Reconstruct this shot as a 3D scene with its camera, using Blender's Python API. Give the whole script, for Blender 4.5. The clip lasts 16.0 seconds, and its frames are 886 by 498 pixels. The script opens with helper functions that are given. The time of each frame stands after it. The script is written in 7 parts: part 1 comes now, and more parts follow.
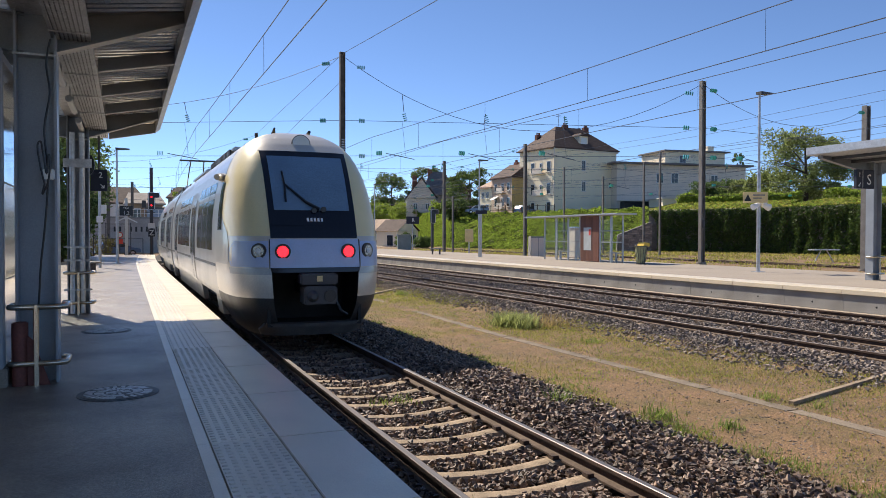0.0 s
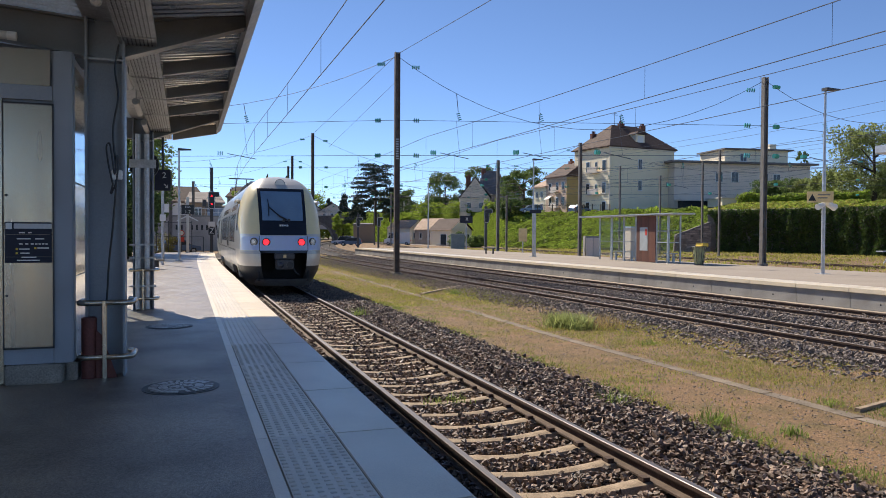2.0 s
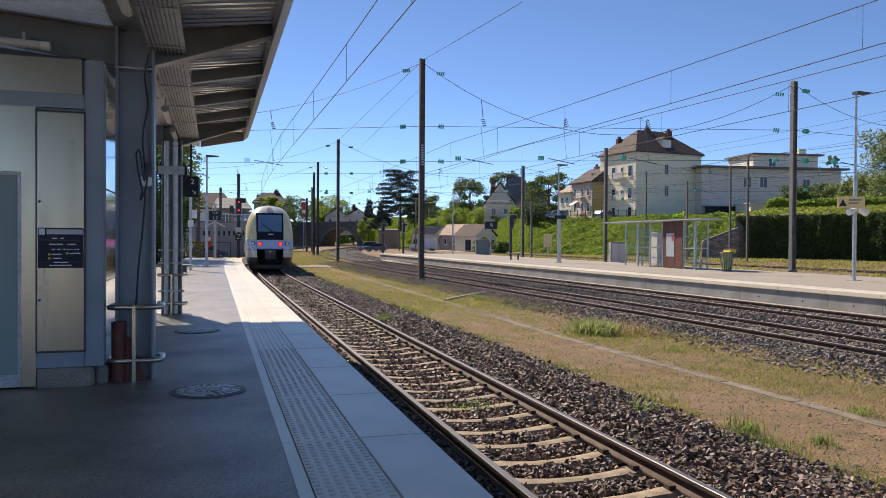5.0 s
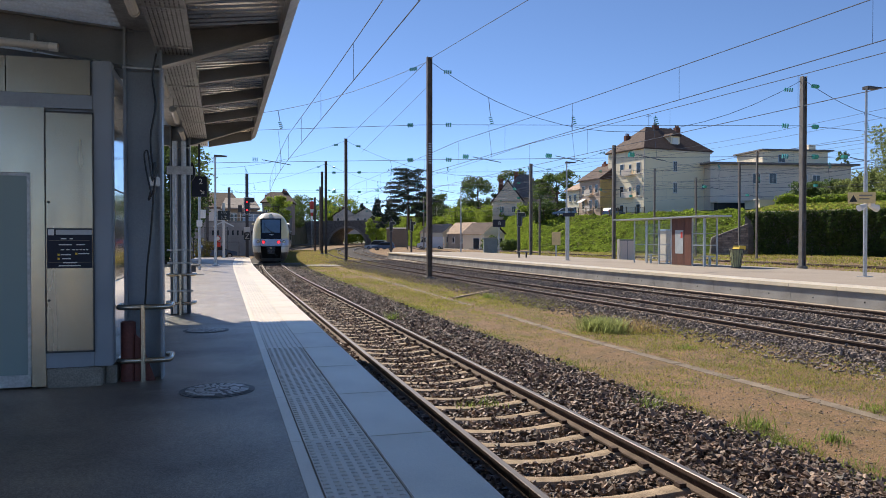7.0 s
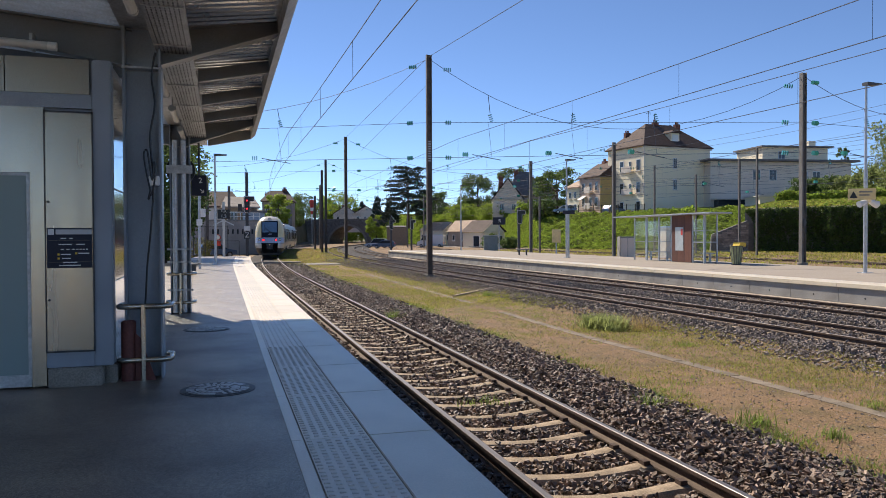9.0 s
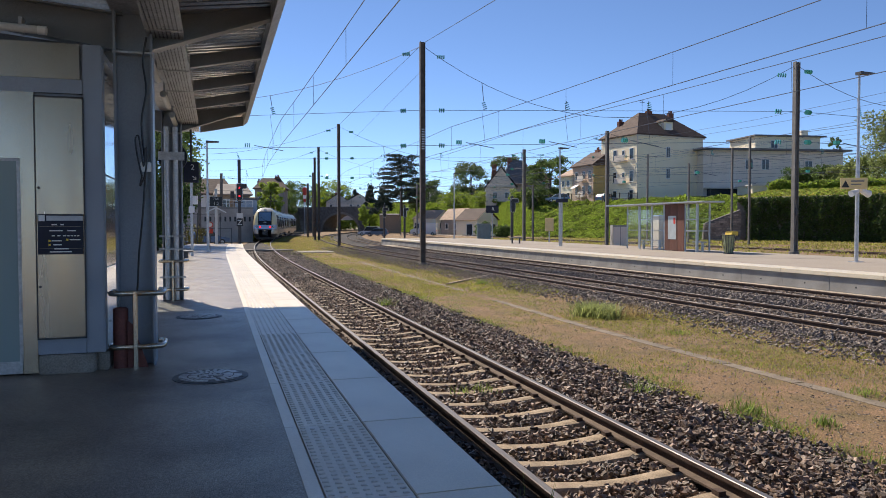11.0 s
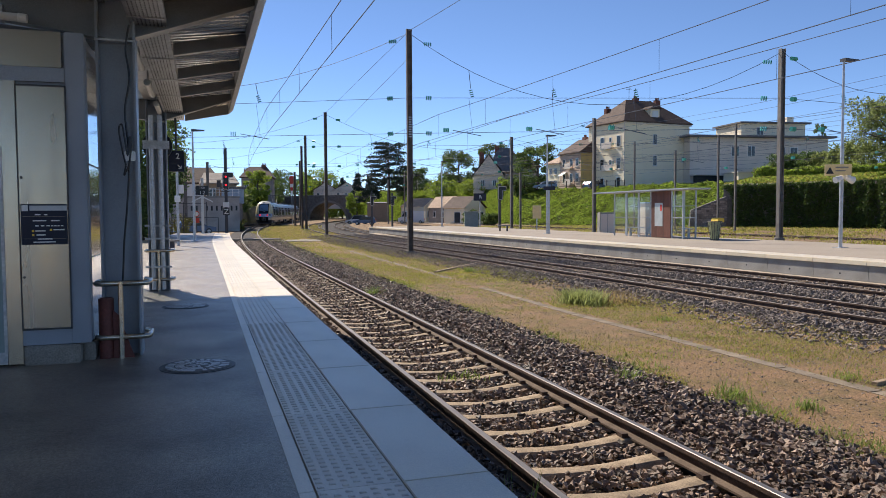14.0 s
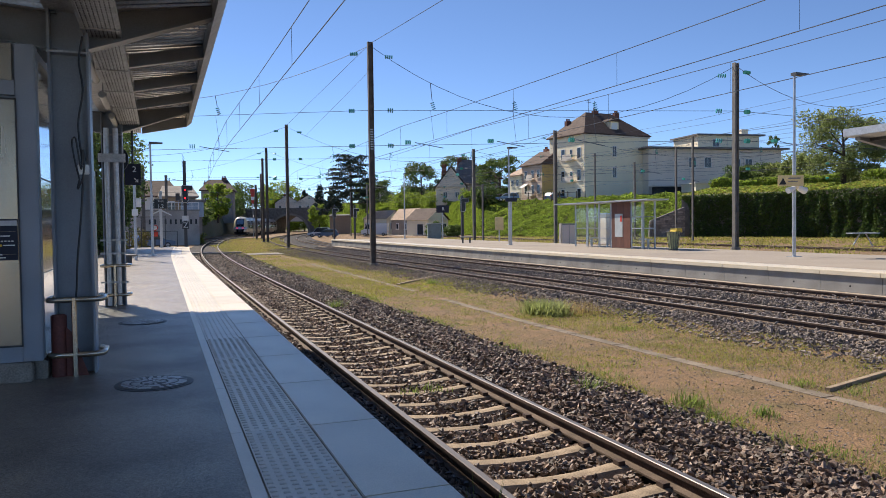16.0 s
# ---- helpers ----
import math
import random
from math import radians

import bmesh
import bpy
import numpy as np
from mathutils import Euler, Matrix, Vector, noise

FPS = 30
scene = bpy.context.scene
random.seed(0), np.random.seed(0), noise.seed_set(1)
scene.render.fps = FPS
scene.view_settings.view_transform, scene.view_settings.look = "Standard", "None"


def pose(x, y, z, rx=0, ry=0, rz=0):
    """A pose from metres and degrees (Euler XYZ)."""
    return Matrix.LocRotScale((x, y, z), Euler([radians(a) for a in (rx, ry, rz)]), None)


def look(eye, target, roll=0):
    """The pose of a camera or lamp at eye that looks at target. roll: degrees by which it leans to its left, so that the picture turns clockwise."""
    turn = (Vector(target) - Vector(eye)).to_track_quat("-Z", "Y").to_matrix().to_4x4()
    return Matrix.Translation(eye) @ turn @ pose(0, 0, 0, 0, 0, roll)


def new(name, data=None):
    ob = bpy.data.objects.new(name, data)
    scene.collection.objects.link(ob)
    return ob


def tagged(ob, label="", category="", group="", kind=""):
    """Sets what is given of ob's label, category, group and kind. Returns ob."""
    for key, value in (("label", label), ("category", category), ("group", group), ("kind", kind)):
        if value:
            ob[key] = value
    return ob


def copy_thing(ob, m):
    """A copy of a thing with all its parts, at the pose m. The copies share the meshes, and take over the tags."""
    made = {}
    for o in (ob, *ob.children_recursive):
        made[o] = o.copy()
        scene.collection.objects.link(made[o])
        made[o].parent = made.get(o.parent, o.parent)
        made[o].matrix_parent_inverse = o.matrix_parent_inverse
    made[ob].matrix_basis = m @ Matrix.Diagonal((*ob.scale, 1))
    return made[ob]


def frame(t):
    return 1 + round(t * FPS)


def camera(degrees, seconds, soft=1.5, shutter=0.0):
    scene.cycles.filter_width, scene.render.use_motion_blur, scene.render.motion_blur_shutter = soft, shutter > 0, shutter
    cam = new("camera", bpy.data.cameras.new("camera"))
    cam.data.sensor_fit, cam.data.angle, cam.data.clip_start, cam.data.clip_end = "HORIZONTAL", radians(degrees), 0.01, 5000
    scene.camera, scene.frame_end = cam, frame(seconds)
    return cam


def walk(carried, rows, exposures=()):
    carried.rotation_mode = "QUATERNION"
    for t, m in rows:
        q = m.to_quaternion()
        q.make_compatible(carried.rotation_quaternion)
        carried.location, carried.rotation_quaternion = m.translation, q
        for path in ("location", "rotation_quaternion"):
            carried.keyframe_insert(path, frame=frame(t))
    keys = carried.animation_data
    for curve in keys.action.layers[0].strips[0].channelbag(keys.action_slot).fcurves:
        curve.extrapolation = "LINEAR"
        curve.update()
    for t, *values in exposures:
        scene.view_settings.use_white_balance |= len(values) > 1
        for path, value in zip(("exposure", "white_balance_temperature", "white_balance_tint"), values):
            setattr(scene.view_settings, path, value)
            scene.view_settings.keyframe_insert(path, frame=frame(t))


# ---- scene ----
cam = camera(61.0, 16.0, soft=0.75)
PATH = [
    (0.0, (0.013, 0.019, 1.496), (3.898, 9.232, 1.313), 0.08),
    (0.5, (0.006, 0.015, 1.498), (3.705, 9.304, 1.311), 0.34),
    (1.0, (-0.003, -0.009, 1.501), (3.505, 9.353, 1.285), 0.47),
    (1.5, (-0.003, -0.007, 1.500), (3.329, 9.419, 1.292), 0.37),
    (2.0, (-0.006, 0.005, 1.503), (3.217, 9.469, 1.307), 0.32),
    (2.5, (-0.005, 0.000, 1.501), (3.131, 9.494, 1.316), 0.28),
    (3.0, (-0.009, -0.010, 1.503), (3.048, 9.510, 1.332), 0.32),
    (3.5, (-0.009, -0.013, 1.503), (3.003, 9.522, 1.346), 0.29),
    (6.0, (-0.006, -0.011, 1.501), (2.840, 9.575, 1.387), 0.35),
    (6.5, (-0.005, 0.001, 1.500), (2.810, 9.596, 1.372), 0.27),
    (7.0, (0.000, -0.000, 1.500), (2.806, 9.597, 1.357), 0.00),
    (7.5, (0.002, -0.008, 1.500), (2.793, 9.594, 1.376), -0.14),
    (8.0, (0.002, -0.007, 1.503), (2.783, 9.598, 1.377), -0.15),
    (10.5, (0.001, 0.020, 1.498), (2.872, 9.594, 1.206), -0.21),
    (11.0, (0.001, 0.019, 1.495), (2.892, 9.586, 1.167), -0.06),
    (11.5, (0.007, 0.021, 1.493), (2.910, 9.583, 1.115), -0.18),
    (12.0, (0.005, 0.019, 1.496), (2.932, 9.573, 1.089), -0.34),
    (12.5, (0.008, 0.013, 1.494), (2.973, 9.554, 1.071), -0.48),
    (13.0, (0.004, 0.010, 1.498), (2.988, 9.543, 1.049), -0.45),
    (13.5, (0.005, 0.006, 1.497), (3.010, 9.532, 1.023), -0.34),
    (14.0, (0.011, 0.008, 1.495), (3.052, 9.522, 1.008), -0.34),
    (14.5, (0.017, 0.012, 1.497), (3.169, 9.490, 1.022), -0.42),
    (15.0, (0.018, 0.004, 1.497), (3.266, 9.452, 1.070), -0.53),
    (15.5, (0.021, 0.003, 1.501), (3.375, 9.416, 1.125), -0.64),
    (16.0, (0.033, -0.000, 1.500), (3.538, 9.359, 1.167), -0.71),
]
walk(cam, [(t, look(eye, target, roll)) for t, eye, target, roll in PATH], [(0, 0.77, 6520, 12), (0.6, 0.70, 6520, 12), (14, 0.70, 6520, 12), (16, 0.72, 6520, 12)])

# ---- world, sun, exposure ----
SUN_TO = Vector((-0.36, 1.0, 0.98)).normalized()
world = bpy.data.worlds.new("sky")
scene.world = world
world.use_nodes = True
wn = world.node_tree.nodes
sky = wn.new("ShaderNodeTexSky")
sky.sky_type = "NISHITA"
sky.sun_disc = False
sky.sun_elevation = math.asin(SUN_TO.z)
sky.sun_rotation = math.atan2(SUN_TO.x, SUN_TO.y)
sky.altitude = 3500
sky.air_density = 0.85
sky.dust_density = 0.0
sky.ozone_density = 4.8
wn["Background"].inputs["Strength"].default_value = 0.097
world.node_tree.links.new(sky.outputs[0], wn["Background"].inputs["Color"])
sun = new("sun", bpy.data.lights.new("sun", "SUN"))
sun.data.energy, sun.data.angle, sun.data.color = 4.1, radians(0.53), (1.0, 0.91, 0.77)
sun.matrix_basis = look((0, 0, 60), Vector((0, 0, 60)) - SUN_TO)


# ---- materials ----
def mat(name, col, rough=0.7, metal=0.0, var=0.15, scale=3.0, bump=0.1, fine=40.0, tint=None, rand=0.0, island=0.0, rvar=0.1, glow=0.0, stretch=(1, 1, 1), coat=0.0):
    """A surface with a broad stain pattern, a fine grain with relief, and optional change from piece to piece."""
    m = bpy.data.materials.new(name)
    m.use_nodes = True
    t = m.node_tree
    n, l = t.nodes, t.links
    b = n["Principled BSDF"]
    co = n.new("ShaderNodeTexCoord")
    mp = n.new("ShaderNodeMapping")
    mp.inputs["Scale"].default_value = stretch
    l.new(co.outputs["Object"], mp.inputs[0])
    big, small = n.new("ShaderNodeTexNoise"), n.new("ShaderNodeTexNoise")
    big.inputs["Scale"].default_value, big.inputs["Detail"].default_value = scale, 6
    small.inputs["Scale"].default_value, small.inputs["Detail"].default_value = fine, 4
    for x in (big, small):
        l.new(mp.outputs[0], x.inputs["Vector"])
    tint = tint or tuple(c * 0.55 for c in col)
    ramp = n.new("ShaderNodeValToRGB")
    ramp.color_ramp.elements[0].position, ramp.color_ramp.elements[1].position = 0.35, 0.68
    l.new(big.outputs[0], ramp.inputs[0])
    sc = n.new("ShaderNodeMath")
    sc.operation = "MULTIPLY"
    sc.inputs[1].default_value = min(1.0, var * 3)
    l.new(ramp.outputs[0], sc.inputs[0])
    mix = n.new("ShaderNodeMix")
    mix.data_type = "RGBA"
    mix.inputs["A"].default_value, mix.inputs["B"].default_value = (*col, 1), (*tint, 1)
    l.new(sc.outputs[0], mix.inputs["Factor"])
    hsv = n.new("ShaderNodeHueSaturation")
    l.new(mix.outputs["Result"], hsv.inputs["Color"])
    # grain, and change from piece to piece, in brightness
    val = n.new("ShaderNodeMapRange")
    val.inputs["To Min"].default_value, val.inputs["To Max"].default_value = 1 - var, 1 + var
    val.inputs["From Min"].default_value, val.inputs["From Max"].default_value = 0.3, 0.7
    l.new(small.outputs[0], val.inputs["Value"])
    out = val.outputs[0]
    for amount, node, sock in ((rand, "ShaderNodeObjectInfo", "Random"), (island, "ShaderNodeNewGeometry", "Random Per Island")):
        if amount:
            o = n.new(node)
            r = n.new("ShaderNodeMapRange")
            r.inputs["To Min"].default_value, r.inputs["To Max"].default_value = 1 - amount, 1 + amount
            l.new(o.outputs[sock], r.inputs["Value"])
            mu = n.new("ShaderNodeMath")
            mu.operation = "MULTIPLY"
            l.new(out, mu.inputs[0]), l.new(r.outputs[0], mu.inputs[1])
            out = mu.outputs[0]
    l.new(out, hsv.inputs["Value"])
    l.new(hsv.outputs[0], b.inputs["Base Color"])
    rr = n.new("ShaderNodeMapRange")
    rr.inputs["To Min"].default_value, rr.inputs["To Max"].default_value = max(0.02, rough - rvar), min(1, rough + rvar)
    l.new(big.outputs[0], rr.inputs["Value"])
    l.new(rr.outputs[0], b.inputs["Roughness"])
    b.inputs["Metallic"].default_value = metal
    b.inputs["Coat Weight"].default_value = coat
    if bump:
        bp = n.new("ShaderNodeBump")
        bp.inputs["Strength"].default_value, bp.inputs["Distance"].default_value = bump, 0.02
        l.new(small.outputs[0], bp.inputs["Height"])
        l.new(bp.outputs[0], b.inputs["Normal"])
    if glow:
        b.inputs["Emission Color"].default_value = (*col, 1)
        b.inputs["Emission Strength"].default_value = glow
    return m


def glass_mat(name, tint, rough=0.02, clear=0.6):
    """Thin sheet glass: mostly clear, with a mirror coat that grows at a slant."""
    m = bpy.data.materials.new(name)
    m.use_nodes = True
    n, l = m.node_tree.nodes, m.node_tree.links
    n.remove(n["Principled BSDF"])
    tr, gl, df = n.new("ShaderNodeBsdfTransparent"), n.new("ShaderNodeBsdfGlossy"), n.new("ShaderNodeBsdfDiffuse")
    tr.inputs[0].default_value = (*tint, 1)
    df.inputs[0].default_value = (*[c * 0.75 for c in tint], 1)
    gl.inputs["Roughness"].default_value = rough
    lw, fr = n.new("ShaderNodeLayerWeight"), n.new("ShaderNodeMath")
    fr.operation, fr.inputs[1].default_value = "POWER", 4.0
    l.new(lw.outputs["Facing"], fr.inputs[0])
    base, top = n.new("ShaderNodeMixShader"), n.new("ShaderNodeMixShader")
    base.inputs[0].default_value = clear
    l.new(df.outputs[0], base.inputs[1]), l.new(tr.outputs[0], base.inputs[2])
    l.new(fr.outputs[0], top.inputs[0]), l.new(base.outputs[0], top.inputs[1]), l.new(gl.outputs[0], top.inputs[2])
    l.new(top.outputs[0], n["Material Output"].inputs[0])
    return m


M_asphalt = mat("platform asphalt", (0.27, 0.215, 0.16), 0.35, var=0.6, scale=0.9, bump=0.35, fine=160, tint=(0.13, 0.105, 0.085), rvar=0.16)
_n, _l = M_asphalt.node_tree.nodes, M_asphalt.node_tree.links
_b = _n["Principled BSDF"]
_co, _vo, _mr, _mu = _n.new("ShaderNodeTexCoord"), _n.new("ShaderNodeTexVoronoi"), _n.new("ShaderNodeMapRange"), _n.new("ShaderNodeMix")
_vo.inputs["Scale"].default_value = 95
_l.new(_co.outputs["Object"], _vo.inputs["Vector"])
_l.new(_vo.outputs["Color"], _mr.inputs["Value"])
_mr.inputs["To Min"].default_value, _mr.inputs["To Max"].default_value = 0.45, 1.6
_mu.data_type, _mu.blend_type = "RGBA", "MULTIPLY"
_mu.inputs["Factor"].default_value = 1.0
_l.new(_b.inputs["Base Color"].links[0].from_socket, _mu.inputs["A"])
_l.new(_mr.outputs[0], _mu.inputs["B"])
_l.new(_mu.outputs["Result"], _b.inputs["Base Color"])
M_edge = mat("pale concrete edging", (0.83, 0.71, 0.52), 0.35, var=0.10, scale=1.5, bump=0.12, fine=120, tint=(0.60, 0.53, 0.425), rand=0.05, rvar=0.15)
M_tactile = mat("tactile concrete", (0.76, 0.66, 0.515), 0.36, var=0.08, scale=2.0, bump=0.12, fine=120, rand=0.05)
# a tone darker than the slab, painting in the weak shading of the studs
M_stud = mat("dirty tactile studs", (0.72, 0.63, 0.50), 0.4, var=0.2, scale=3.0, bump=0.1)
M_conc = mat("grey concrete", (0.31, 0.30, 0.28), 0.85, var=0.18, scale=1.2, bump=0.3, fine=60, rand=0.06)
M_concd = mat("old concrete", (0.30, 0.27, 0.23), 0.9, var=0.25, scale=2.5, bump=0.4, fine=60, rand=0.08)
M_sleeper = mat("weathered concrete sleeper", (0.40, 0.30, 0.20), 0.9, var=0.3, scale=6, bump=0.4, fine=70, rand=0.12)
M_ballast = mat("ballast stone", (0.235, 0.16, 0.11), 0.55, var=0.3, scale=16, bump=0.3, fine=120, island=0.8, tint=(0.095, 0.068, 0.052))
M_ballast_far = mat("grey ballast stone", (0.29, 0.24, 0.20), 0.85, var=0.3, scale=10, bump=0.3, fine=60, island=0.5, tint=(0.15, 0.12, 0.105))
# near black: the shade in the gaps between the stones is in this colour
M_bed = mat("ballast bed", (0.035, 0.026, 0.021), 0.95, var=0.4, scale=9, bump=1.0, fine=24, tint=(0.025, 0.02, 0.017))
M_soil = mat("dry soil and mown grass", (0.27, 0.16, 0.082), 0.95, var=0.8, scale=2.2, bump=1.0, fine=70, tint=(0.165, 0.115, 0.05))
M_far = mat("distant meadow", (0.16, 0.15, 0.06), 0.95, var=0.3, scale=0.08, bump=0.3, fine=3, tint=(0.09, 0.10, 0.04))
M_headd = mat("dull worn rail head", (0.085, 0.058, 0.045), 0.5, 0.2, var=0.2, scale=3, bump=0.05)
M_rail = mat("rusty rail side", (0.085, 0.05, 0.034), 0.8, var=0.3, scale=6, bump=0.3, fine=60)
M_foot = mat("dusty rail foot", (0.13, 0.088, 0.06), 0.85, var=0.25, scale=5, bump=0.2, fine=60)
M_head = mat("polished rail head", (0.22, 0.20, 0.185), 0.56, 0.85, var=0.08, scale=3, bump=0.02, stretch=(1, 0.05, 1))
# darker than the columns: partly dark paint, partly under-roof shade put into the colour
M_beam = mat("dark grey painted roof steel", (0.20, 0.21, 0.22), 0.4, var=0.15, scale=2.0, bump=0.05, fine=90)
M_blue = mat("blue-grey painted steel", (0.30, 0.335, 0.38), 0.40, var=0.1, scale=2.0, bump=0.05, fine=90, tint=(0.14, 0.16, 0.19))
M_galv = mat("galvanised steel", (0.52, 0.53, 0.54), 0.45, 0.6, var=0.15, scale=9, bump=0.05)
M_mast = mat("weathered mast steel", (0.13, 0.105, 0.085), 0.7, 0.0, var=0.3, scale=3, bump=0.1, tint=(0.075, 0.055, 0.042))
M_mastg = mat("grey painted mast steel", (0.20, 0.19, 0.175), 0.65, 0.2, var=0.2, scale=3, bump=0.1, tint=(0.12, 0.10, 0.09))
# tan cast imitates warm surroundings mirrored in the steel
M_inox = mat("brushed stainless steel", (0.58, 0.50, 0.385), 0.24, 0.95, var=0.12, scale=1.2, bump=0.04, fine=60, stretch=(6, 6, 0.6), tint=(0.40, 0.37, 0.33))
M_polish = mat("polished steel sheet", (0.68, 0.67, 0.65), 0.10, 1.0, var=0.04, scale=1.5, bump=0.01, rvar=0.04)
M_sheet = mat("ribbed roof sheet", (0.66, 0.63, 0.59), 0.25, 0.85, var=0.1, scale=2, bump=0.03)
M_trough = mat("sunken old concrete", (0.27, 0.215, 0.155), 0.95, var=0.3, scale=3, bump=0.5, fine=50, rand=0.12)
M_darkst = mat("dark painted steel", (0.06, 0.06, 0.065), 0.5, var=0.1, bump=0.05)
M_black = mat("black enamel", (0.012, 0.013, 0.016), 0.35, var=0.1, bump=0.0)
M_white = mat("white enamel", (0.78, 0.78, 0.76), 0.45, var=0.04, bump=0.0)
M_navy = mat("navy sign face", (0.010, 0.014, 0.032), 0.6, var=0.05, bump=0.0)
M_yellow = mat("yellow enamel", (0.78, 0.52, 0.05), 0.45, var=0.06, bump=0.0)
M_tan = mat("faded warning plate", (0.86, 0.66, 0.32), 0.6, var=0.1, bump=0.0)
M_red = mat("red enamel", (0.60, 0.05, 0.03), 0.5, var=0.08, bump=0.0)
M_rust = mat("oxide red painted steel", (0.16, 0.045, 0.035), 0.6, var=0.2, bump=0.1)
M_lampred = mat("red signal lens", (1.0, 0.012, 0.02), 0.3, glow=1.2, var=0.0, bump=0)
M_tail = mat("red tail lamp", (1.0, 0.012, 0.02), 0.3, glow=2.4, var=0.1, fine=60, bump=0)
M_green = mat("green glass insulator", (0.05, 0.30, 0.24), 0.2, var=0.1, bump=0)
M_wire = mat("overhead wire", (0.10, 0.11, 0.13), 0.5, 0.4, var=0.1, bump=0)
M_wood = mat("reddish timber cladding", (0.15, 0.055, 0.033), 0.65, var=0.2, rand=0.25, scale=4, bump=0.1, stretch=(8, 8, 0.6))
M_tube = mat("unlit tube lamp", (0.62, 0.62, 0.60), 0.4, var=0.05, bump=0)
M_glass = glass_mat("clear glass", (0.94, 0.97, 0.965), 0.01, 0.97)
M_frost = glass_mat("frosted lift glass", (0.50, 0.62, 0.60), 0.08, 0.25)
M_pane = mat("window pane", (0.035, 0.045, 0.055), 0.08, var=0.2, bump=0)
# train
M_cream = mat("cream yellow train paint", (0.82, 0.70, 0.38), 0.35, var=0.05, scale=1.5, bump=0.0, coat=0.3)
M_silver = mat("silver grey train paint", (0.40, 0.40, 0.39), 0.32, 0.45, var=0.08, scale=1.2, bump=0.0, coat=0.3)
M_pale = mat("pale warm silver paint", (0.62, 0.58, 0.51), 0.32, 0.3, var=0.08, scale=1.2, bump=0.0, coat=0.3)
M_lilac = mat("pale blue grey train band", (0.46, 0.56, 0.76), 0.4, var=0.05, bump=0.0, coat=0.2)
M_tdark = mat("dark grey train skirt", (0.05, 0.048, 0.046), 0.5, var=0.25, scale=3, bump=0.05)
M_tblack = mat("black train mask", (0.010, 0.012, 0.018), 0.22, var=0.1, bump=0.0)
# the blue is the sky's reflection, painted into the base colour
M_screen = mat("windscreen glass", (0.17, 0.27, 0.37), 0.05, var=0.15, scale=1.2, bump=0.0, coat=0.5)
M_under = mat("dark running gear", (0.02, 0.019, 0.018), 0.8, var=0.3, bump=0.2)
M_lens = mat("clear headlamp lens", (0.55, 0.56, 0.56), 0.12, 0.6, var=0.35, fine=70, bump=0.1)
# greenery and houses
M_leaf = mat("fresh green leaves", (0.26, 0.36, 0.05), 0.6, var=0.2, island=0.45, scale=0.5, bump=0, tint=(0.23, 0.27, 0.05))
M_leafd = mat("dark green leaves", (0.13, 0.19, 0.055), 0.6, var=0.2, island=0.5, scale=0.4, bump=0, tint=(0.12, 0.18, 0.045))
M_ivy = mat("ivy leaves", (0.07, 0.115, 0.022), 0.5, var=0.2, island=0.5, scale=0.6, bump=0, tint=(0.04, 0.07, 0.018))
M_cedar = mat("cedar needles", (0.036, 0.062, 0.040), 0.8, var=0.2, island=0.45, scale=0.5, bump=0)
M_poplar = mat("olive green leaves", (0.29, 0.34, 0.12), 0.6, var=0.2, island=0.4, scale=0.5, bump=0)
M_grass = mat("grass blades", (0.30, 0.31, 0.052), 0.7, var=0.2, island=0.45, scale=0.4, bump=0, tint=(0.32, 0.27, 0.10))
M_straw = mat("dry grass blades", (0.40, 0.28, 0.135), 0.8, var=0.2, island=0.4, scale=0.4, bump=0, tint=(0.22, 0.22, 0.06))


def thin(m, share=0.45):
    """Leaves let part of the light through."""
    n, l = m.node_tree.nodes, m.node_tree.links
    b = n["Principled BSDF"]
    tr, mx = n.new("ShaderNodeBsdfTranslucent"), n.new("ShaderNodeMixShader")
    l.new(b.inputs["Base Color"].links[0].from_socket, tr.inputs[0])
    mx.inputs[0].default_value = share
    l.new(b.outputs[0], mx.inputs[1]), l.new(tr.outputs[0], mx.inputs[2])
    l.new(mx.outputs[0], n["Material Output"].inputs[0])


for _m in (M_leafd, M_ivy, M_grass, M_straw):
    thin(_m)
M_fresh = mat("fresh grass blades", (0.20, 0.27, 0.055), 0.6, var=0.2, island=0.4, scale=0.4, bump=0, tint=(0.24, 0.28, 0.07))
M_weed = mat("pale weed leaves", (0.36, 0.40, 0.14), 0.6, var=0.2, island=0.4, scale=0.5, bump=0)
M_roofl = mat("translucent roof sheet", (0.58, 0.66, 0.74), 0.5, var=0.1, scale=2, bump=0.03)
thin(M_roofl, 0.3)
for _m in (M_leaf, M_poplar, M_fresh, M_weed, M_grass, M_straw):
    thin(_m, 0.6)
M_bark = mat("bark", (0.10, 0.075, 0.055), 0.9, var=0.3, scale=4, bump=0.6, stretch=(4, 4, 1))
M_cream_wall = mat("cream render", (0.91, 0.80, 0.59), 0.9, var=0.06, scale=0.5, bump=0.1, fine=20, tint=(0.66, 0.57, 0.43))
M_ochre = mat("ochre render", (0.60, 0.42, 0.17), 0.9, var=0.1, scale=0.5, bump=0.1, fine=20)
M_pink = mat("pinkish render", (0.60, 0.45, 0.35), 0.9, var=0.1, scale=0.5, bump=0.1, fine=20)
M_grey_wall = mat("grey render", (0.76, 0.67, 0.575), 0.9, var=0.07, scale=0.4, bump=0.1, fine=20)
M_greyd_wall = mat("shabby dark render", (0.36, 0.31, 0.265), 0.9, var=0.2, scale=0.5, bump=0.1, fine=20)
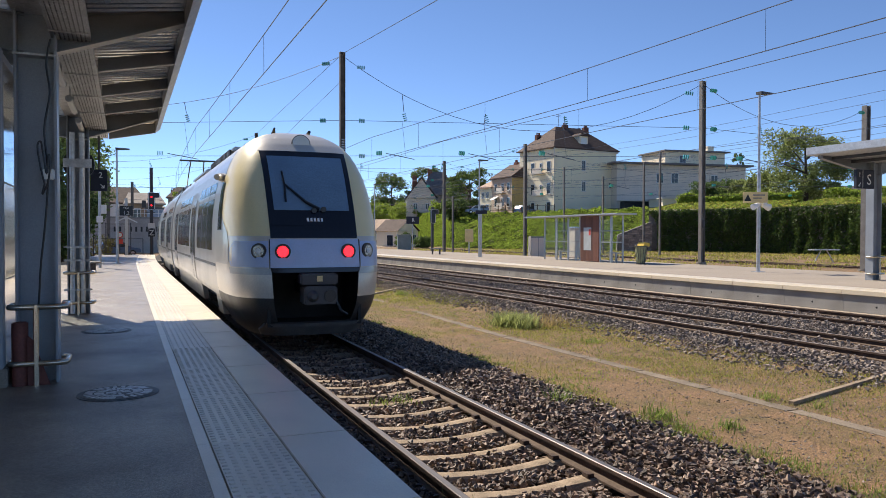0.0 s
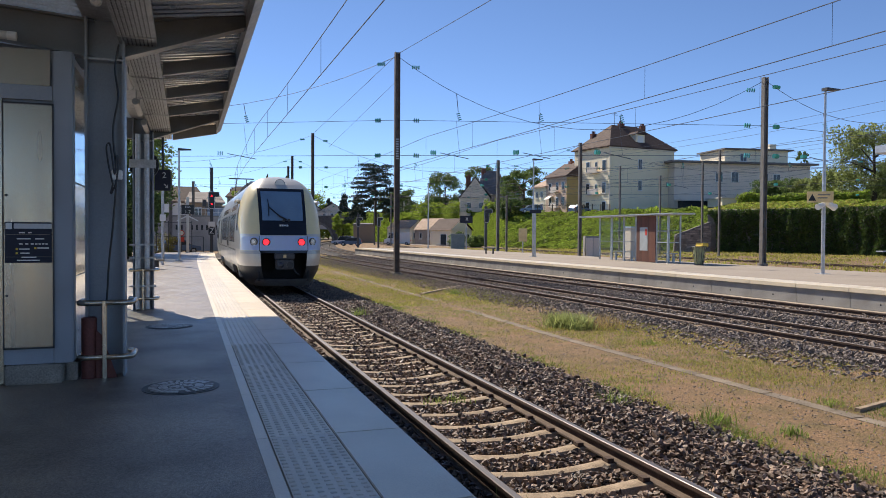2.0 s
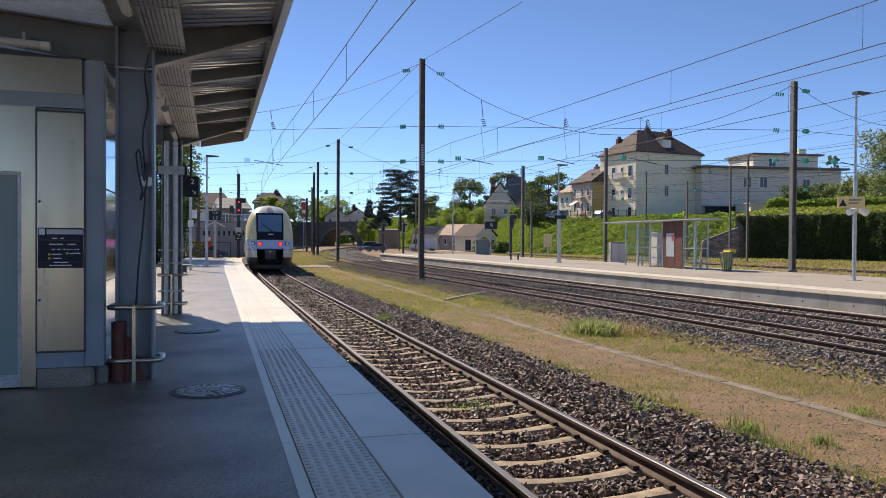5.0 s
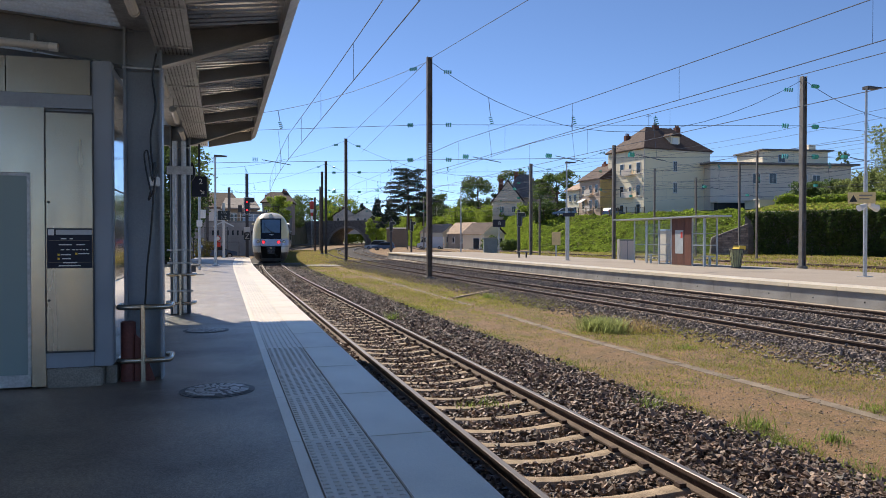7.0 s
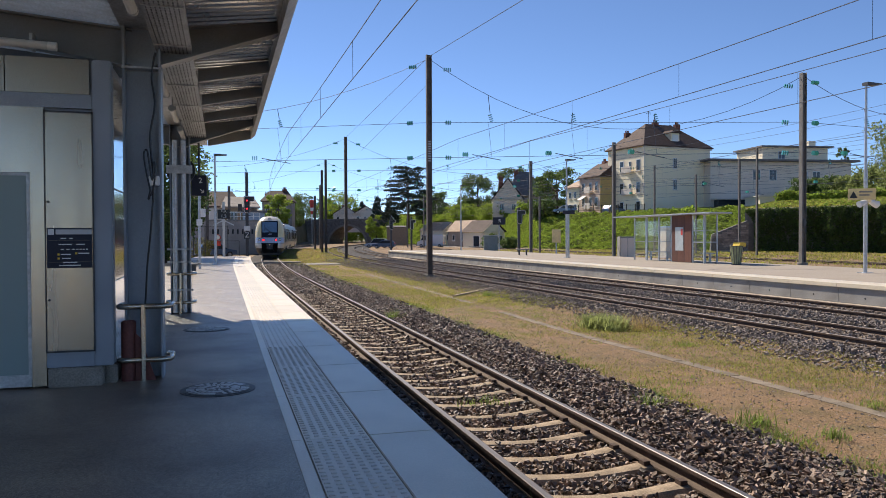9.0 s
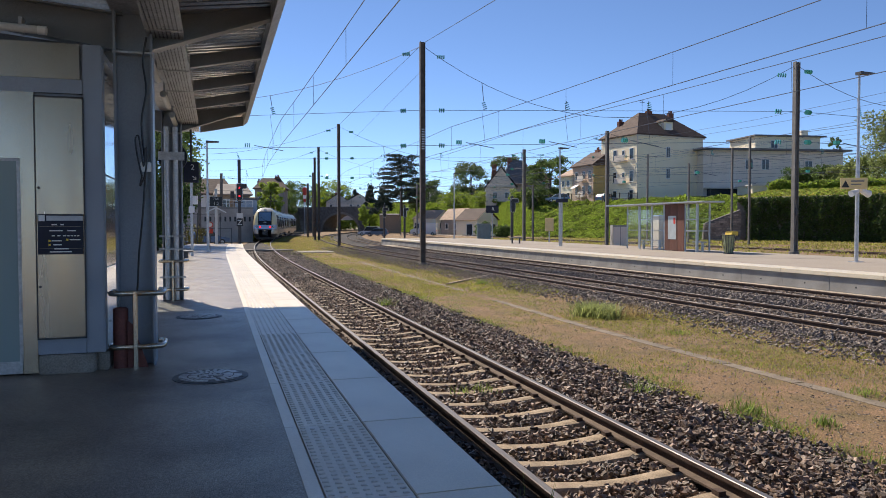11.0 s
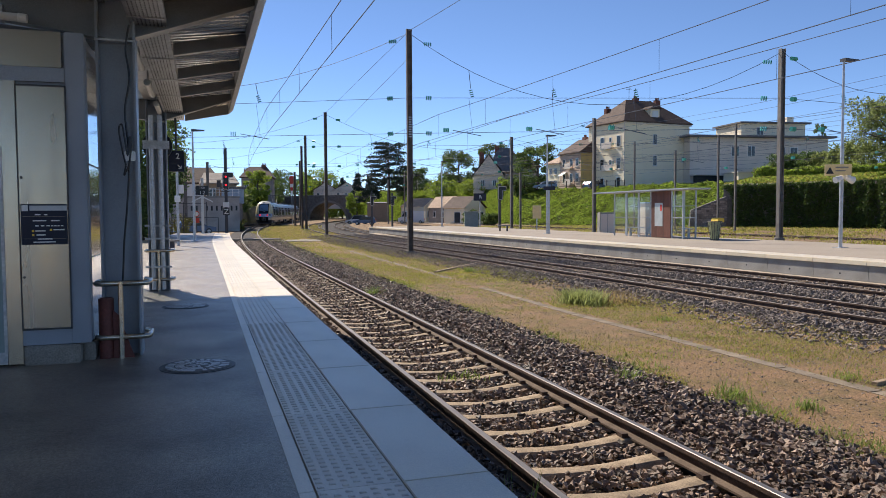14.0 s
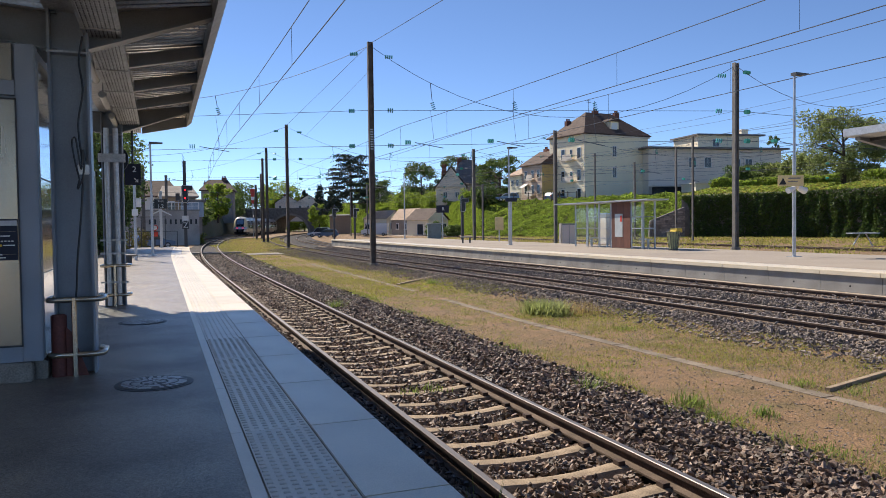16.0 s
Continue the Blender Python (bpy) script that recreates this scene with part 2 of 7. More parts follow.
M_wing = mat("weathered wall stone", (0.36, 0.29, 0.235), 0.95, var=0.3, scale=2.5, bump=0.5, fine=12, island=0.4)
M_stone = mat("dark old stonework", (0.21, 0.19, 0.17), 0.95, var=0.3, scale=1.5, bump=0.6, fine=6)
M_tile = mat("brown roof tiles", (0.085, 0.050, 0.038), 0.85, var=0.2, scale=2, bump=0.4, fine=14)
M_tilel = mat("pale clay roof tiles", (0.48, 0.34, 0.24), 0.85, var=0.2, scale=2, bump=0.4, fine=14)
M_slate = mat("grey slates", (0.16, 0.15, 0.15), 0.7, var=0.2, scale=2, bump=0.3, fine=14)
M_brick = mat("red brick", (0.20, 0.085, 0.06), 0.9, var=0.2, scale=3, bump=0.3, fine=12)
M_carw = mat("white vehicle paint", (0.72, 0.73, 0.74), 0.3, var=0.03, bump=0, coat=0.5)
M_carb = mat("blue vehicle paint", (0.10, 0.16, 0.26), 0.3, 0.2, var=0.03, bump=0, coat=0.5)
M_tyre = mat("tyre rubber", (0.02, 0.02, 0.02), 0.9, var=0.1, bump=0.1)


# ---- mesh helpers ----
class Shape:
    """Vertices and faces of one mesh."""

    def __init__(self):
        self.v, self.f = [], []

    def add(self, v, f):
        k = len(self.v)
        self.v += [tuple(p) for p in v]
        self.f += [tuple(i + k for i in q) for q in f]
        return self

    def box(self, x0, x1, y0, y1, z0, z1, m=None):
        v = [Vector((x, y, z)) for z in (z0, z1) for y in (y0, y1) for x in (x0, x1)]
        if m:
            v = [m @ p for p in v]
        return self.add(v, [(0, 2, 3, 1), (4, 5, 7, 6), (0, 1, 5, 4), (2, 6, 7, 3), (0, 4, 6, 2), (1, 3, 7, 5)])

    def tube(self, pts, r, seg=8, caps=True, r1=None):
        """A round bar through the points, tapering from r to r1."""
        pts = [Vector(p) for p in pts]
        v, f = [], []
        for i, p in enumerate(pts):
            d = (pts[min(i + 1, len(pts) - 1)] - pts[max(i - 1, 0)]).normalized()
            a = d.cross(Vector((0, 0, 1)) if abs(d.z) < 0.9 else Vector((1, 0, 0))).normalized()
            b = d.cross(a)
            q = r if r1 is None else r + (r1 - r) * i / (len(pts) - 1)
            v += [p + q * (math.cos(2 * math.pi * k / seg) * a + math.sin(2 * math.pi * k / seg) * b) for k in range(seg)]
        for i in range(len(pts) - 1):
            for k in range(seg):
                n = (k + 1) % seg
                f.append((i * seg + k, i * seg + n, (i + 1) * seg + n, (i + 1) * seg + k))
        if caps:
            f += [tuple(range(seg))[::-1], tuple(range((len(pts) - 1) * seg, len(pts) * seg))]
        return self.add(v, f)

    def prism(self, poly, y0, y1, axis="y"):
        """A polygon in the x-z plane (axis y), y-z plane (x) or x-y plane (z), drawn out along the axis."""
        put = {"y": lambda a, b, c: (a, c, b), "x": lambda a, b, c: (c, a, b), "z": lambda a, b, c: (a, b, c)}[axis]
        n = len(poly)
        v = [put(a, b, c) for c in (y0, y1) for a, b in poly]
        return self.add(v, [tuple(range(n))[::-1], tuple(range(n, 2 * n))] + [(i, (i + 1) % n, (i + 1) % n + n, i + n) for i in range(n)])

    def sweep(self, poly, path, closed=True, caps=True):
        """A section (offset to the right, height) carried along a path of (x, y, z)."""
        path = [Vector(p) for p in path]
        n, v, f = len(poly), [], []
        for i, p in enumerate(path):
            d = path[min(i + 1, len(path) - 1)] - path[max(i - 1, 0)]
            s = Vector((d.y, -d.x, 0)).normalized()
            v += [p + s * a + Vector((0, 0, b)) for a, b in poly]
        for i in range(len(path) - 1):
            for k in range(n if closed else n - 1):
                f.append((i * n + k, (i + 1) * n + k, (i + 1) * n + (k + 1) % n, i * n + (k + 1) % n))
        if caps and closed:
            f += [tuple(range(n)), tuple(range((len(path) - 1) * n, len(path) * n))[::-1]]
        return self.add(v, f)

    def grid(self, rows):
        """A sheet through rows of equal length."""
        n, m = len(rows), len(rows[0])
        return self.add([p for r in rows for p in r], [(i * m + j, i * m + j + 1, (i + 1) * m + j + 1, (i + 1) * m + j) for i in range(n - 1) for j in range(m - 1)])


def part(name, shape, material, parent=None, label="", bevel=0.0, smooth=False, kind=""):
    """One mesh object, under its thing if there is one."""
    me = bpy.data.meshes.new(name)
    me.from_pydata(shape.v, [], shape.f)
    bm = bmesh.new()
    bm.from_mesh(me)
    bmesh.ops.recalc_face_normals(bm, faces=bm.faces)
    if bevel:
        bmesh.ops.bevel(bm, geom=bm.edges[:], offset=bevel, segments=2, affect="EDGES", clamp_overlap=True)
    bm.to_mesh(me)
    bm.free()
    if smooth:
        me.shade_smooth()
        me.set_sharp_from_angle(angle=radians(smooth if smooth > 1 else 35))
    me.materials.append(material)
    ob = new(name, me)
    ob.parent = parent
    return tagged(ob, label=label, kind=kind)


def soup(name, verts, faces, material, parent=None):
    """A mesh of many small pieces straight from arrays (quads or triangles)."""
    me = bpy.data.meshes.new(name)
    n, k = faces.shape
    me.vertices.add(len(verts))
    me.vertices.foreach_set("co", np.asarray(verts, np.float32).ravel())
    me.loops.add(n * k)
    me.loops.foreach_set("vertex_index", faces.astype(np.int32).ravel())
    me.polygons.add(n)
    me.polygons.foreach_set("loop_start", np.arange(0, n * k, k, dtype=np.int32))
    me.update(calc_edges=True)
    me.shade_flat()
    me.materials.append(material)
    ob = new(name, me)
    ob.parent = parent
    return ob


def thing(name, label, category, m=None, group="", kind=""):
    ob = new(name)
    ob.empty_display_size = 0.1
    ob.matrix_basis = m or Matrix()
    return tagged(ob, label, category, group, kind)


def again(ob, m, parent=None):
    """Another object on the same mesh."""
    o = new(ob.name.split(".")[0], ob.data)
    o.parent = parent or ob.parent
    o.matrix_basis = m
    return o


def words(name, text, size, material, parent, m, depth=0.002):
    """Raised lettering as a mesh, facing the local z of m."""
    cu = bpy.data.curves.new(name, "FONT")
    cu.body, cu.size, cu.extrude, cu.align_x, cu.align_y = text, size, depth, "CENTER", "CENTER"
    cu.resolution_u = 2
    ob = bpy.data.objects.new(name, cu)
    scene.collection.objects.link(ob)
    me = bpy.data.meshes.new_from_object(ob.evaluated_get(bpy.context.evaluated_depsgraph_get()))
    bpy.data.objects.remove(ob)
    me.materials.clear()
    me.materials.append(material)
    o = new(name, me)
    o.parent, o.matrix_basis = parent, m
    return o


FRONT = pose(0, 0, 0, 90, 0, 0)   # lettering that faces -y
rng = np.random.default_rng(7)


def near_bend(y):
    return max(0.0, y - 35) ** 2 / 1358


def x1(y):
    return 3.19 + near_bend(y)


def x2(y):
    return 13.1 - 0.023 * y + max(0.0, y - 45) ** 2 / 870


def x3(y):
    return x2(y) + 4.15

# ---- ground, tracks, platforms ----
GROUND = -0.72
g = Shape().add([(-3000, -600, -0.88), (3000, -600, -0.88), (3000, 4000, -0.88), (-3000, 4000, -0.88)], [(0, 1, 2, 3)])
ground = tagged(part("ground", g, M_far), "wide flat ground of dry grass and earth", "ground", kind="structure")
LOW = np.concatenate([np.arange(-30, 62, 4.0), [61.6], np.arange(66, 331, 8.0)])
g = Shape().grid([[(x1(y) + 2.0 + (x2(y) - x1(y) - 3.9) * k / 10, y, GROUND + 0.012) for k in range(11)] for y in LOW])
tagged(part("ground_verge", g, M_soil), "bare brown soil and dry mown grass between the tracks", "ground", kind="structure")
g = Shape().grid([[((27.0 if y < 75 else x3(y) + 2.0) + a, y, GROUND + 0.012) for a in (0, 10, 30, 80, 300)] for y in LOW])
tagged(part("ground_yard", g, M_soil), "rough grassy ground of the far railway yard", "ground", kind="structure")
g = Shape().grid([[((x1(y) - 2.0 if y > 61.5 else -6.3 + 0.0867 * (y - 10) + 0.1) - a, y, GROUND + 0.012) for a in (0, 10, 30, 80, 300)] for y in LOW])
tagged(part("ground_rear", g, M_soil), "rough ground beside the rear track", "ground", kind="structure")


def line(fx, y0, y1, step, z=0.0):
    return [(fx(y), y, z) for y in np.arange(y0, y1 + step * 0.5, step)]


RAIL = [(-0.07, 0), (0.07, 0), (0.07, 0.014), (0.012, 0.03), (0.012, 0.095), (0.036, 0.105), (0.036, 0.137), (-0.036, 0.137), (-0.036, 0.105), (-0.012, 0.095), (-0.012, 0.03), (-0.07, 0.014)]
FOOT = [(-0.071, 0), (0.071, 0), (0.071, 0.018), (0.014, 0.034), (-0.014, 0.034), (-0.071, 0.018)]
HEAD = [(-0.031, 0), (0.031, 0), (0.026, 0.005), (-0.026, 0.005)]


def track(name, fx, y0, y1, half, label, beds=True, step=2.0, head=None):
    """Two rails on a bed of ballast."""
    t = thing(name, label, "track", kind="structure")
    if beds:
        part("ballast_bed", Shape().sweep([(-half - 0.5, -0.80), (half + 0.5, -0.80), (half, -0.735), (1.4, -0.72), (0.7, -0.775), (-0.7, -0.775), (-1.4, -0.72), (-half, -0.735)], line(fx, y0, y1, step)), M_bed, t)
    for s in (-0.752, 0.752):
        r = part("rail", Shape().sweep(RAIL, line(lambda y: fx(y) + s, y0, y1, step, -0.688)), M_rail, t, "rust-brown steel rail")
        part("rail_foot", Shape().sweep(FOOT, line(lambda y: fx(y) + s, y0, y1, step, -0.688)), M_foot, r, "dusty brown rail foot")
        part("rail_head", Shape().sweep(HEAD, line(lambda y: fx(y) + s, y0, y1, step, -0.551)), head or M_headd, r, "worn running surface")
    return t


track_near = track("track_1", x1, -8, 330, 2.15, "curving railway track on dark ballast with concrete sleepers", head=M_head)
track_mid = track("track_2", x2, -12, 330, 2.0, "railway track on grey ballast")
track_far = track("track_3", x3, -12, 330, 2.0, "railway track along the opposite platform")
track_4 = track("track_4", lambda y: 32.5 - 0.02 * y + max(0, y - 60) ** 2 / 900, -20, 330, 1.9, "overgrown siding track beyond the platform")
track_5 = track("track_5", lambda y: 46 - 0.02 * y + max(0, y - 80) ** 2 / 1000, -20, 330, 1.9, "overgrown siding track beside the ivy wall")
track_6 = track("track_6", lambda y: -9.5 + 0.09 * (y - 10) + max(0, y - 70) ** 2 / 900, 10, 150, 1.8, "track on the rear side of the platform")

# platform 1: asphalt slab with a row of edge slabs that bends with the track
END = 61.5


def left_edge(y):
    return -6.3 + 0.0867 * (y - 10)


ys = list(np.arange(-32, END + 0.1, 1.5))
p = Shape()
rows = []
for y in ys:
    a, b = left_edge(y), 0.47 + near_bend(y)
    rows.append([(a, y, GROUND - 0.1), (a, y, 0.0), *[(a + (b - a) * k / 6, y, 0.0) for k in range(1, 6)], (b, y, 0.0), (b, y, GROUND - 0.1)])
p.grid(rows).add([rows[-1][0], rows[-1][1], rows[-1][7], rows[-1][8]], [(0, 1, 2, 3)])
platform = tagged(part("platform_1", p, M_asphalt), "railway platform of worn dark asphalt", "platform", kind="structure")
part("platform_wall", Shape().sweep([(-0.12, -0.85), (0, -0.85), (0, -0.09), (-0.12, -0.09)], line(lambda y: 1.47 + near_bend(y), -32, END, 1.5)), M_conc, platform)
part("platform_end", Shape().box(-2.0, 2.0, END - 0.15, END + 0.03, -0.85, -0.004), M_conc, platform)


def edge_slab(y0, y1):
    """One slab: white border, tactile field with studs, smooth outer part."""
    L = y1 - y0 - 0.006
    b = part("border_slab", Shape().box(0.0, 0.085, 0, L, -0.12, 0.004), M_edge)
    t = Shape().box(0.097, 0.565, 0, L, -0.12, 0.003)
    st = Shape()
    for i in range(int(L / 0.075)):
        for k in range(7):
            cx, cy = 0.125 + k * 0.068, 0.04 + i * 0.075 + (0.035 if k % 2 else 0)
            if cy < L - 0.03:
                st.add([(cx - 0.020, cy - 0.012, 0.003), (cx + 0.020, cy - 0.012, 0.003), (cx + 0.020, cy + 0.012, 0.003), (cx - 0.020, cy + 0.012, 0.003),
                        (cx - 0.015, cy - 0.008, 0.009), (cx + 0.015, cy - 0.008, 0.009), (cx + 0.015, cy + 0.008, 0.009), (cx - 0.015, cy + 0.008, 0.009)],
                       [(4, 5, 6, 7), (0, 1, 5, 4), (1, 2, 6, 5), (2, 3, 7, 6), (3, 0, 4, 7)])
    st = part("stud_field", st, M_stud, kind="stuff")
    t = part("tactile_slab", t, M_tactile)
    o = part("edge_slab", Shape().box(0.578, 1.09, 0, L, -0.12, 0.003), M_edge, bevel=0.006)
    return b, t, o, st


def ribbed_slab(y0, y1):
    L = y1 - y0 - 0.006
    t = Shape().box(0.091, 0.57, 0, L, -0.12, 0.002)
    for k in range(7):
        cx = 0.13 + k * 0.066
        t.add([(cx - 0.02, 0, 0.002), (cx + 0.02, 0, 0.002), (cx + 0.012, 0, 0.010), (cx - 0.012, 0, 0.010), (cx - 0.02, L, 0.002), (cx + 0.02, L, 0.002), (cx + 0.012, L, 0.010), (cx - 0.012, L, 0.010)],
              [(0, 1, 2, 3), (0, 3, 7, 4), (3, 2, 6, 7), (2, 1, 5, 6), (5, 4, 7, 6)])
    return part("tactile_slab", t, M_tactile)


first = edge_slab(0, 1.6)
ribbed = ribbed_slab(0, 1.6)
for ob in (*first, ribbed):
    ob.parent = platform
RIBS = 10.2   # studs before this place, ribs after it
ribs_laid = False
y = -15.2
k = 0
while y < END - 1.55:
    d = near_bend(y + 1.6) - near_bend(y)
    m = pose(0.47 + near_bend(y), y, 0, 0, 0, -math.degrees(math.atan2(d, 1.6)))
    for ob in first if y < RIBS else (first[0], first[2], ribbed):
        if k == 0 or (ob is ribbed and not ribs_laid):
            ob.matrix_basis = m
        else:
            again(ob, m, platform)
    ribs_laid = y >= RIBS
    y += 1.6
    k += 1

# opposite platform
EDGE2 = lambda y: 18.85 - 0.023 * y
BACK2 = lambda y: 28.1 - 0.023 * y
p = Shape()
rows = []
for y in np.linspace(-30, 79, 29):
    a, b = EDGE2(y) + 1.0, BACK2(y)
    rows.append([(a, y, -0.85), (a, y, 0), *[(a + (b - a) * k / 4, y, 0.0) for k in range(1, 4)], (b, y, 0), (b, y, -0.85)])
p.grid(rows).add([rows[-1][0], rows[-1][1], rows[-1][5], rows[-1][6]], [(0, 1, 2, 3)])
M_plat2 = mat("sunlit grey platform surface", (0.35, 0.295, 0.235), 0.85, var=0.1, scale=0.4, bump=0.3, fine=60)
platform2 = tagged(part("platform_2", p, M_plat2), "opposite island platform with pale surface and concrete wall", "platform", kind="structure")
wall_piece = part("wall_panel", Shape().box(-0.05, 0.10, 0, 1.994, -0.78, -0.13), M_conc, platform2, bevel=0.004)
cope = part("coping_slab", Shape().box(-0.12, 0.62, 0, 1.99, -0.125, 0.004), M_edge, platform2, bevel=0.008)
tact2 = part("tactile_slab", Shape().box(0.625, 1.0, 0, 1.99, -0.12, 0.006), M_tactile, platform2)
hole = part("drain_hole", Shape().tube([(-0.053, 1.0, -0.42), (-0.04, 1.0, -0.42)], 0.03, 10), M_black, platform2)
for i, y in enumerate(np.arange(-29, 78.5, 2.0)):
    m = pose(EDGE2(y), y, 0, 0, 0, 1.32)
    for ob in (wall_piece, cope, tact2, hole):
        if i == 0:
            ob.matrix_basis = m
        else:
            again(ob, m, platform2)
part("sand_strip", Shape().sweep([(0, -0.72), (0.8, -0.72), (0.8, -0.60), (0.2, -0.64)], line(lambda y: EDGE2(y) - 0.75, -28, 78, 4)), mat("pale sand", (0.42, 0.34, 0.25), 0.95, var=0.2, bump=0.5), platform2)

# ---- the train ----
# heights over the rail; half width of the body, and how far back the nose lies, at each height
ZS = [0.22, 0.40, 0.62, 0.80, 1.00, 1.20, 1.38, 1.46, 1.62, 1.80, 1.98, 2.10, 2.35, 2.60, 2.90, 3.20, 3.45, 3.65, 3.82, 3.95, 4.06, 4.13, 4.17]
HALF = [1.025 * w for w in [1.02, 1.16, 1.29, 1.36, 1.40, 1.425, 1.44, 1.44, 1.445, 1.445, 1.445, 1.44, 1.43, 1.41, 1.37, 1.30, 1.21, 1.11, 0.98, 0.84, 0.66, 0.45, 0.12]]
BACK = [0.34, 0.18, 0.07, 0.02, 0.0, 0.0, 0.02, 0.03, 0.05, 0.08, 0.13, 0.17, 0.28, 0.41, 0.58, 0.77, 0.95, 1.12, 1.33, 1.55, 1.82, 2.10, 2.45]
NOSE_LEN, POW = 2.7, 4.2


def half(z):
    return float(np.interp(z, ZS, HALF))


def back(z):
    return float(np.interp(z, ZS, BACK))


def nose(x, z, out=0.0):
    """The point of the nose's skin at x across and z up, moved out by a few millimetres."""
    w, b = half(z), back(z)
    q = min(1.0, abs(x) / w)
    return (x, b + (NOSE_LEN - b) * (1 - (1 - q ** POW) ** (1 / POW)) - out, z)


def skin(z, s):
    """The same skin by a running parameter s from -1 (one flank) to 1."""
    w, b, a = half(z), back(z), s * math.pi / 2
    x = math.copysign(w * abs(math.sin(a)) ** (2 / POW), s)
    return (x, b + (NOSE_LEN - b) * (1 - abs(math.cos(a)) ** (2 / POW)), z)


def patch(edges, nx=14, out=0.006, thick=0.02):
    """A panel on the nose: edges are rows (z, x0, x1) from the bottom up."""
    s = Shape()
    zs = np.linspace(edges[0][0], edges[-1][0], 14)
    rows = []
    for z in zs:
        a = float(np.interp(z, [e[0] for e in edges], [e[1] for e in edges]))
        b = float(np.interp(z, [e[0] for e in edges], [e[2] for e in edges]))
        rows.append([nose(a + (b - a) * k / nx, z, out) for k in range(nx + 1)])
    s.grid(rows)
    inner = [[(p[0], p[1] + thick, p[2]) for p in r] for r in rows]
    for r, q in ((rows[0], inner[0]), (rows[-1], inner[-1]), ([r[0] for r in rows], [r[0] for r in inner]), ([r[-1] for r in rows], [r[-1] for r in inner])):
        s.grid([r, q])
    return s


def disc(s, x, z, r, out, deep=0.03, seg=20):
    p = nose(x, z)
    n = Vector(nose(x + 0.05, z)) - Vector(nose(x - 0.05, z))
    d = Vector((n.y, -n.x, 0)).normalized() * -1
    d = d if d.y < 0 else -d
    return s.tube([Vector(p) - d * deep, Vector(p) + d * out], r, seg)


def bogie(parent, y, deep=True):
    fr = part("bogie", Shape().box(-1.05, -0.93, y - 1.5, y + 1.5, 0.42, 0.62).box(0.93, 1.05, y - 1.5, y + 1.5, 0.42, 0.62).box(-0.9, 0.9, y - 0.3, y + 0.3, 0.35, 0.6), M_under, parent, "dark bogie frame")
    for yy in (y - 0.95, y + 0.95):
        for x in (-0.75, 0.75):
            part("wheel", Shape().tube([(x - 0.06, yy, 0.43), (x + 0.06, yy, 0.43)], 0.42, 24).tube([(x - 0.2, yy, 0.43), (x + 0.2, yy, 0.43)], 0.11, 12), M_under, fr)


def flank_windows(car, y0, y1, tall=True):
    """Dark window bays on both flanks, set into the skin."""
    for side in (-1, 1):
        y = y0
        while y + 1.25 < y1:
            def at(yy, z):
                return (side * (half(z) + 0.004), yy, z)
            zs = [1.72, 2.0, 2.35, 2.7, 3.0, 3.18] if tall else [2.05, 2.35, 2.7, 2.95]
            s = Shape().grid([[at(y, z), at(y + 0.3, z), at(y + 0.8, z), at(y + 1.15, z)] for z in zs])
            w = part("window", s, M_pane, car, "dark tinted window")
            for a, b in ((y - 0.03, y), (y + 1.15, y + 1.18)):
                part("window_frame", Shape().grid([[(side * (half(z) + 0.008), a, z), (side * (half(z) + 0.008), b, z)] for z in zs]), M_tblack, w)
            y += 1.27


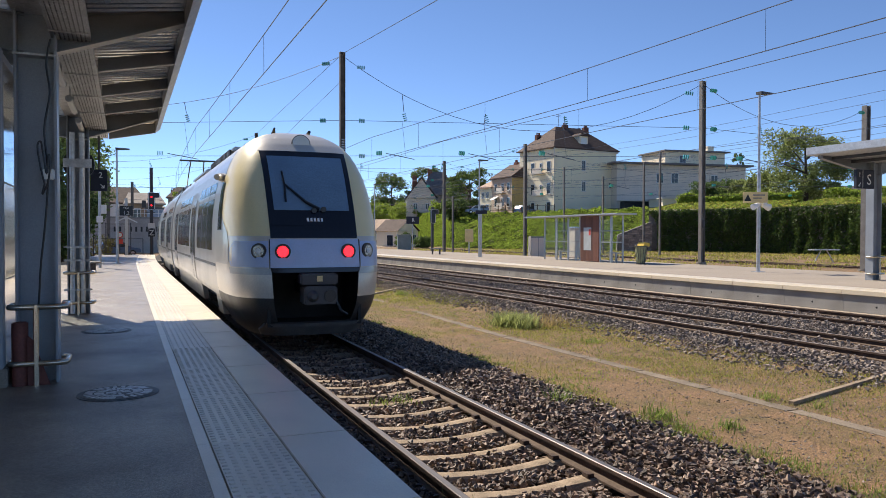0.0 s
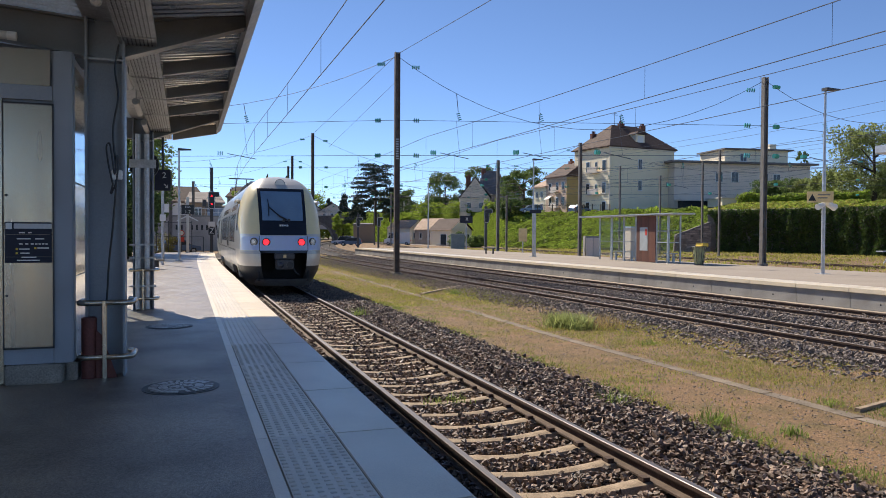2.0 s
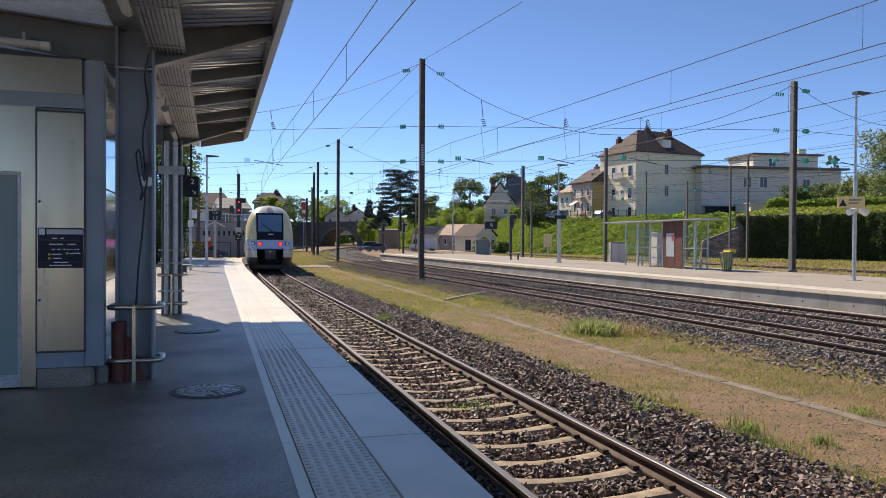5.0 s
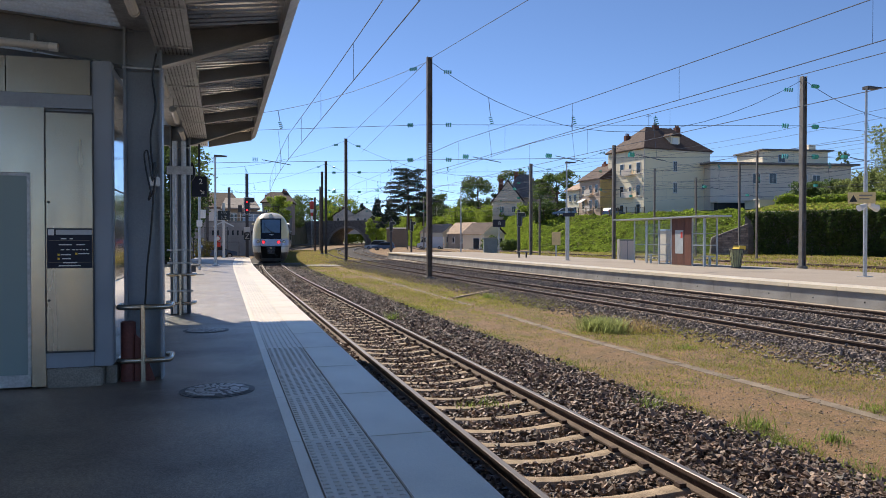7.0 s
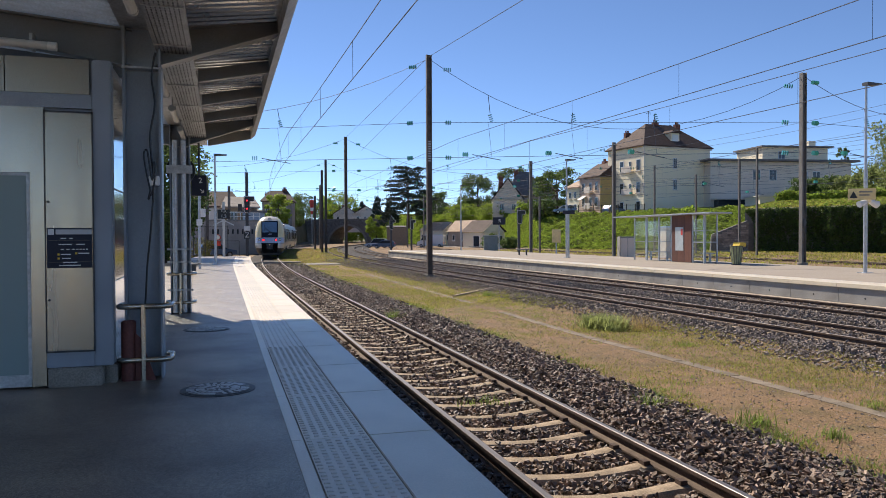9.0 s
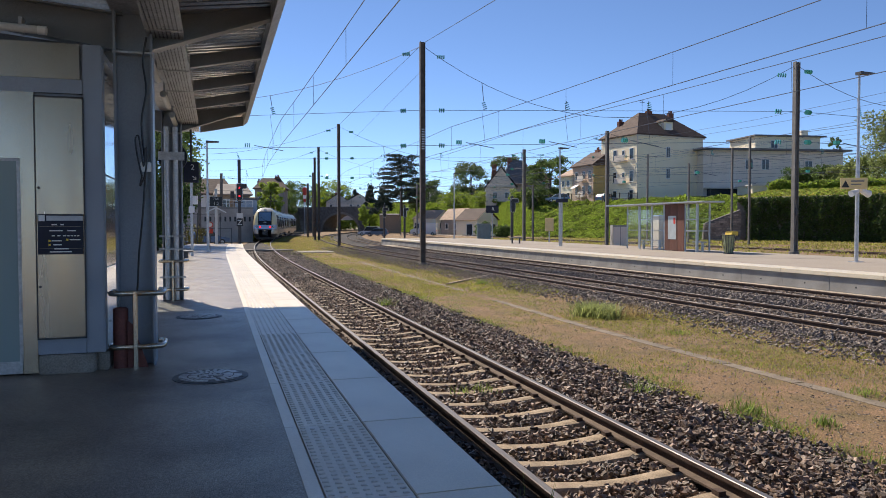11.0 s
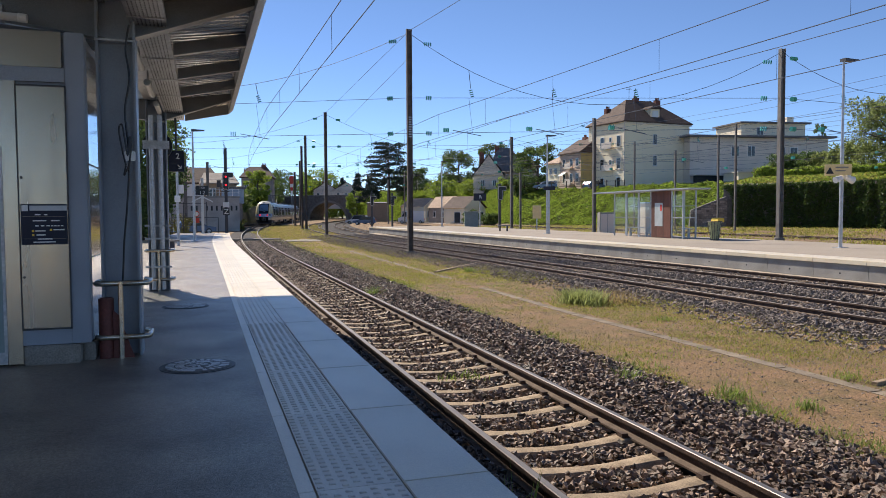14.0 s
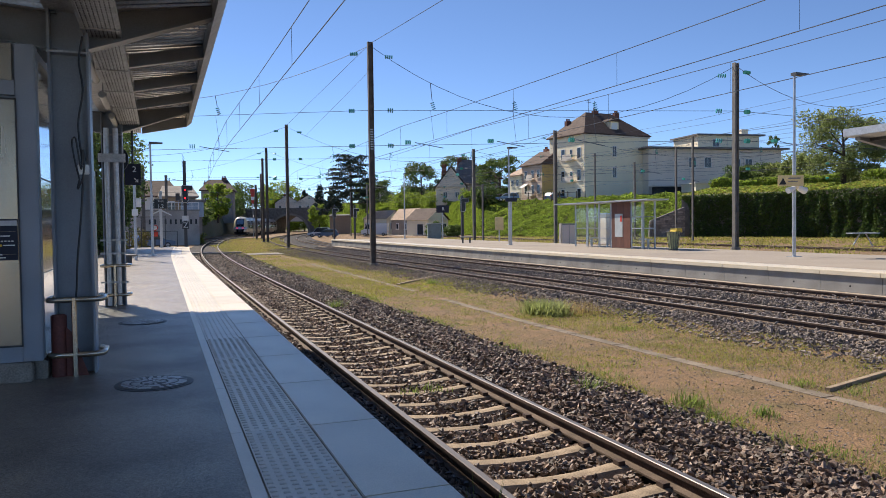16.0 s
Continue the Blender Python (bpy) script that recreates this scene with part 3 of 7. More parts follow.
def car_body(name, length, label, front):
    """A rail car on its own: body from y = 0 to length; front: with a cab end at y = 0."""
    car = thing(name, label, "train", group="cars of the train")
    y0 = NOSE_LEN if front else 0.0
    ring = [(half(z), z) for z in ZS]
    prof = [(-a, z) for a, z in ring] + [(a, z) for a, z in reversed(ring)]
    low = [i for i, z in enumerate(ZS) if z <= 0.81]
    s = Shape()
    for i in range(len(ZS) - 1):
        for side in (-1, 1):
            if ZS[i] >= 0.8:
                s.grid([[(side * HALF[i], y, ZS[i]) for y in (y0, length)], [(side * HALF[i + 1], y, ZS[i + 1]) for y in (y0, length)]])
    s.add([(-0.12, y0, 4.17), (0.12, y0, 4.17), (0.12, length, 4.17), (-0.12, length, 4.17)], [(0, 1, 2, 3)])
    for y in ((length,) if front else (0.0, length)):
        s.add([(a, y, z) for a, z in prof if z >= 0.8], [tuple(range(2 * (len(ZS) - 3)))])
    part("body", s, M_silver, car, "silver grey painted body", smooth=40)
    sk = Shape()
    for side in (-1, 1):
        for a, b in ((y0 + 0.05, y0 + 0.9), (y0 + 4.2, length - (4.2 if not front else 2.4))):
            sk.prism([(side * 1.30, 0.40), (side * 1.37, 0.80), (side * 1.25, 0.80), (side * 1.18, 0.40)], a, b)
    part("skirt", sk, M_silver, car, "grey lower skirt panels")
    part("underframe", Shape().box(-1.2, 1.2, y0 + 0.3, length - 0.1, 0.62, 0.86).box(-0.8, 0.8, y0 + 5, length - 3, 0.35, 0.62), M_under, car, "dark underframe")
    bogie(car, y0 + 2.3)
    # roof gear
    part("roof_fairing", Shape().box(-0.8, 0.8, y0 + 2.5, y0 + 7.5, 4.02, 4.17).box(-0.8, 0.8, y0 + 9, length - 1.5, 4.02, 4.17), M_silver, car, "grey roof equipment fairing", bevel=0.05)
    gr = Shape()
    for side in (-1, 1):
        for k in range(16):
            y = y0 + 2.8 + k * 0.28
            gr.box(side * 0.83 - 0.02, side * 0.83 + 0.02, y, y + 0.16, 3.98, 4.12)
    part("roof_grille", gr, M_darkst, car, "dark louvred grille", kind="stuff")
    # doors: two leaves, darker glass, black gaps
    for side in (-1, 1):
        for yd in ((y0 + 5.1, length - 3.0) if front else (3.2, length - 4.6)):
            for k in (0, 1):
                a = yd + k * 0.66
                f = lambda y, z: (side * (half(z) + 0.012), y, z)
                zs = [0.84, 1.2, 1.6, 2.0, 2.4, 2.8, 3.0]
                d = part("door", Shape().grid([[f(a, z), f(a + 0.64, z)] for z in zs]), M_silver, car, "grey sliding passenger door")
                h = lambda y, z: (side * (half(z) + 0.016), y, z)
                part("window", Shape().grid([[h(a + 0.1, z), h(a + 0.54, z)] for z in (1.5, 1.8, 2.1, 2.5, 2.8)]), M_pane, d, "narrow dark door window")
                part("seal", Shape().grid([[h(a - 0.03, z), h(a + 0.01, z)] for z in zs]), M_tblack, d)
    flank_windows(car, y0 + 0.7, y0 + 4.9)
    flank_windows(car, y0 + 7.0, length - 3.4)
    # grey skirting line along the flank
    for side in (-1, 1):
        part("trim_strip", Shape().grid([[(side * (half(z) + 0.006), y, z) for y in (y0, length)] for z in (1.40, 1.46)]), M_tdark, car)
    if front:
        cab(car)
    else:
        part("gangway", Shape().box(-1.2, 1.2, -0.35, 0.0, 0.9, 3.6), M_black, car, "black gangway bellows", bevel=0.06)
        bogie(car, length - 1.0)
    return car


def cab(car):
    def shell(z0, z1, s0=-1.0, s1=1.0, n=44):
        zs = sorted({z0, z1, *[z for z in np.linspace(0.22, 4.17, 46) if z0 < z < z1]})
        return Shape().grid([[skin(z, s0 + (s1 - s0) * k / n) for k in range(n + 1)] for z in zs])
    edge = math.asin((0.77 / half(0.95)) ** (POW / 2)) * 2 / math.pi   # where the coupler opening begins
    part("cowl", shell(0.22, 0.44), M_tdark, car, "dark grey lower cowl", smooth=40)
    for a, b in ((-1.0, -edge), (edge, 1.0)):
        part("cowl", shell(0.44, 0.92, a, b, 24), M_tdark, car, "dark grey lower cowl", smooth=40)
        part("bumper_panel", shell(0.92, 1.38, a, b, 24), M_pale, car, "silver bumper panel", smooth=40)
    bay = Shape()
    bay.box(-0.86, 0.86, 1.2, 1.24, 0.40, 1.46).box(-0.86, -0.80, 0.12, 1.2, 0.40, 1.46).box(0.80, 0.86, 0.12, 1.2, 0.40, 1.46)
    bay.box(-0.80, 0.80, 0.10, 1.2, 1.41, 1.46).box(-0.80, 0.80, 0.12, 1.2, 0.40, 0.44)
    part("coupler_bay", bay, M_under, car, "black coupler opening")
    part("lamp_shell", shell(1.38, 2.03), M_pale, car, "silver shell round the lamps", smooth=40)
    part("nose_shell", shell(2.03, 4.17), M_cream, car, "cream yellow cab shell", smooth=40)
    part("roof_cap", patch([(3.66, -0.86, 0.86), (3.82, -0.82, 0.82), (3.95, -0.72, 0.72), (4.06, -0.55, 0.55), (4.13, -0.36, 0.36)], 20), M_pale, car, "silver roof cap", smooth=40)
    dest = part("roof_disc", disc(Shape(), 0.0, 3.83, 0.17, 0.03), M_pale, car, "round lamp cover", smooth=40)
    part("rim", disc(Shape(), 0.0, 3.83, 0.185, 0.02), M_darkst, dest)
    part("horn", Shape().tube([(-0.35, 2.4, 4.13), (-0.35, 2.25, 4.24)], 0.05, 10, r1=0.02), M_black, car)
    part("horn", Shape().tube([(0.35, 2.3, 4.13), (0.35, 2.15, 4.19)], 0.05, 10, r1=0.03), M_black, car)
    # flank: the grey paint meets the cream one on a slant
    for side in (-1, 1):
        zs = np.linspace(1.5, 4.1, 14)
        rows = []
        for z in zs:
            ya = float(np.interp(z, [1.5, 2.05, 2.65, 3.4, 4.1], [1.0, 1.05, 2.15, 2.3, 2.5]))
            w, b = half(z), back(z)
            row = []
            for k in range(9):
                yy = ya + (NOSE_LEN + 0.02 - ya) * k / 8
                q = min(1.0, max(0.0, (yy - b) / (NOSE_LEN - b)))
                row.append((side * (w * (1 - (1 - q) ** POW) ** (1 / POW) + 0.008), yy, z))
            rows.append(row)
        part("flank_panel", Shape().grid(rows), M_silver, car, "silver flank panel", smooth=40)
        # cab side window
        rows = []
        for z in np.linspace(2.15, 3.1, 6):
            ya = float(np.interp(z, [2.15, 3.1], [1.7, 1.9]))
            w, b = half(z), back(z)
            rows.append([(side * (w * (1 - (1 - min(1, (yy - b) / (NOSE_LEN - b))) ** POW) ** (1 / POW) + 0.014), yy, z) for yy in np.linspace(ya, 2.25, 6)])
        part("cab_window", Shape().grid(rows), M_pane, car, "dark cab side window")
        mir = part("mirror_fairing", Shape().tube([(side * 1.30, 2.5, 3.2), (side * 1.42, 2.4, 3.22), (side * 1.50, 2.2, 3.2)], 0.10, 12, r1=0.06), M_pale, car, "rounded camera fairing", smooth=50)
    # black mask, screen and lower panel
    part("windscreen_surround", patch([(1.99, -0.80, 0.80), (2.6, -0.81, 0.81), (3.2, -0.82, 0.82), (3.66, -0.83, 0.83)], 24, 0.010), M_tblack, car, "black windscreen surround", smooth=40)
    part("windscreen", patch([(2.50, -0.70, 0.70), (3.0, -0.71, 0.71), (3.55, -0.72, 0.72)], 20, 0.020), M_screen, car, "windscreen with the sky's reflection in its blue colour", smooth=40)
    panel = part("lower_panel", patch([(2.22, -0.78, 0.78), (2.46, -0.80, 0.80)], 14, 0.018), M_tblack, car, smooth=40)
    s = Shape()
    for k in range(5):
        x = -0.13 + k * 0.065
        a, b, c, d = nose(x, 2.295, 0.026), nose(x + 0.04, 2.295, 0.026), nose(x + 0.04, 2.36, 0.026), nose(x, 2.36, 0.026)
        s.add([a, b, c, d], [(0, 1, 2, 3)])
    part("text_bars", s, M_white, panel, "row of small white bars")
    wp = Shape()
    q = [nose(0.12, 2.52, 0.05), nose(-0.12, 2.66, 0.05), nose(-0.48, 3.0, 0.05)]
    wp.tube(q, 0.036, 8, r1=0.018)
    part("wiper_arm", wp, M_black, car)
    part("wiper_blade", Shape().tube([nose(-0.48, 2.66, 0.045), nose(-0.47, 3.0, 0.05), nose(-0.49, 3.24, 0.045)], 0.018, 6), M_black, car)
    part("wiper_hub", Shape().tube([nose(0.02, 2.5, 0.0), nose(0.02, 2.5, 0.07)], 0.05, 12), M_black, car)
    part("wiper_hub", Shape().tube([nose(0.2, 2.52, 0.0), nose(0.2, 2.52, 0.07)], 0.05, 12), M_black, car)
    # lamp band
    part("lamp_band", patch([(1.46, -0.83, 0.83), (1.70, -0.83, 0.83), (1.97, -0.82, 0.82)], 20, 0.012), M_lilac, car, "pale blue grey lamp band", smooth=40)
    for side in (-1, 1):
        rows = [(1.47, 0.845, 1.40), (1.6, 0.845, 1.43), (1.8, 0.845, 1.42), (1.94, 0.845, 1.36)]
        lo = [(z, min(side * a, side * b), max(side * a, side * b)) for z, a, b in rows]
        part("lamp_housing", patch(lo, 12, 0.010), M_lilac, car, "pale lamp housing", smooth=40)
        h = part("headlamp", disc(Shape(), side * 1.0, 1.76, 0.105, 0.035), M_lens, car, "clear round headlamp", smooth=40)
        part("ring", disc(Shape(), side * 1.0, 1.76, 0.14, 0.022), M_tdark, h)
        part("reflector", disc(Shape(), side * 1.0, 1.76, 0.05, 0.042), M_white, h, smooth=40)
        part("seam", patch([(1.40, side * 0.828 - 0.007, side * 0.828 + 0.007), (1.97, side * 0.822 - 0.007, side * 0.822 + 0.007)], 3, 0.016), M_tblack, car, "narrow dark panel seam")
        r = part("tail_lamp", disc(Shape(), side * 0.60, 1.75, 0.10, 0.045), M_tail, car, "glowing red tail lamp", smooth=40)
        part("ring", disc(Shape(), side * 0.60, 1.75, 0.14, 0.03), M_black, r)
        lo = [(1.34, min(side * 0.80, side * 1.41), max(side * 0.80, side * 1.41)), (1.45, min(side * 0.82, side * 1.42), max(side * 0.82, side * 1.42))]
        part("bumper_strip", patch(lo, 10, 0.03), M_silver, car, "grey bumper strip", smooth=40)
    part("nose_lip", patch([(1.375, -0.80, 0.80), (1.46, -0.82, 0.82)], 20, 0.012, 0.05), M_tblack, car, "black edge over the coupler", smooth=40)
    part("draw_gear", Shape().box(-0.16, 0.16, 0.1, 1.2, 0.95, 1.2), M_under, car)
    c = part("coupler", Shape().box(-0.34, 0.34, -0.20, 0.1, 1.16, 1.36).box(-0.30, 0.30, -0.32, 0.1, 0.82, 1.14), M_darkst, car, "grey automatic coupler", bevel=0.03)
    part("cone", Shape().tube([(0.16, -0.34, 0.97), (0.16, -0.2, 0.97)], 0.11, 16), M_black, c)
    part("cup", Shape().tube([(-0.15, -0.42, 0.97), (-0.15, -0.3, 0.97)], 0.05, 12, r1=0.12), M_darkst, c)
    part("coupler_plate", Shape().box(-0.05, 0.05, -0.215, -0.2, 1.22, 1.32), M_tan, c)
    part("air_hose", Shape().tube([(0.3, -0.25, 0.85), (0.36, -0.3, 0.7), (0.5, -0.2, 0.62)], 0.025, 8), M_black, c)
    part("rail_guard", patch([(0.23, -0.90, 0.90), (0.34, -0.96, 0.96), (0.46, -0.90, 0.90)], 18, 0.16, 0.3), mat("grey rail guard paint", (0.12, 0.118, 0.115), 0.55, var=0.2), car, "grey curved rail guard", smooth=40)


car_rear = car_body("train_car", 18.3, "rear cab car, cream and silver regional train with red tail lamps", True)
car_mid = car_body("train_car", 15.2, "silver grey middle car of the regional train", False)
car_mid2 = copy_thing(car_mid, Matrix())
car_front = car_body("train_car", 18.3, "leading cab car of the cream and silver regional train", True)
pan = part("pantograph", Shape().tube([(-0.5, 6, 4.2), (-0.35, 7.2, 4.9), (-0.3, 6.0, 5.6)], 0.03, 6).tube([(0.5, 6, 4.2), (0.35, 7.2, 4.9), (0.3, 6.0, 5.6)], 0.03, 6).tube([(-0.8, 6.0, 5.62), (0.8, 6.0, 5.62)], 0.03, 6).tube([(-0.8, 6.3, 5.62), (0.8, 6.3, 5.62)], 0.03, 6), M_darkst, car_mid, "raised pantograph")

NOSE = [(0, 13.4), (0.5, 16.6), (1, 19.8), (2, 26.4), (3.5, 36.5), (5.8, 52.7), (7, 61.33), (8.2, 69.94), (10.3, 88.44), (11, 94.94), (12, 105.22), (13, 117.0), (14, 131.0), (15, 147.8), (16, 166.5)]


def along(y, dist):
    """The place on track 1 that lies dist metres further on than the place at y."""
    while dist > 0:
        step = min(1.0, dist)
        y += step / math.hypot(1, 2 * max(0.0, y - 35) / 1358)
        dist -= step
    return Vector((x1(y), y, -0.55))


def motions():
    ts = [k / 2 for k in range(33)]
    a, b = [t for t, y in NOSE], [y for t, y in NOSE]
    fit = np.polyfit(a, b, 5)
    for car, off, length, turned in ((car_rear, 0, 18.3, False), (car_mid, 18.65, 15.2, False), (car_mid2, 34.2, 15.2, False), (car_front, 49.4, 18.3, True)):
        rows = []
        for t in ts:
            y = float(np.polyval(fit, t))
            p, q = along(y, off + 3), along(y, off + length - 2)
            d = (q - p).normalized()
            turn = -math.degrees(math.atan2(d.x, d.y))
            o = p - d * 3
            if turned:
                o, turn = o + d * length, turn + 180
            rows.append((t, pose(o.x, o.y, o.z, 0, 0, turn)))
        walk(car, rows)

# ---- canopy of platform 1, its columns and the lift block ----
def i_column(parent, m, top, wide=0.38, deep=0.30, name="column"):
    s = Shape()
    s.box(-wide / 2, -wide / 2 + 0.024, -deep / 2, deep / 2, 0, top, m)
    s.box(wide / 2 - 0.024, wide / 2, -deep / 2, deep / 2, 0, top, m)
    s.box(-wide / 2 + 0.024, wide / 2 - 0.024, -0.008, 0.008, 0, top, m)
    return part(name, s, M_blue, parent, "blue-grey painted steel column", bevel=0.004)


def wing_beam(parent, x, y, z0, reach, rise, root=0.40, tip=0.17):
    """A tapered I beam that rises from the column to the roof's edge."""
    s = Shape()
    a, b = 0.10 * (1 if reach > 0 else -1), reach
    lo0, lo1 = z0, z0 + rise
    s.prism([(x + a, lo0), (x + b, lo1), (x + b, lo1 + tip), (x + a, lo0 + root)], y - 0.006, y + 0.006)
    for off, th in ((0, 0.018), (1, 0.018)):
        u0, u1 = (lo0, lo1) if off == 0 else (lo0 + root - th, lo1 + tip - th)
        s.prism([(x + a, u0), (x + b, u1), (x + b, u1 + th), (x + a, u0 + th)], y - 0.09, y + 0.09)
    s.box(x + b - 0.012, x + b, y - 0.09, y + 0.09, lo1, lo1 + tip)
    return part("beam", s, M_beam, parent, "tapered roof beam, underside shade in its dark grey")


COLX, CEND = -0.81, 17.55
EDGE_X, ROOF_EDGE, ROOF_VALLEY = 0.72, 4.02, 3.78
canopy = thing("platform_canopy", "blue-grey steel platform canopy with ribbed sheet roof", "canopy", kind="structure")
for y in (-27.2, -20.0, -12.9, -5.7, 1.5, 8.67, 15.86):
    i_column(canopy, pose(COLX, y, 0), 3.74)
    part("column_cap", Shape().box(COLX - 0.195, COLX + 0.195, y - 0.16, y + 0.16, 3.28, 3.30), M_galv, canopy)
    wing_beam(canopy, COLX, y, 3.31, EDGE_X - 0.10 - COLX, 0.46)
    wing_beam(canopy, COLX, y, 3.31, -3.4, 0.50)
# rafters between the beams
for y0 in (-27.2, -20.0, -12.9, -5.7, 1.5, 8.67):
    for k in (1, 2, 3):
        y = y0 + k * 7.18 / 4
        for xa, xb, za, zb in ((-0.30, EDGE_X - 0.10, 3.70, 3.88), (-1.10, -4.2, 3.70, 3.98)):
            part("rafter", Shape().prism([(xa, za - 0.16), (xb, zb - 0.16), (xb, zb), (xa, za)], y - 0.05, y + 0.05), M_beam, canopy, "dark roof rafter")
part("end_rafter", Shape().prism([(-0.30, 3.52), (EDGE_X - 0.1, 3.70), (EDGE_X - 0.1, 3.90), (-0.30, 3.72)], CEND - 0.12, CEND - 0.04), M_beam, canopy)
# ribbed sheets: right wing and left wing
for name, xa, xb, za, zb in (("roof_sheet", -0.78, EDGE_X - 0.02, 3.72, 3.905), ("roof_sheet", -0.84, -4.4, 3.72, 4.02)):
    s = Shape()
    r0, r1 = [], []
    y, up = -30.0, False
    prof = []
    while y < CEND:
        prof += [(y, 0.0), (y + 0.06, 0.0), (y + 0.08, 0.032), (y + 0.14, 0.032)]
        y += 0.16
    s.grid([[(xa, yy, za + h) for yy, h in prof], [(xb, yy, zb + h) for yy, h in prof]])
    s.grid([[(xa, yy, za + 0.05) for yy, h in prof], [(xb, yy, zb + 0.05) for yy, h in prof]])
    part(name, s, M_sheet if xb > 0 else M_roofl, canopy, "ribbed metal roof sheet" if xb > 0 else "pale translucent roof sheet")
part("fascia", Shape().prism([(EDGE_X - 0.11, 3.70), (EDGE_X - 0.015, 3.78), (EDGE_X, 3.80), (EDGE_X, 4.03), (EDGE_X - 0.11, 4.03)], -30, CEND), M_galv, canopy, "pale metal edge fascia")
part("end_fascia", Shape().prism([(-0.78, 3.70), (EDGE_X - 0.02, 3.88), (EDGE_X - 0.02, 4.03), (-0.78, 3.86)], CEND - 0.03, CEND), M_darkst, canopy)
part("gutter", Shape().prism([(-1.02, 3.72), (-0.60, 3.72), (-0.56, 3.84), (-1.06, 3.84)], -30, CEND - 0.3), M_galv, canopy)
# perforated cable tray under the valley
TZ = 3.50
tray = Shape().box(-0.665, -0.315, -7.4, CEND - 0.4, TZ, TZ + 0.012)
for x in np.linspace(-0.645, -0.335, 9):
    tray.box(x - 0.009, x + 0.009, -7.4, CEND - 0.4, TZ - 0.012, TZ + 0.003)
tray.box(-0.672, -0.662, -7.4, CEND - 0.4, TZ - 0.005, TZ + 0.07).box(-0.318, -0.308, -7.4, CEND - 0.4, TZ - 0.005, TZ + 0.07)
tray = part("cable_tray", tray, M_galv, canopy, "ribbed galvanised cable tray")
slots = Shape()
for y in np.arange(5.2, 17, 0.085):
    for x in np.linspace(-0.626, -0.354, 8):
        slots.box(x - 0.006, x + 0.006, y, y + 0.04, TZ - 0.004, TZ - 0.001)
part("slots", slots, M_black, tray, kind="stuff")
joint = Shape()
for y in (6.9, 8.28, 10.4, 12.0, 13.6, 15.3):
    joint.box(-0.675, -0.305, y, y + 0.03, TZ - 0.02, TZ - 0.002)
part("tray_joint", joint, M_galv, tray)
for y in (5.85, 9.9, 12.3, 14.6):
    lamp = thing("tube_lamp", "unlit tubular lamp with clear cover under the canopy", "lamp", pose(-0.74, y, 3.48), group="tube lamps")
    part("cover", Shape().tube([(0, 0, 0), (0, 1.2, 0)], 0.045, 12), M_tube, lamp)
    for ya, yb in ((-0.05, 0), (1.2, 1.25)):
        part("end_cap", Shape().tube([(0, ya, 0), (0, yb, 0)], 0.05, 12), M_galv, lamp)
    for ya in (0.2, 0.95):
        part("bracket", Shape().box(-0.01, 0.01, ya, ya + 0.04, 0.03, 0.24), M_galv, lamp)
lamp = thing("tube_lamp", "unlit tubular lamp fixed along the roof beam", "lamp", group="tube lamps")
part("cover", Shape().tube([(-3.0, 8.45, 3.50), (-1.68, 8.45, 3.44)], 0.042, 12), M_tube, lamp)
part("end_cap", Shape().tube([(-1.68, 8.45, 3.44), (-1.60, 8.45, 3.436)], 0.045, 12), M_white, lamp)
part("bracket", Shape().box(-1.85, -1.82, 8.44, 8.58, 3.40, 3.56), M_galv, lamp)
# added block behind the camera, never in view: darkens what the lift's steel reflects
backing = tagged(part("stairwell_wall", Shape().box(-5.2, -1.4, -22.0, -14.0, 0.0, 3.5), M_concd), "plain unseen block added behind the camera to darken reflections", "wall", kind="structure")
# steel hoops round the columns, cable, old stub
def guard(y, x=COLX):
    t = thing("column_guard", "bent stainless tube guard round a platform column", "guard rail", pose(x, y, 0), group="column guards")
    for z in (0.22, 0.78):
        part("hoop", Shape().tube([(-0.20, 0.1, z), (-0.235, -0.02, z), (-0.235, -0.20, z), (-0.20, -0.24, z), (0.20, -0.24, z), (0.25, -0.22, z), (0.27, -0.15, z), (0.27, 0.12, z), (0.22, 0.2, z)], 0.03, 10), M_inox, t, smooth=50)
    part("post", Shape().tube([(0.0, -0.25, 0), (0.0, -0.25, 0.8)], 0.026, 10), M_inox, t)
    return t


guard(8.67), guard(15.86)
def eased(pts, n=6):
    """A smooth run of points through the given ones."""
    p = [Vector(q) for q in pts]
    p = [p[0]] + p + [p[-1]]
    out = []
    for i in range(1, len(p) - 2):
        for k in range(n):
            u = k / n
            out.append(0.5 * (2 * p[i] + (p[i + 1] - p[i - 1]) * u + (2 * p[i - 1] - 5 * p[i] + 4 * p[i + 1] - p[i + 2]) * u * u + (3 * p[i] - p[i - 1] - 3 * p[i + 1] + p[i + 2]) * u ** 3))
    return out + [p[-1]]


cable = thing("loose_cable", "looped black cable tied to a column, with white box", "cable", pose(COLX, 8.5, 0))
part("strand", Shape().tube(eased([(0.14, 0, 3.45), (0.10, 0.02, 3.2), (0.13, 0.0, 2.9), (0.08, 0.0, 2.55), (0.11, 0.0, 2.1), (0.08, 0, 1.6), (0.04, 0, 1.2), (0.02, 0, 0.85), (-0.02, 0, 0.5)]), 0.011, 6), M_black, cable)
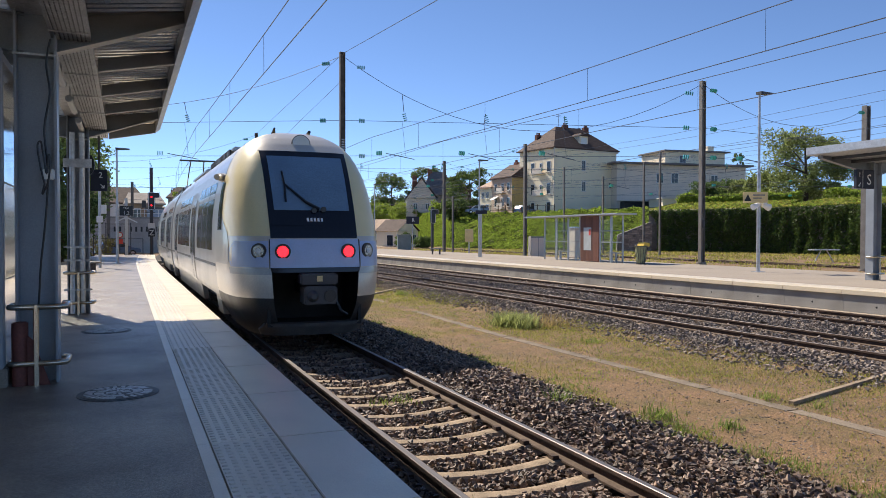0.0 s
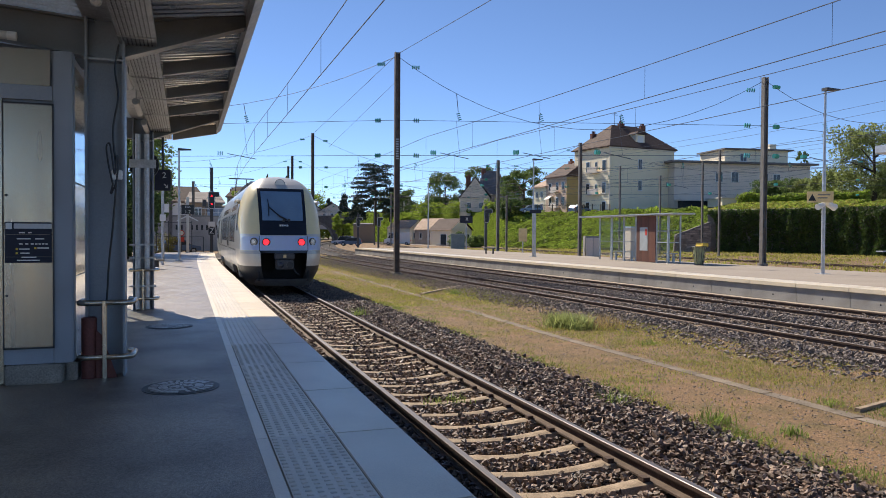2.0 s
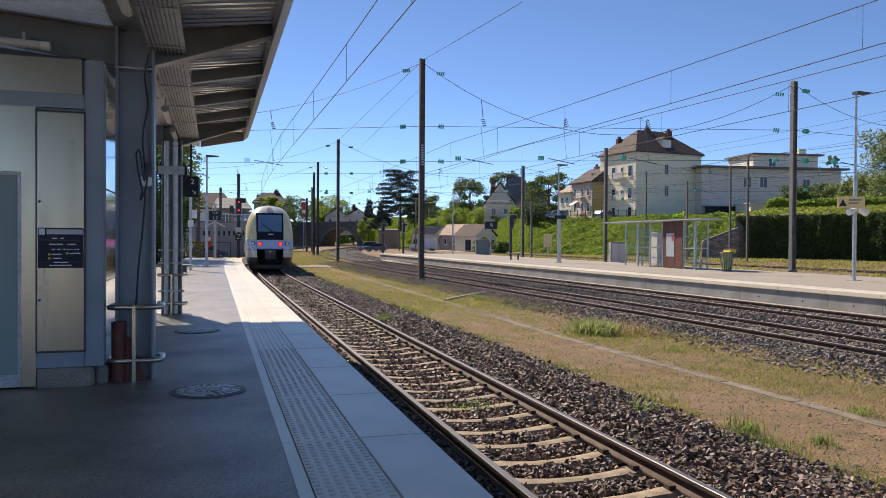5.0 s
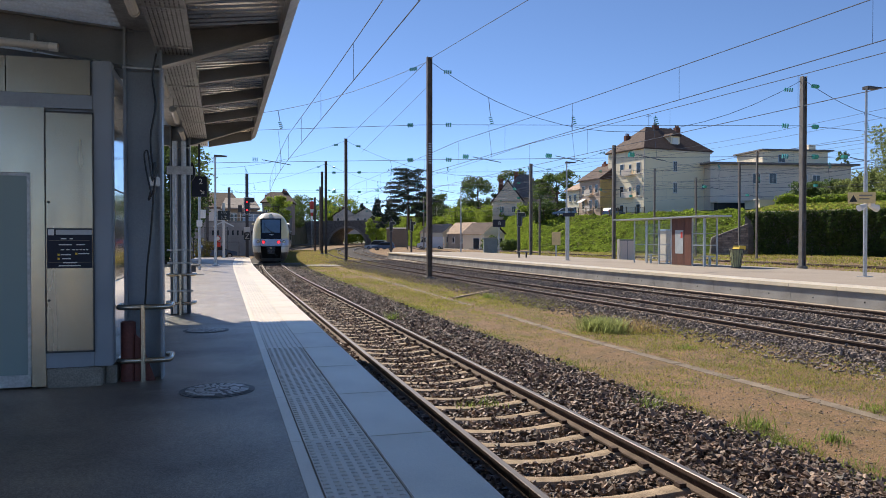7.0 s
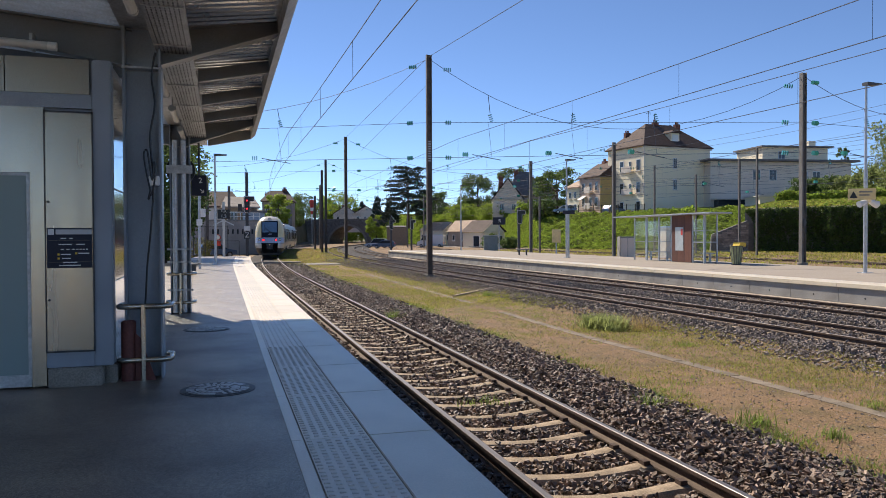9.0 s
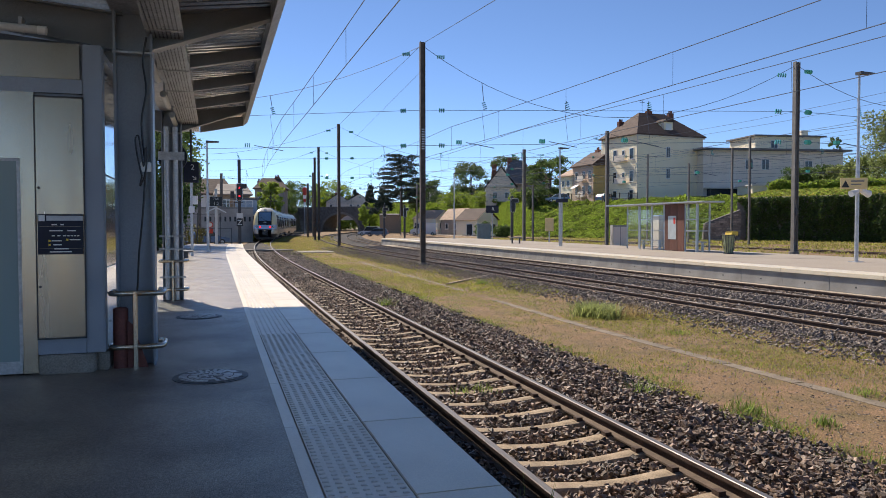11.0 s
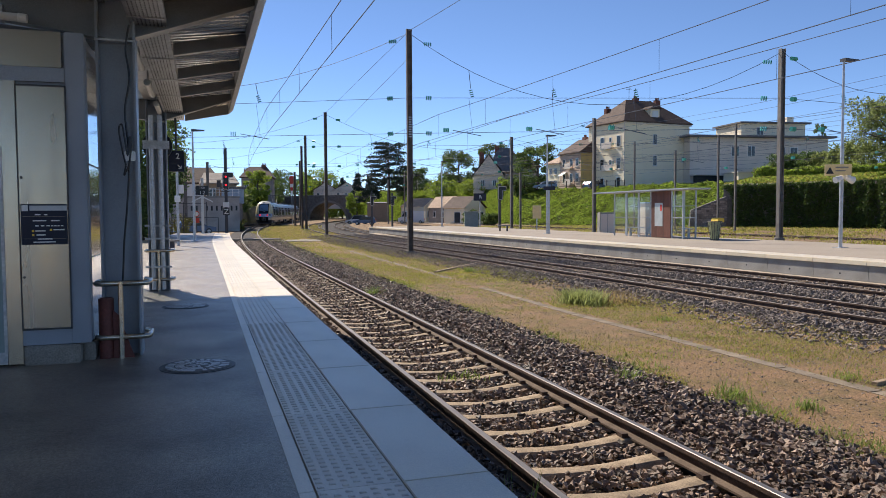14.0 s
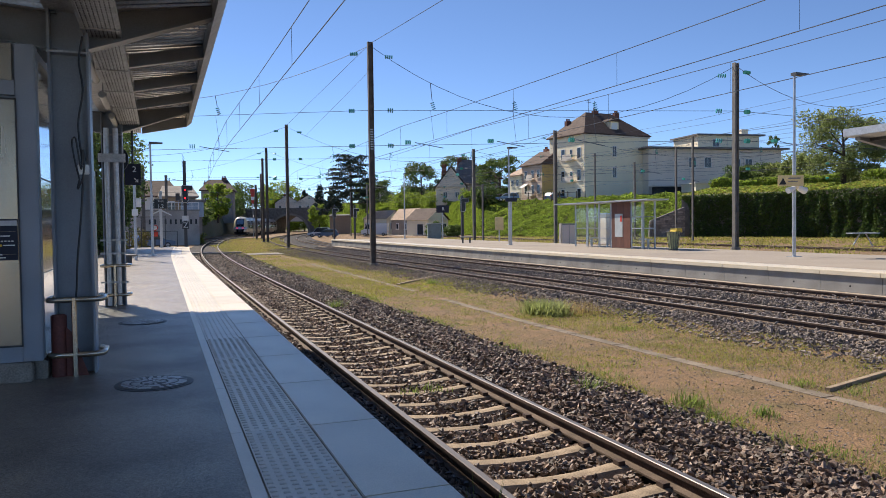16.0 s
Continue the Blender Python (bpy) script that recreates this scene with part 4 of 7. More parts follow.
part("loop", Shape().tube(eased([(0.08, -0.02, 2.0), (0.04, -0.02, 2.2), (0.02, -0.02, 2.38), (0.05, -0.02, 2.42), (0.07, -0.02, 2.3), (0.10, -0.02, 2.1), (0.12, -0.02, 2.3), (0.13, -0.02, 2.2), (0.11, -0.02, 2.02), (0.06, -0.02, 1.9), (0.08, -0.02, 2.0)]), 0.010, 6), M_black, cable)
part("junction_box", Shape().box(0.06, 0.17, -0.02, 0.03, 2.05, 2.15), M_white, cable, "small white box", bevel=0.008)
stub = thing("old_post_stub", "oxide-red steel stub with a sloping brace", "post stub", pose(COLX - 0.13, 8.5, 0))
part("tube", Shape().tube([(-0.02, 0, 0), (-0.02, 0, 0.62)], 0.075, 14).tube([(-0.02, 0, 0.62), (-0.02, 0, 0.63)], 0.06, 14), M_rust, stub, smooth=40)
part("brace", Shape().prism([(0.05, 0), (0.25, 0), (0.10, 0.45), (0.05, 0.5)], -0.05, -0.035), M_rust, stub)
# pipes, clamps and the disc sign at the second column
pipes = thing("downpipes", "pair of galvanised downpipes clamped to a column", "downpipe", pose(COLX, 15.72, 0))
for x in (-0.09, 0.07):
    part("pipe", Shape().tube([(x, -0.06, 0.02), (x, -0.06, 3.4)], 0.05, 12), M_galv, pipes)
for z in (1.0, 1.25, 0.45, 2.75):
    part("clamp", Shape().box(-0.24, 0.24, -0.14, -0.10, z, z + 0.035 if z != 2.75 else z + 0.16), M_galv, pipes)

# lift block: front faces along the platform
lift = thing("lift_shaft", "stainless steel and glass lift tower on the platform", "lift", kind="structure")
FY = 8.3
part("wall_back", Shape().box(-4.0, -1.10, FY + 0.06, 12.2, 0.2, 3.295), M_blue, lift)
part("corner_post", Shape().box(-1.26, -1.08, FY, FY + 0.18, 0.2, 3.295), M_blue, lift, "blue-grey corner post", bevel=0.01)
part("header", Shape().box(-4.0, -1.262, FY + 0.006, FY + 0.1, 2.80, 2.94), M_blue, lift)
part("header_panel", Shape().box(-2.04, -1.285, FY + 0.015, FY + 0.09, 2.945, 3.295), M_inox, lift)
part("header_panel", Shape().box(-4.0, -2.05, FY + 0.015, FY + 0.09, 2.945, 3.295), M_inox, lift)
part("jamb", Shape().box(-1.83, -1.70, FY + 0.004, FY + 0.1, 0.02, 2.80), M_inox, lift)
part("door_head", Shape().box(-4.0, -1.832, FY + 0.008, FY + 0.1, 2.15, 2.80), M_inox, lift)
ld = part("lift_door", Shape().box(-2.9, -1.84, FY + 0.03, FY + 0.07, 0.14, 2.12), M_frost, lift, "frosted glass lift door")
part("door_rail", Shape().box(-2.9, -1.84, FY + 0.02, FY + 0.08, 0.02, 0.14).box(-2.9, -1.84, FY + 0.02, FY + 0.08, 2.12, 2.146).box(-1.865, -1.835, FY + 0.015, FY + 0.028, 0.14, 2.12), M_galv, ld)
panel = part("service_panel", Shape().box(-1.69, -1.265, FY - 0.012, FY + 0.05, 0.37, 2.75), M_inox, lift, "brushed steel service panel", bevel=0.006)
part("panel_frame", Shape().box(-1.70, -1.692, FY - 0.02, FY + 0.03, 0.355, 2.765).box(-1.263, -1.25, FY - 0.02, FY + 0.03, 0.355, 2.765).box(-1.70, -1.25, FY - 0.02, FY + 0.03, 2.753, 2.766).box(-1.70, -1.25, FY - 0.02, FY + 0.03, 0.352, 0.367), M_darkst, panel)
part("lock", Shape().tube([(-1.665, FY - 0.022, 1.86), (-1.665, FY - 0.01, 1.86)], 0.013, 12).tube([(-1.665, FY - 0.022, 0.88), (-1.665, FY - 0.01, 0.88)], 0.013, 12), M_darkst, panel)
part("plinth", Shape().box(-1.70, -1.262, FY + 0.01, FY + 0.1, 0.2, 0.352), M_blue, lift)
board = tagged(new("notice_board"), "dark blue notice plate with white header and small writing", "sign")
board.matrix_basis = pose(-1.475, FY - 0.016, 1.4)
part("plate", Shape().box(-0.205, 0.205, -0.006, 0.002, -0.20, 0.20), M_navy, board)
part("header_strip", Shape().box(-0.125, 0.205, -0.009, -0.006, 0.135, 0.185), mat("pale grey strip", (0.55, 0.56, 0.57), 0.5, var=0.05, bump=0), board)
part("divider", Shape().box(-0.19, 0.19, -0.008, -0.006, 0.076, 0.079).box(-0.19, 0.19, -0.008, -0.006, -0.143, -0.140), M_concd, board)
part("pictogram", Shape().box(-0.195, -0.14, -0.009, -0.006, 0.13, 0.19), M_white, board)
s = Shape()
for k, (x, z, w) in enumerate([(-0.08, 0.09, 0.05), (0.0, 0.09, 0.03), (-0.1, 0.03, 0.12), (0.06, 0.03, 0.08), (-0.08, -0.02, 0.03), (-0.03, -0.02, 0.03), (0.02, -0.02, 0.03), (-0.08, -0.07, 0.09), (0.08, -0.06, 0.1), (-0.07, -0.11, 0.08), (-0.06, -0.15, 0.13), (-0.1, -0.18, 0.2), (0.06, -0.02, 0.02), (0.09, -0.02, 0.02), (0.12, -0.02, 0.02), (0.15, -0.02, 0.02)]):
    s.box(x, x + w, -0.009, -0.006, z, z + 0.011)
part("text_bars", s, M_white, board)
for x, z in ((-0.11, -0.075), (-0.11, -0.115), (0.05, -0.065)):
    part("amber_mark", Shape().box(x, x + 0.02, -0.009, -0.006, z, z + 0.02), M_yellow, board)
part("base_block", Shape().box(-1.69, -1.18, FY - 0.02, FY + 0.5, 0.0, 0.195), M_concd, lift, "worn concrete footing", bevel=0.012)
part("base_block", Shape().box(-1.17, -1.06, FY + 0.1, FY + 0.6, 0.0, 0.19), M_concd, lift, bevel=0.012)
part("base_block", Shape().box(-4.0, -1.10, FY + 0.12, 12.2, 0.0, 0.198), M_concd, lift)
# flank of the tower: steel sheets below, glass above
for i, (ya, yb) in enumerate(((8.5, 9.7), (9.72, 10.95), (10.97, 12.2))):
    part("flank_sheet", Shape().box(-1.10, -1.085, ya, yb, 0.2, 1.05), M_polish, lift, bevel=0.003)
    part("flank_sheet", Shape().box(-1.10, -1.085, ya, yb, 1.06, 2.0), M_polish, lift, bevel=0.003)
    part("flank_glass", Shape().box(-1.10, -1.088, ya, yb, 2.02, 3.2), mat("mirror glass", (0.5, 0.6, 0.7), 0.03, 1.0, var=0.02, bump=0), lift)
glazed = thing("waiting_shelter", "glazed waiting shelter wall beside the columns", "shelter")
for ya in (12.5, 13.7, 14.9, 16.1):
    part("post", Shape().box(-1.20, -1.14, ya, ya + 0.06, 0, 2.6), M_galv, glazed)
    if ya < 16:
        part("pane", Shape().box(-1.175, -1.165, ya + 0.06, ya + 1.2, 0.15, 2.5), M_glass, glazed)
part("rail", Shape().box(-1.20, -1.14, 12.5, 16.16, 2.5, 2.6), M_galv, glazed)
part("sticker", Shape().box(-1.163, -1.16, 15.7, 15.8, 1.5, 1.6), M_red, glazed)
part("warning_sticker", Shape().box(-1.163, -1.16, 15.7, 15.85, 1.0, 1.15), M_yellow, glazed)

# manhole covers
for x, y in ((-0.06, 7.72), (-0.27, 12.8)):
    c = thing("manhole_cover", "round cast iron cover with glint-pale pattern in the asphalt", "manhole cover", pose(x, y, 0), group="manhole covers")
    part("ring", Shape().tube([(0, 0, -0.02), (0, 0, 0.006)], 0.36, 32), M_darkst, c)
    part("lid", Shape().tube([(0, 0, -0.02), (0, 0, 0.010)], 0.33, 32), mat("worn cast iron", (0.09, 0.085, 0.08), 0.5, 0.6, var=0.2, bump=0.2), c)
    s = Shape()
    for k in range(30):
        a = 12 * k + 5 * math.sin(7 * k)
        for r0, r1, bend in ((0.03, 0.11, 25), (0.13, 0.21, 10), (0.225, 0.30, -12)):
            if (k % 3 and r0 < 0.1) or (k * 7) % 11 == 3:
                continue
            w = 0.35 * (r0 + r1) / 30 * (3 if r0 < 0.1 else 2) + 0.006
            s.box(r0, r1, -w, w, 0.010, 0.015, pose(0, 0, 0, 0, 0, a + bend))
    # paler than the lid: the sun's glint on the raised pattern is coloured in
    part("pattern", s, mat("rubbed iron", (0.40, 0.38, 0.36), 0.35, 0.5, var=0.15, bump=0.1), c, kind="stuff")

# ---- masts, overhead line ----
def mast(name, x, y, z0, top, w, label, d=None, lattice=False):
    t = thing(name, label, "mast", pose(x, y, z0), group="overhead line masts")
    d = d or w
    s = Shape()
    h = top - z0
    for sx in (-1, 1):
        s.box(sx * w / 2 - 0.012, sx * w / 2 + 0.012, -d / 2, d / 2, 0, h)
    s.box(-w / 2 + 0.012, w / 2 - 0.012, -0.012, 0.012, 0, h)
    part("shaft", s, M_mast if "brown" in label or "dark" in label else M_mastg, t)
    part("footing", Shape().tube([(0, 0, -0.12), (0, 0, 0.12)], w * 1.1, 12), M_concd, t)
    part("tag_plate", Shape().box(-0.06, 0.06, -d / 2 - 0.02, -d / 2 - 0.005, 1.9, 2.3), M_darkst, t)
    if lattice:
        for k in range(9):
            part("climbing_hole", Shape().box(-0.08, 0.08, -d / 2 - 0.015, -d / 2 - 0.004, h * 0.52 + k * 0.13, h * 0.52 + k * 0.13 + 0.06), M_galv, t)
    return t


def stack(s, p, d, n=3, r=0.11, gap=0.11):
    """Insulator discs along d from p."""
    d = Vector(d).normalized()
    for k in range(n):
        q = Vector(p) + d * (gap * k)
        s.tube([q - d * 0.022, q + d * 0.022], r, 10)
    return s


M1, M2, M3, M4, M5 = (10.75, 39.4), (11.5, 73.0), (27.75, 31.0), (33.1, 59.5), (31.3, 73.9)
mast("catenary_mast", *M1, -0.7, 11.3, 0.25, "tall brown steel mast on a concrete foot between tracks", lattice=True)
mast("catenary_mast", *M2, -0.7, 11.2, 0.25, "tall brown steel mast beside the track")
mast("catenary_mast", *M3, 0.0, 9.55, 0.23, "grey steel mast at the back of the opposite platform")
mast("catenary_mast", *M4, -0.7, 9.7, 0.24, "grey steel mast behind the opposite platform")
mast("catenary_mast", *M5, -0.7, 9.4, 0.26, "grey steel mast behind the opposite platform")
mast("catenary_mast", 13.4, 102.4, -0.7, 11.9, 0.28, "dark steel mast beside the track")
mast("catenary_mast", 13.0, 103.4, -0.7, 10.6, 0.26, "dark steel mast beside the track")
mast("catenary_mast", 16.1, 130.5, -0.7, 10.4, 0.28, "dark steel mast beside the track")
mast("catenary_mast", 14.9, 128.0, -0.7, 8.4, 0.3, "dark steel mast beside the track")
mast("catenary_mast", *(42.54, 33.07, -0.21)[:2], -0.7, 9.6, 0.34, "round-topped concrete mast behind the opposite platform")
for px in ((-1.77, 92.18, -0.49), (0.83, 109.13, -0.87)):
    mast("catenary_mast", px[0], px[1], -0.7, 8.6, 0.34, "weathered mast beyond the platform end")
for px, top in (((52.28, 83.68, 0.21), 10.3), ((53.06, 76.15, -0.09), 8.6), ((53.11, 65.73, 0.15), 10.5), ((35.28, 145.95, -0.53), 8.0), ((35.86, 135.36, -0.40), 9.0), ((34.74, 79.43, -0.05), 6.0), ((55.31, 71.33, 0.36), 10.0)):
    mast("catenary_mast", px[0], px[1], -0.7, top, 0.17, "slim grey steel mast in the yard")

line_set = thing("overhead_line", "thin dark overhead wires with green insulators over the tracks", "overhead line", kind="structure")


def wire(pts, r=0.011, seg=5):
    return part("wire", Shape().tube(pts, r, seg, caps=False), M_wire, line_set)


def catenary(fx, y0, y1, zc=5.5, zm=6.75, gap=2.2, spans=(-25, 39, 73, 103, 140, 190), r=0.012):
    """Contact wire, sagging messenger and droppers."""
    ysl = np.arange(y0, y1, gap)
    def mz(y):
        a = max([s for s in spans if s <= y], default=spans[0])
        b = min([s for s in spans if s > y], default=spans[-1] + 50)
        u = (y - a) / (b - a)
        return zm - 0.35 * 4 * u * (1 - u) * min(1, (b - a) / 60)
    wire([(fx(y), y, zc) for y in ysl], r)
    wire([(fx(y), y, mz(y)) for y in ysl], r)
    for y in ysl[::3]:
        wire([(fx(y), y, zc), (fx(y), y, mz(y))], 0.006, 4)


catenary(x1, -14, 200)
catenary(x2, -14, 200)
catenary(x3, -14, 200)
catenary(lambda y: 32.5 - 0.02 * y + max(0, y - 60) ** 2 / 900, -10, 180)
catenary(lambda y: 46 - 0.02 * y + max(0, y - 80) ** 2 / 1000, -10, 180)
# feeders that run from mast to mast
wire([(9.38, 22.38, 9.11), (M1[0], M1[1], 11.2), (M2[0], M2[1], 11.1)], 0.013)
wire([(M1[0], M1[1], 9.8), (13.30, 74.39, 10.06)], 0.010)
for x in (38, 40.5, 52, 55):
    for z in (7.8, 9.2):
        wire([(x - 0.02 * y + max(0, y - 70) ** 2 / 950, y, z + 0.25 * math.sin(y * 0.1)) for y in np.arange(-10, 190, 8)], 0.010)


def cross_span(a, za, b, zb, levels, drops, sag=2.4):
    """Wires across the tracks between two masts: a slack upper one with droppers, straight lower ones with insulators."""
    A, B = Vector((*a, za)), Vector((*b, zb))
    def up(u):
        p = A.lerp(B, u)
        p.z -= sag * 4 * u * (1 - u)
        return p
    wire([up(k / 16) for k in range(17)], 0.013)
    d = (B - A).normalized()
    ins = Shape()
    for u in (0.045, 0.955):
        stack(ins, up(u), d, 4, 0.10)
    for z0, z1 in levels:
        p, q = Vector((*a, z0)), Vector((*b, z1))
        wire([p, q], 0.012)
        for u in (0.05, 0.95):
            stack(ins, p.lerp(q, u), d, 3, 0.12)
    for u in drops:
        p = up(u)
        q = Vector((p.x, p.y, levels[0][0] + (levels[0][1] - levels[0][0]) * u))
        wire([p, q + Vector((0.1, 0, 0.5))], 0.018)
        stack(ins, q + Vector((0.1, 0, 0.4)), (0.3, 0, -1), 4, 0.10)
        r = Vector((q.x + 0.2, q.y, levels[-1][0] + (levels[-1][1] - levels[-1][0]) * u))
        wire([q, r], 0.008)
        wire([r + Vector((-1.1, 0, 0.1)), r + Vector((0.5, 0, -0.15))], 0.02)
        stack(ins, r + Vector((-1.6, 0, 0.1)), (1, 0, 0), 3, 0.12)
    part("insulator", ins, M_green, line_set, "green glass insulator discs", kind="stuff")


LEFT1, RIGHT1 = (-9.5, 52.0), (42.54, 33.07, -0.21)[:2]
cross_span(M1, 11.1, M3, 9.4, [(7.65, 7.1), (5.75, 5.6)], (0.17, 0.40, 0.62), 3.2)
cross_span(LEFT1, 10.6, M1, 11.1, [(7.9, 7.65), (6.1, 5.75)], (0.62,), 2.2)
cross_span(M3, 9.4, RIGHT1, 9.4, [(7.1, 7.1), (5.6, 5.6)], (0.3,), 1.6)
cross_span(M2, 11.0, M4, 9.5, [(7.9, 7.4), (6.0, 5.8)], (0.18, 0.4, 0.7), 3.0)
cross_span((-12, 86), 10.6, M2, 11.0, [(8.1, 7.9), (6.2, 6.0)], (0.6,), 2.2)
cross_span(M4, 9.5, (58, 45), 9.5, [(7.4, 7.2), (5.8, 5.7)], (0.3, 0.6), 2.6)
cross_span((13.4, 102.4), 11.6, M5, 9.2, [(8.0, 7.4), (6.0, 5.8)], (0.3, 0.5), 2.6)
cross_span((-10, 112), 10.5, (13.4, 102.4), 11.6, [(8.2, 8.0), (6.3, 6.0)], (0.6,), 2.2)
cross_span(M5, 9.2, (66, 58), 9.5, [(7.4, 7.2), (5.8, 5.7)], (0.3, 0.6), 2.6)
cross_span((16.1, 130.5), 10.2, (44, 112), 9.5, [(8.0, 7.4), (6.0, 5.8)], (0.3, 0.6), 2.4)


# ---- lamps, signs and furniture of the platforms ----
def street_lamp(x, y, z0, h, label, face=1, warn=False):
    t = thing("street_lamp", label, "lamp", pose(x, y, z0), group="platform lamps")
    part("pole", Shape().tube([(0, 0, 0), (0, 0, h * 0.55)], 0.075, 12).tube([(0, 0, h * 0.55), (0, 0, h)], 0.055, 12, r1=0.045), M_galv, t, "galvanised pole")
    part("base_plate", Shape().box(-0.2, 0.2, -0.2, 0.2, 0, 0.025), M_galv, t)
    part("head", Shape().prism([(-0.06, h - 0.02), (0.62 * face, h + 0.02), (0.62 * face, h + 0.07), (-0.06, h + 0.10)], -0.14, 0.14), M_darkst, t, "flat dark lamp head")
    if warn:
        part("speaker", Shape().tube([(-0.42, -0.1, 2.66), (-0.08, -0.1, 2.78)], 0.13, 12, r1=0.08).tube([(0.08, -0.1, 2.78), (0.46, -0.1, 2.66)], 0.08, 12, r1=0.15).box(0.05, 0.4, -0.06, 0.04, 2.75, 3.15), M_white, t, "white loudspeakers")
    return t


street_lamp(24.0, 23.5, 0, 7.3, "tall galvanised lamp post with loudspeakers on the platform", 1, True)
plate = thing("warning_sign", "faded yellow warning plate with black triangle on a lamp post", "sign", pose(23.75, 23.35, 3.06, 0, 0, -30))
part("plate", Shape().box(-0.55, 0.42, -0.02, 0.0, -0.22, 0.22), M_tan, plate)
part("triangle", Shape().add([(-0.5, -0.03, -0.15), (-0.22, -0.03, -0.15), (-0.36, -0.03, 0.12), (-0.5, -0.021, -0.15), (-0.22, -0.021, -0.15), (-0.36, -0.021, 0.12)], [(0, 1, 2), (3, 5, 4), (0, 3, 4, 1), (1, 4, 5, 2), (2, 5, 3, 0)]), M_black, plate)
part("text_bars", Shape().box(-0.16, 0.3, -0.026, -0.02, 0.06, 0.12).box(-0.16, 0.2, -0.026, -0.02, -0.06, -0.01), M_concd, plate)
street_lamp(22.4, 46.7, 0, 6.6, "galvanised lamp post on the opposite platform")
street_lamp(24.2, 76.0, 0, 6.8, "distant galvanised lamp post on the platform")
street_lamp(-0.4, 43.0, 0, 5.95, "galvanised lamp post near the platform end")
street_lamp((85.86, 99.91, -0.13)[0], (85.86, 99.91, -0.13)[1], 4.5, 4.0, "lamp post above the ivy wall")

# glass shelter with timber panel
sh = thing("glass_shelter", "glass platform shelter with flat roof and timber panel", "shelter", pose(24.45, 33.25, 0, 0, 0, 0.5))
for x in (0, 0.8):
    for y in (1.1, 2.1, 3.98, 5.3, 6.6, 8.0):
        part("post", Shape().box(x - 0.035, x + 0.035, y - 0.035, y + 0.035, 0, 2.6), M_galv, sh)
for y0, y1 in ((1.14, 2.06), (5.34, 6.56), (6.64, 7.96)):
    part("pane", Shape().box(-0.006, 0.006, y0, y1, 0.25, 2.35), M_glass, sh)
for y0, y1 in ((1.14, 2.06), (2.14, 3.94), (4.02, 5.26), (5.34, 6.56), (6.64, 7.96)):
    part("pane", Shape().box(0.794, 0.806, y0, y1, 0.25, 2.35), M_glass, sh)
part("roof", Shape().box(-0.40, 1.0, 0.1, 10.0, 2.62, 2.70), M_galv, sh, "flat grey metal roof", bevel=0.02)
tp = part("timber_panel", Shape().box(-0.05, 0.06, 2.14, 3.95, 0.02, 2.60), M_wood, sh, "reddish timber panel")
board_shape = Shape().box(-0.062, -0.05, 0, 0.132, 0.03, 2.59)
plank = part("plank", board_shape, M_wood, tp)
for k in range(13):
    if k:
        again(plank, pose(0, 2.145 + k * 0.139, 0), tp)
    else:
        plank.matrix_basis = pose(0, 2.145, 0)
part("poster", Shape().box(-0.075, -0.062, 2.85, 3.6, 0.65, 1.95), mat("glazed notice sheet", (0.48, 0.52, 0.53), 0.2, var=0.12, scale=3, bump=0), tp, "glazed pale notice sheet")
part("poster_mark", Shape().box(-0.082, -0.076, 2.9, 3.08, 1.5, 1.85), M_red, tp)
part("glazing_bar", Shape().box(-0.02, 0.02, 1.1, 2.1, 1.1, 1.15).box(0.78, 0.82, 1.1, 8.0, 1.1, 1.15).box(0.78, 0.82, 1.1, 8.0, 1.75, 1.79).box(-0.02, 0.02, 1.1, 2.1, 1.72, 1.76).box(0, 0.8, 7.98, 8.02, 1.1, 1.15).box(0, 0.8, 1.08, 1.12, 1.1, 1.15), M_galv, sh)
for ya, yb in ((5.2, 7.2), (1.2, 2.0)):
    part("bench", Shape().box(0.36, 0.74, ya, yb, 0.50, 0.55).box(0.5, 0.6, ya + 0.1, ya + 0.2, 0, 0.50).box(0.5, 0.6, yb - 0.2, yb - 0.1, 0, 0.50), M_galv, sh)
vm = thing("cabinet", "pale blue-grey equipment cabinet behind the shelter", "cabinet", pose(28.2, 43.2, 0))
part("body", Shape().box(-0.6, 0.6, -0.4, 0.4, 0, 2.0), M_grey_wall, vm, bevel=0.03)
part("lid", Shape().box(-0.66, 0.66, -0.46, 0.46, 2.0, 2.08), M_lilac, vm)

b = thing("litter_bin", "wire litter bin with yellow lid and clear bag", "litter bin", pose(24.65, 32.0, 0))
for k in range(14):
    a = 2 * math.pi * k / 14
    part("wire_bar", Shape().tube([(0.20 * math.cos(a), 0.20 * math.sin(a), 0.04), (0.36 * math.cos(a), 0.36 * math.sin(a), 0.95)], 0.012, 5), M_darkst, b)
part("bag", Shape().tube([(0, 0, 0.06), (0, 0, 0.5), (0, 0, 0.94)], 0.19, 14, r1=0.32), mat("translucent bag", (0.34, 0.38, 0.22), 0.4, var=0.25, scale=4, bump=0.3), b, "clear plastic bag")
part("rim", Shape().tube([(0.36 * math.cos(a), 0.36 * math.sin(a), 0.95) for a in np.linspace(0, 6.28, 19)], 0.02, 6), M_darkst, b)
part("lid", Shape().prism([(-0.06, 0.92), (0.34, 0.92), (0.34, 1.12), (0.0, 1.14)], -0.30, 0.26), M_yellow, b, "yellow half lid", bevel=0.02)
part("ring", Shape().tube([(0, 0, 0.0), (0, 0, 0.05)], 0.25, 14), M_darkst, b)
bench = thing("bench", "plain slab bench on the opposite platform", "bench", pose(22.4, 54.5, 0, 0, 0, -20))
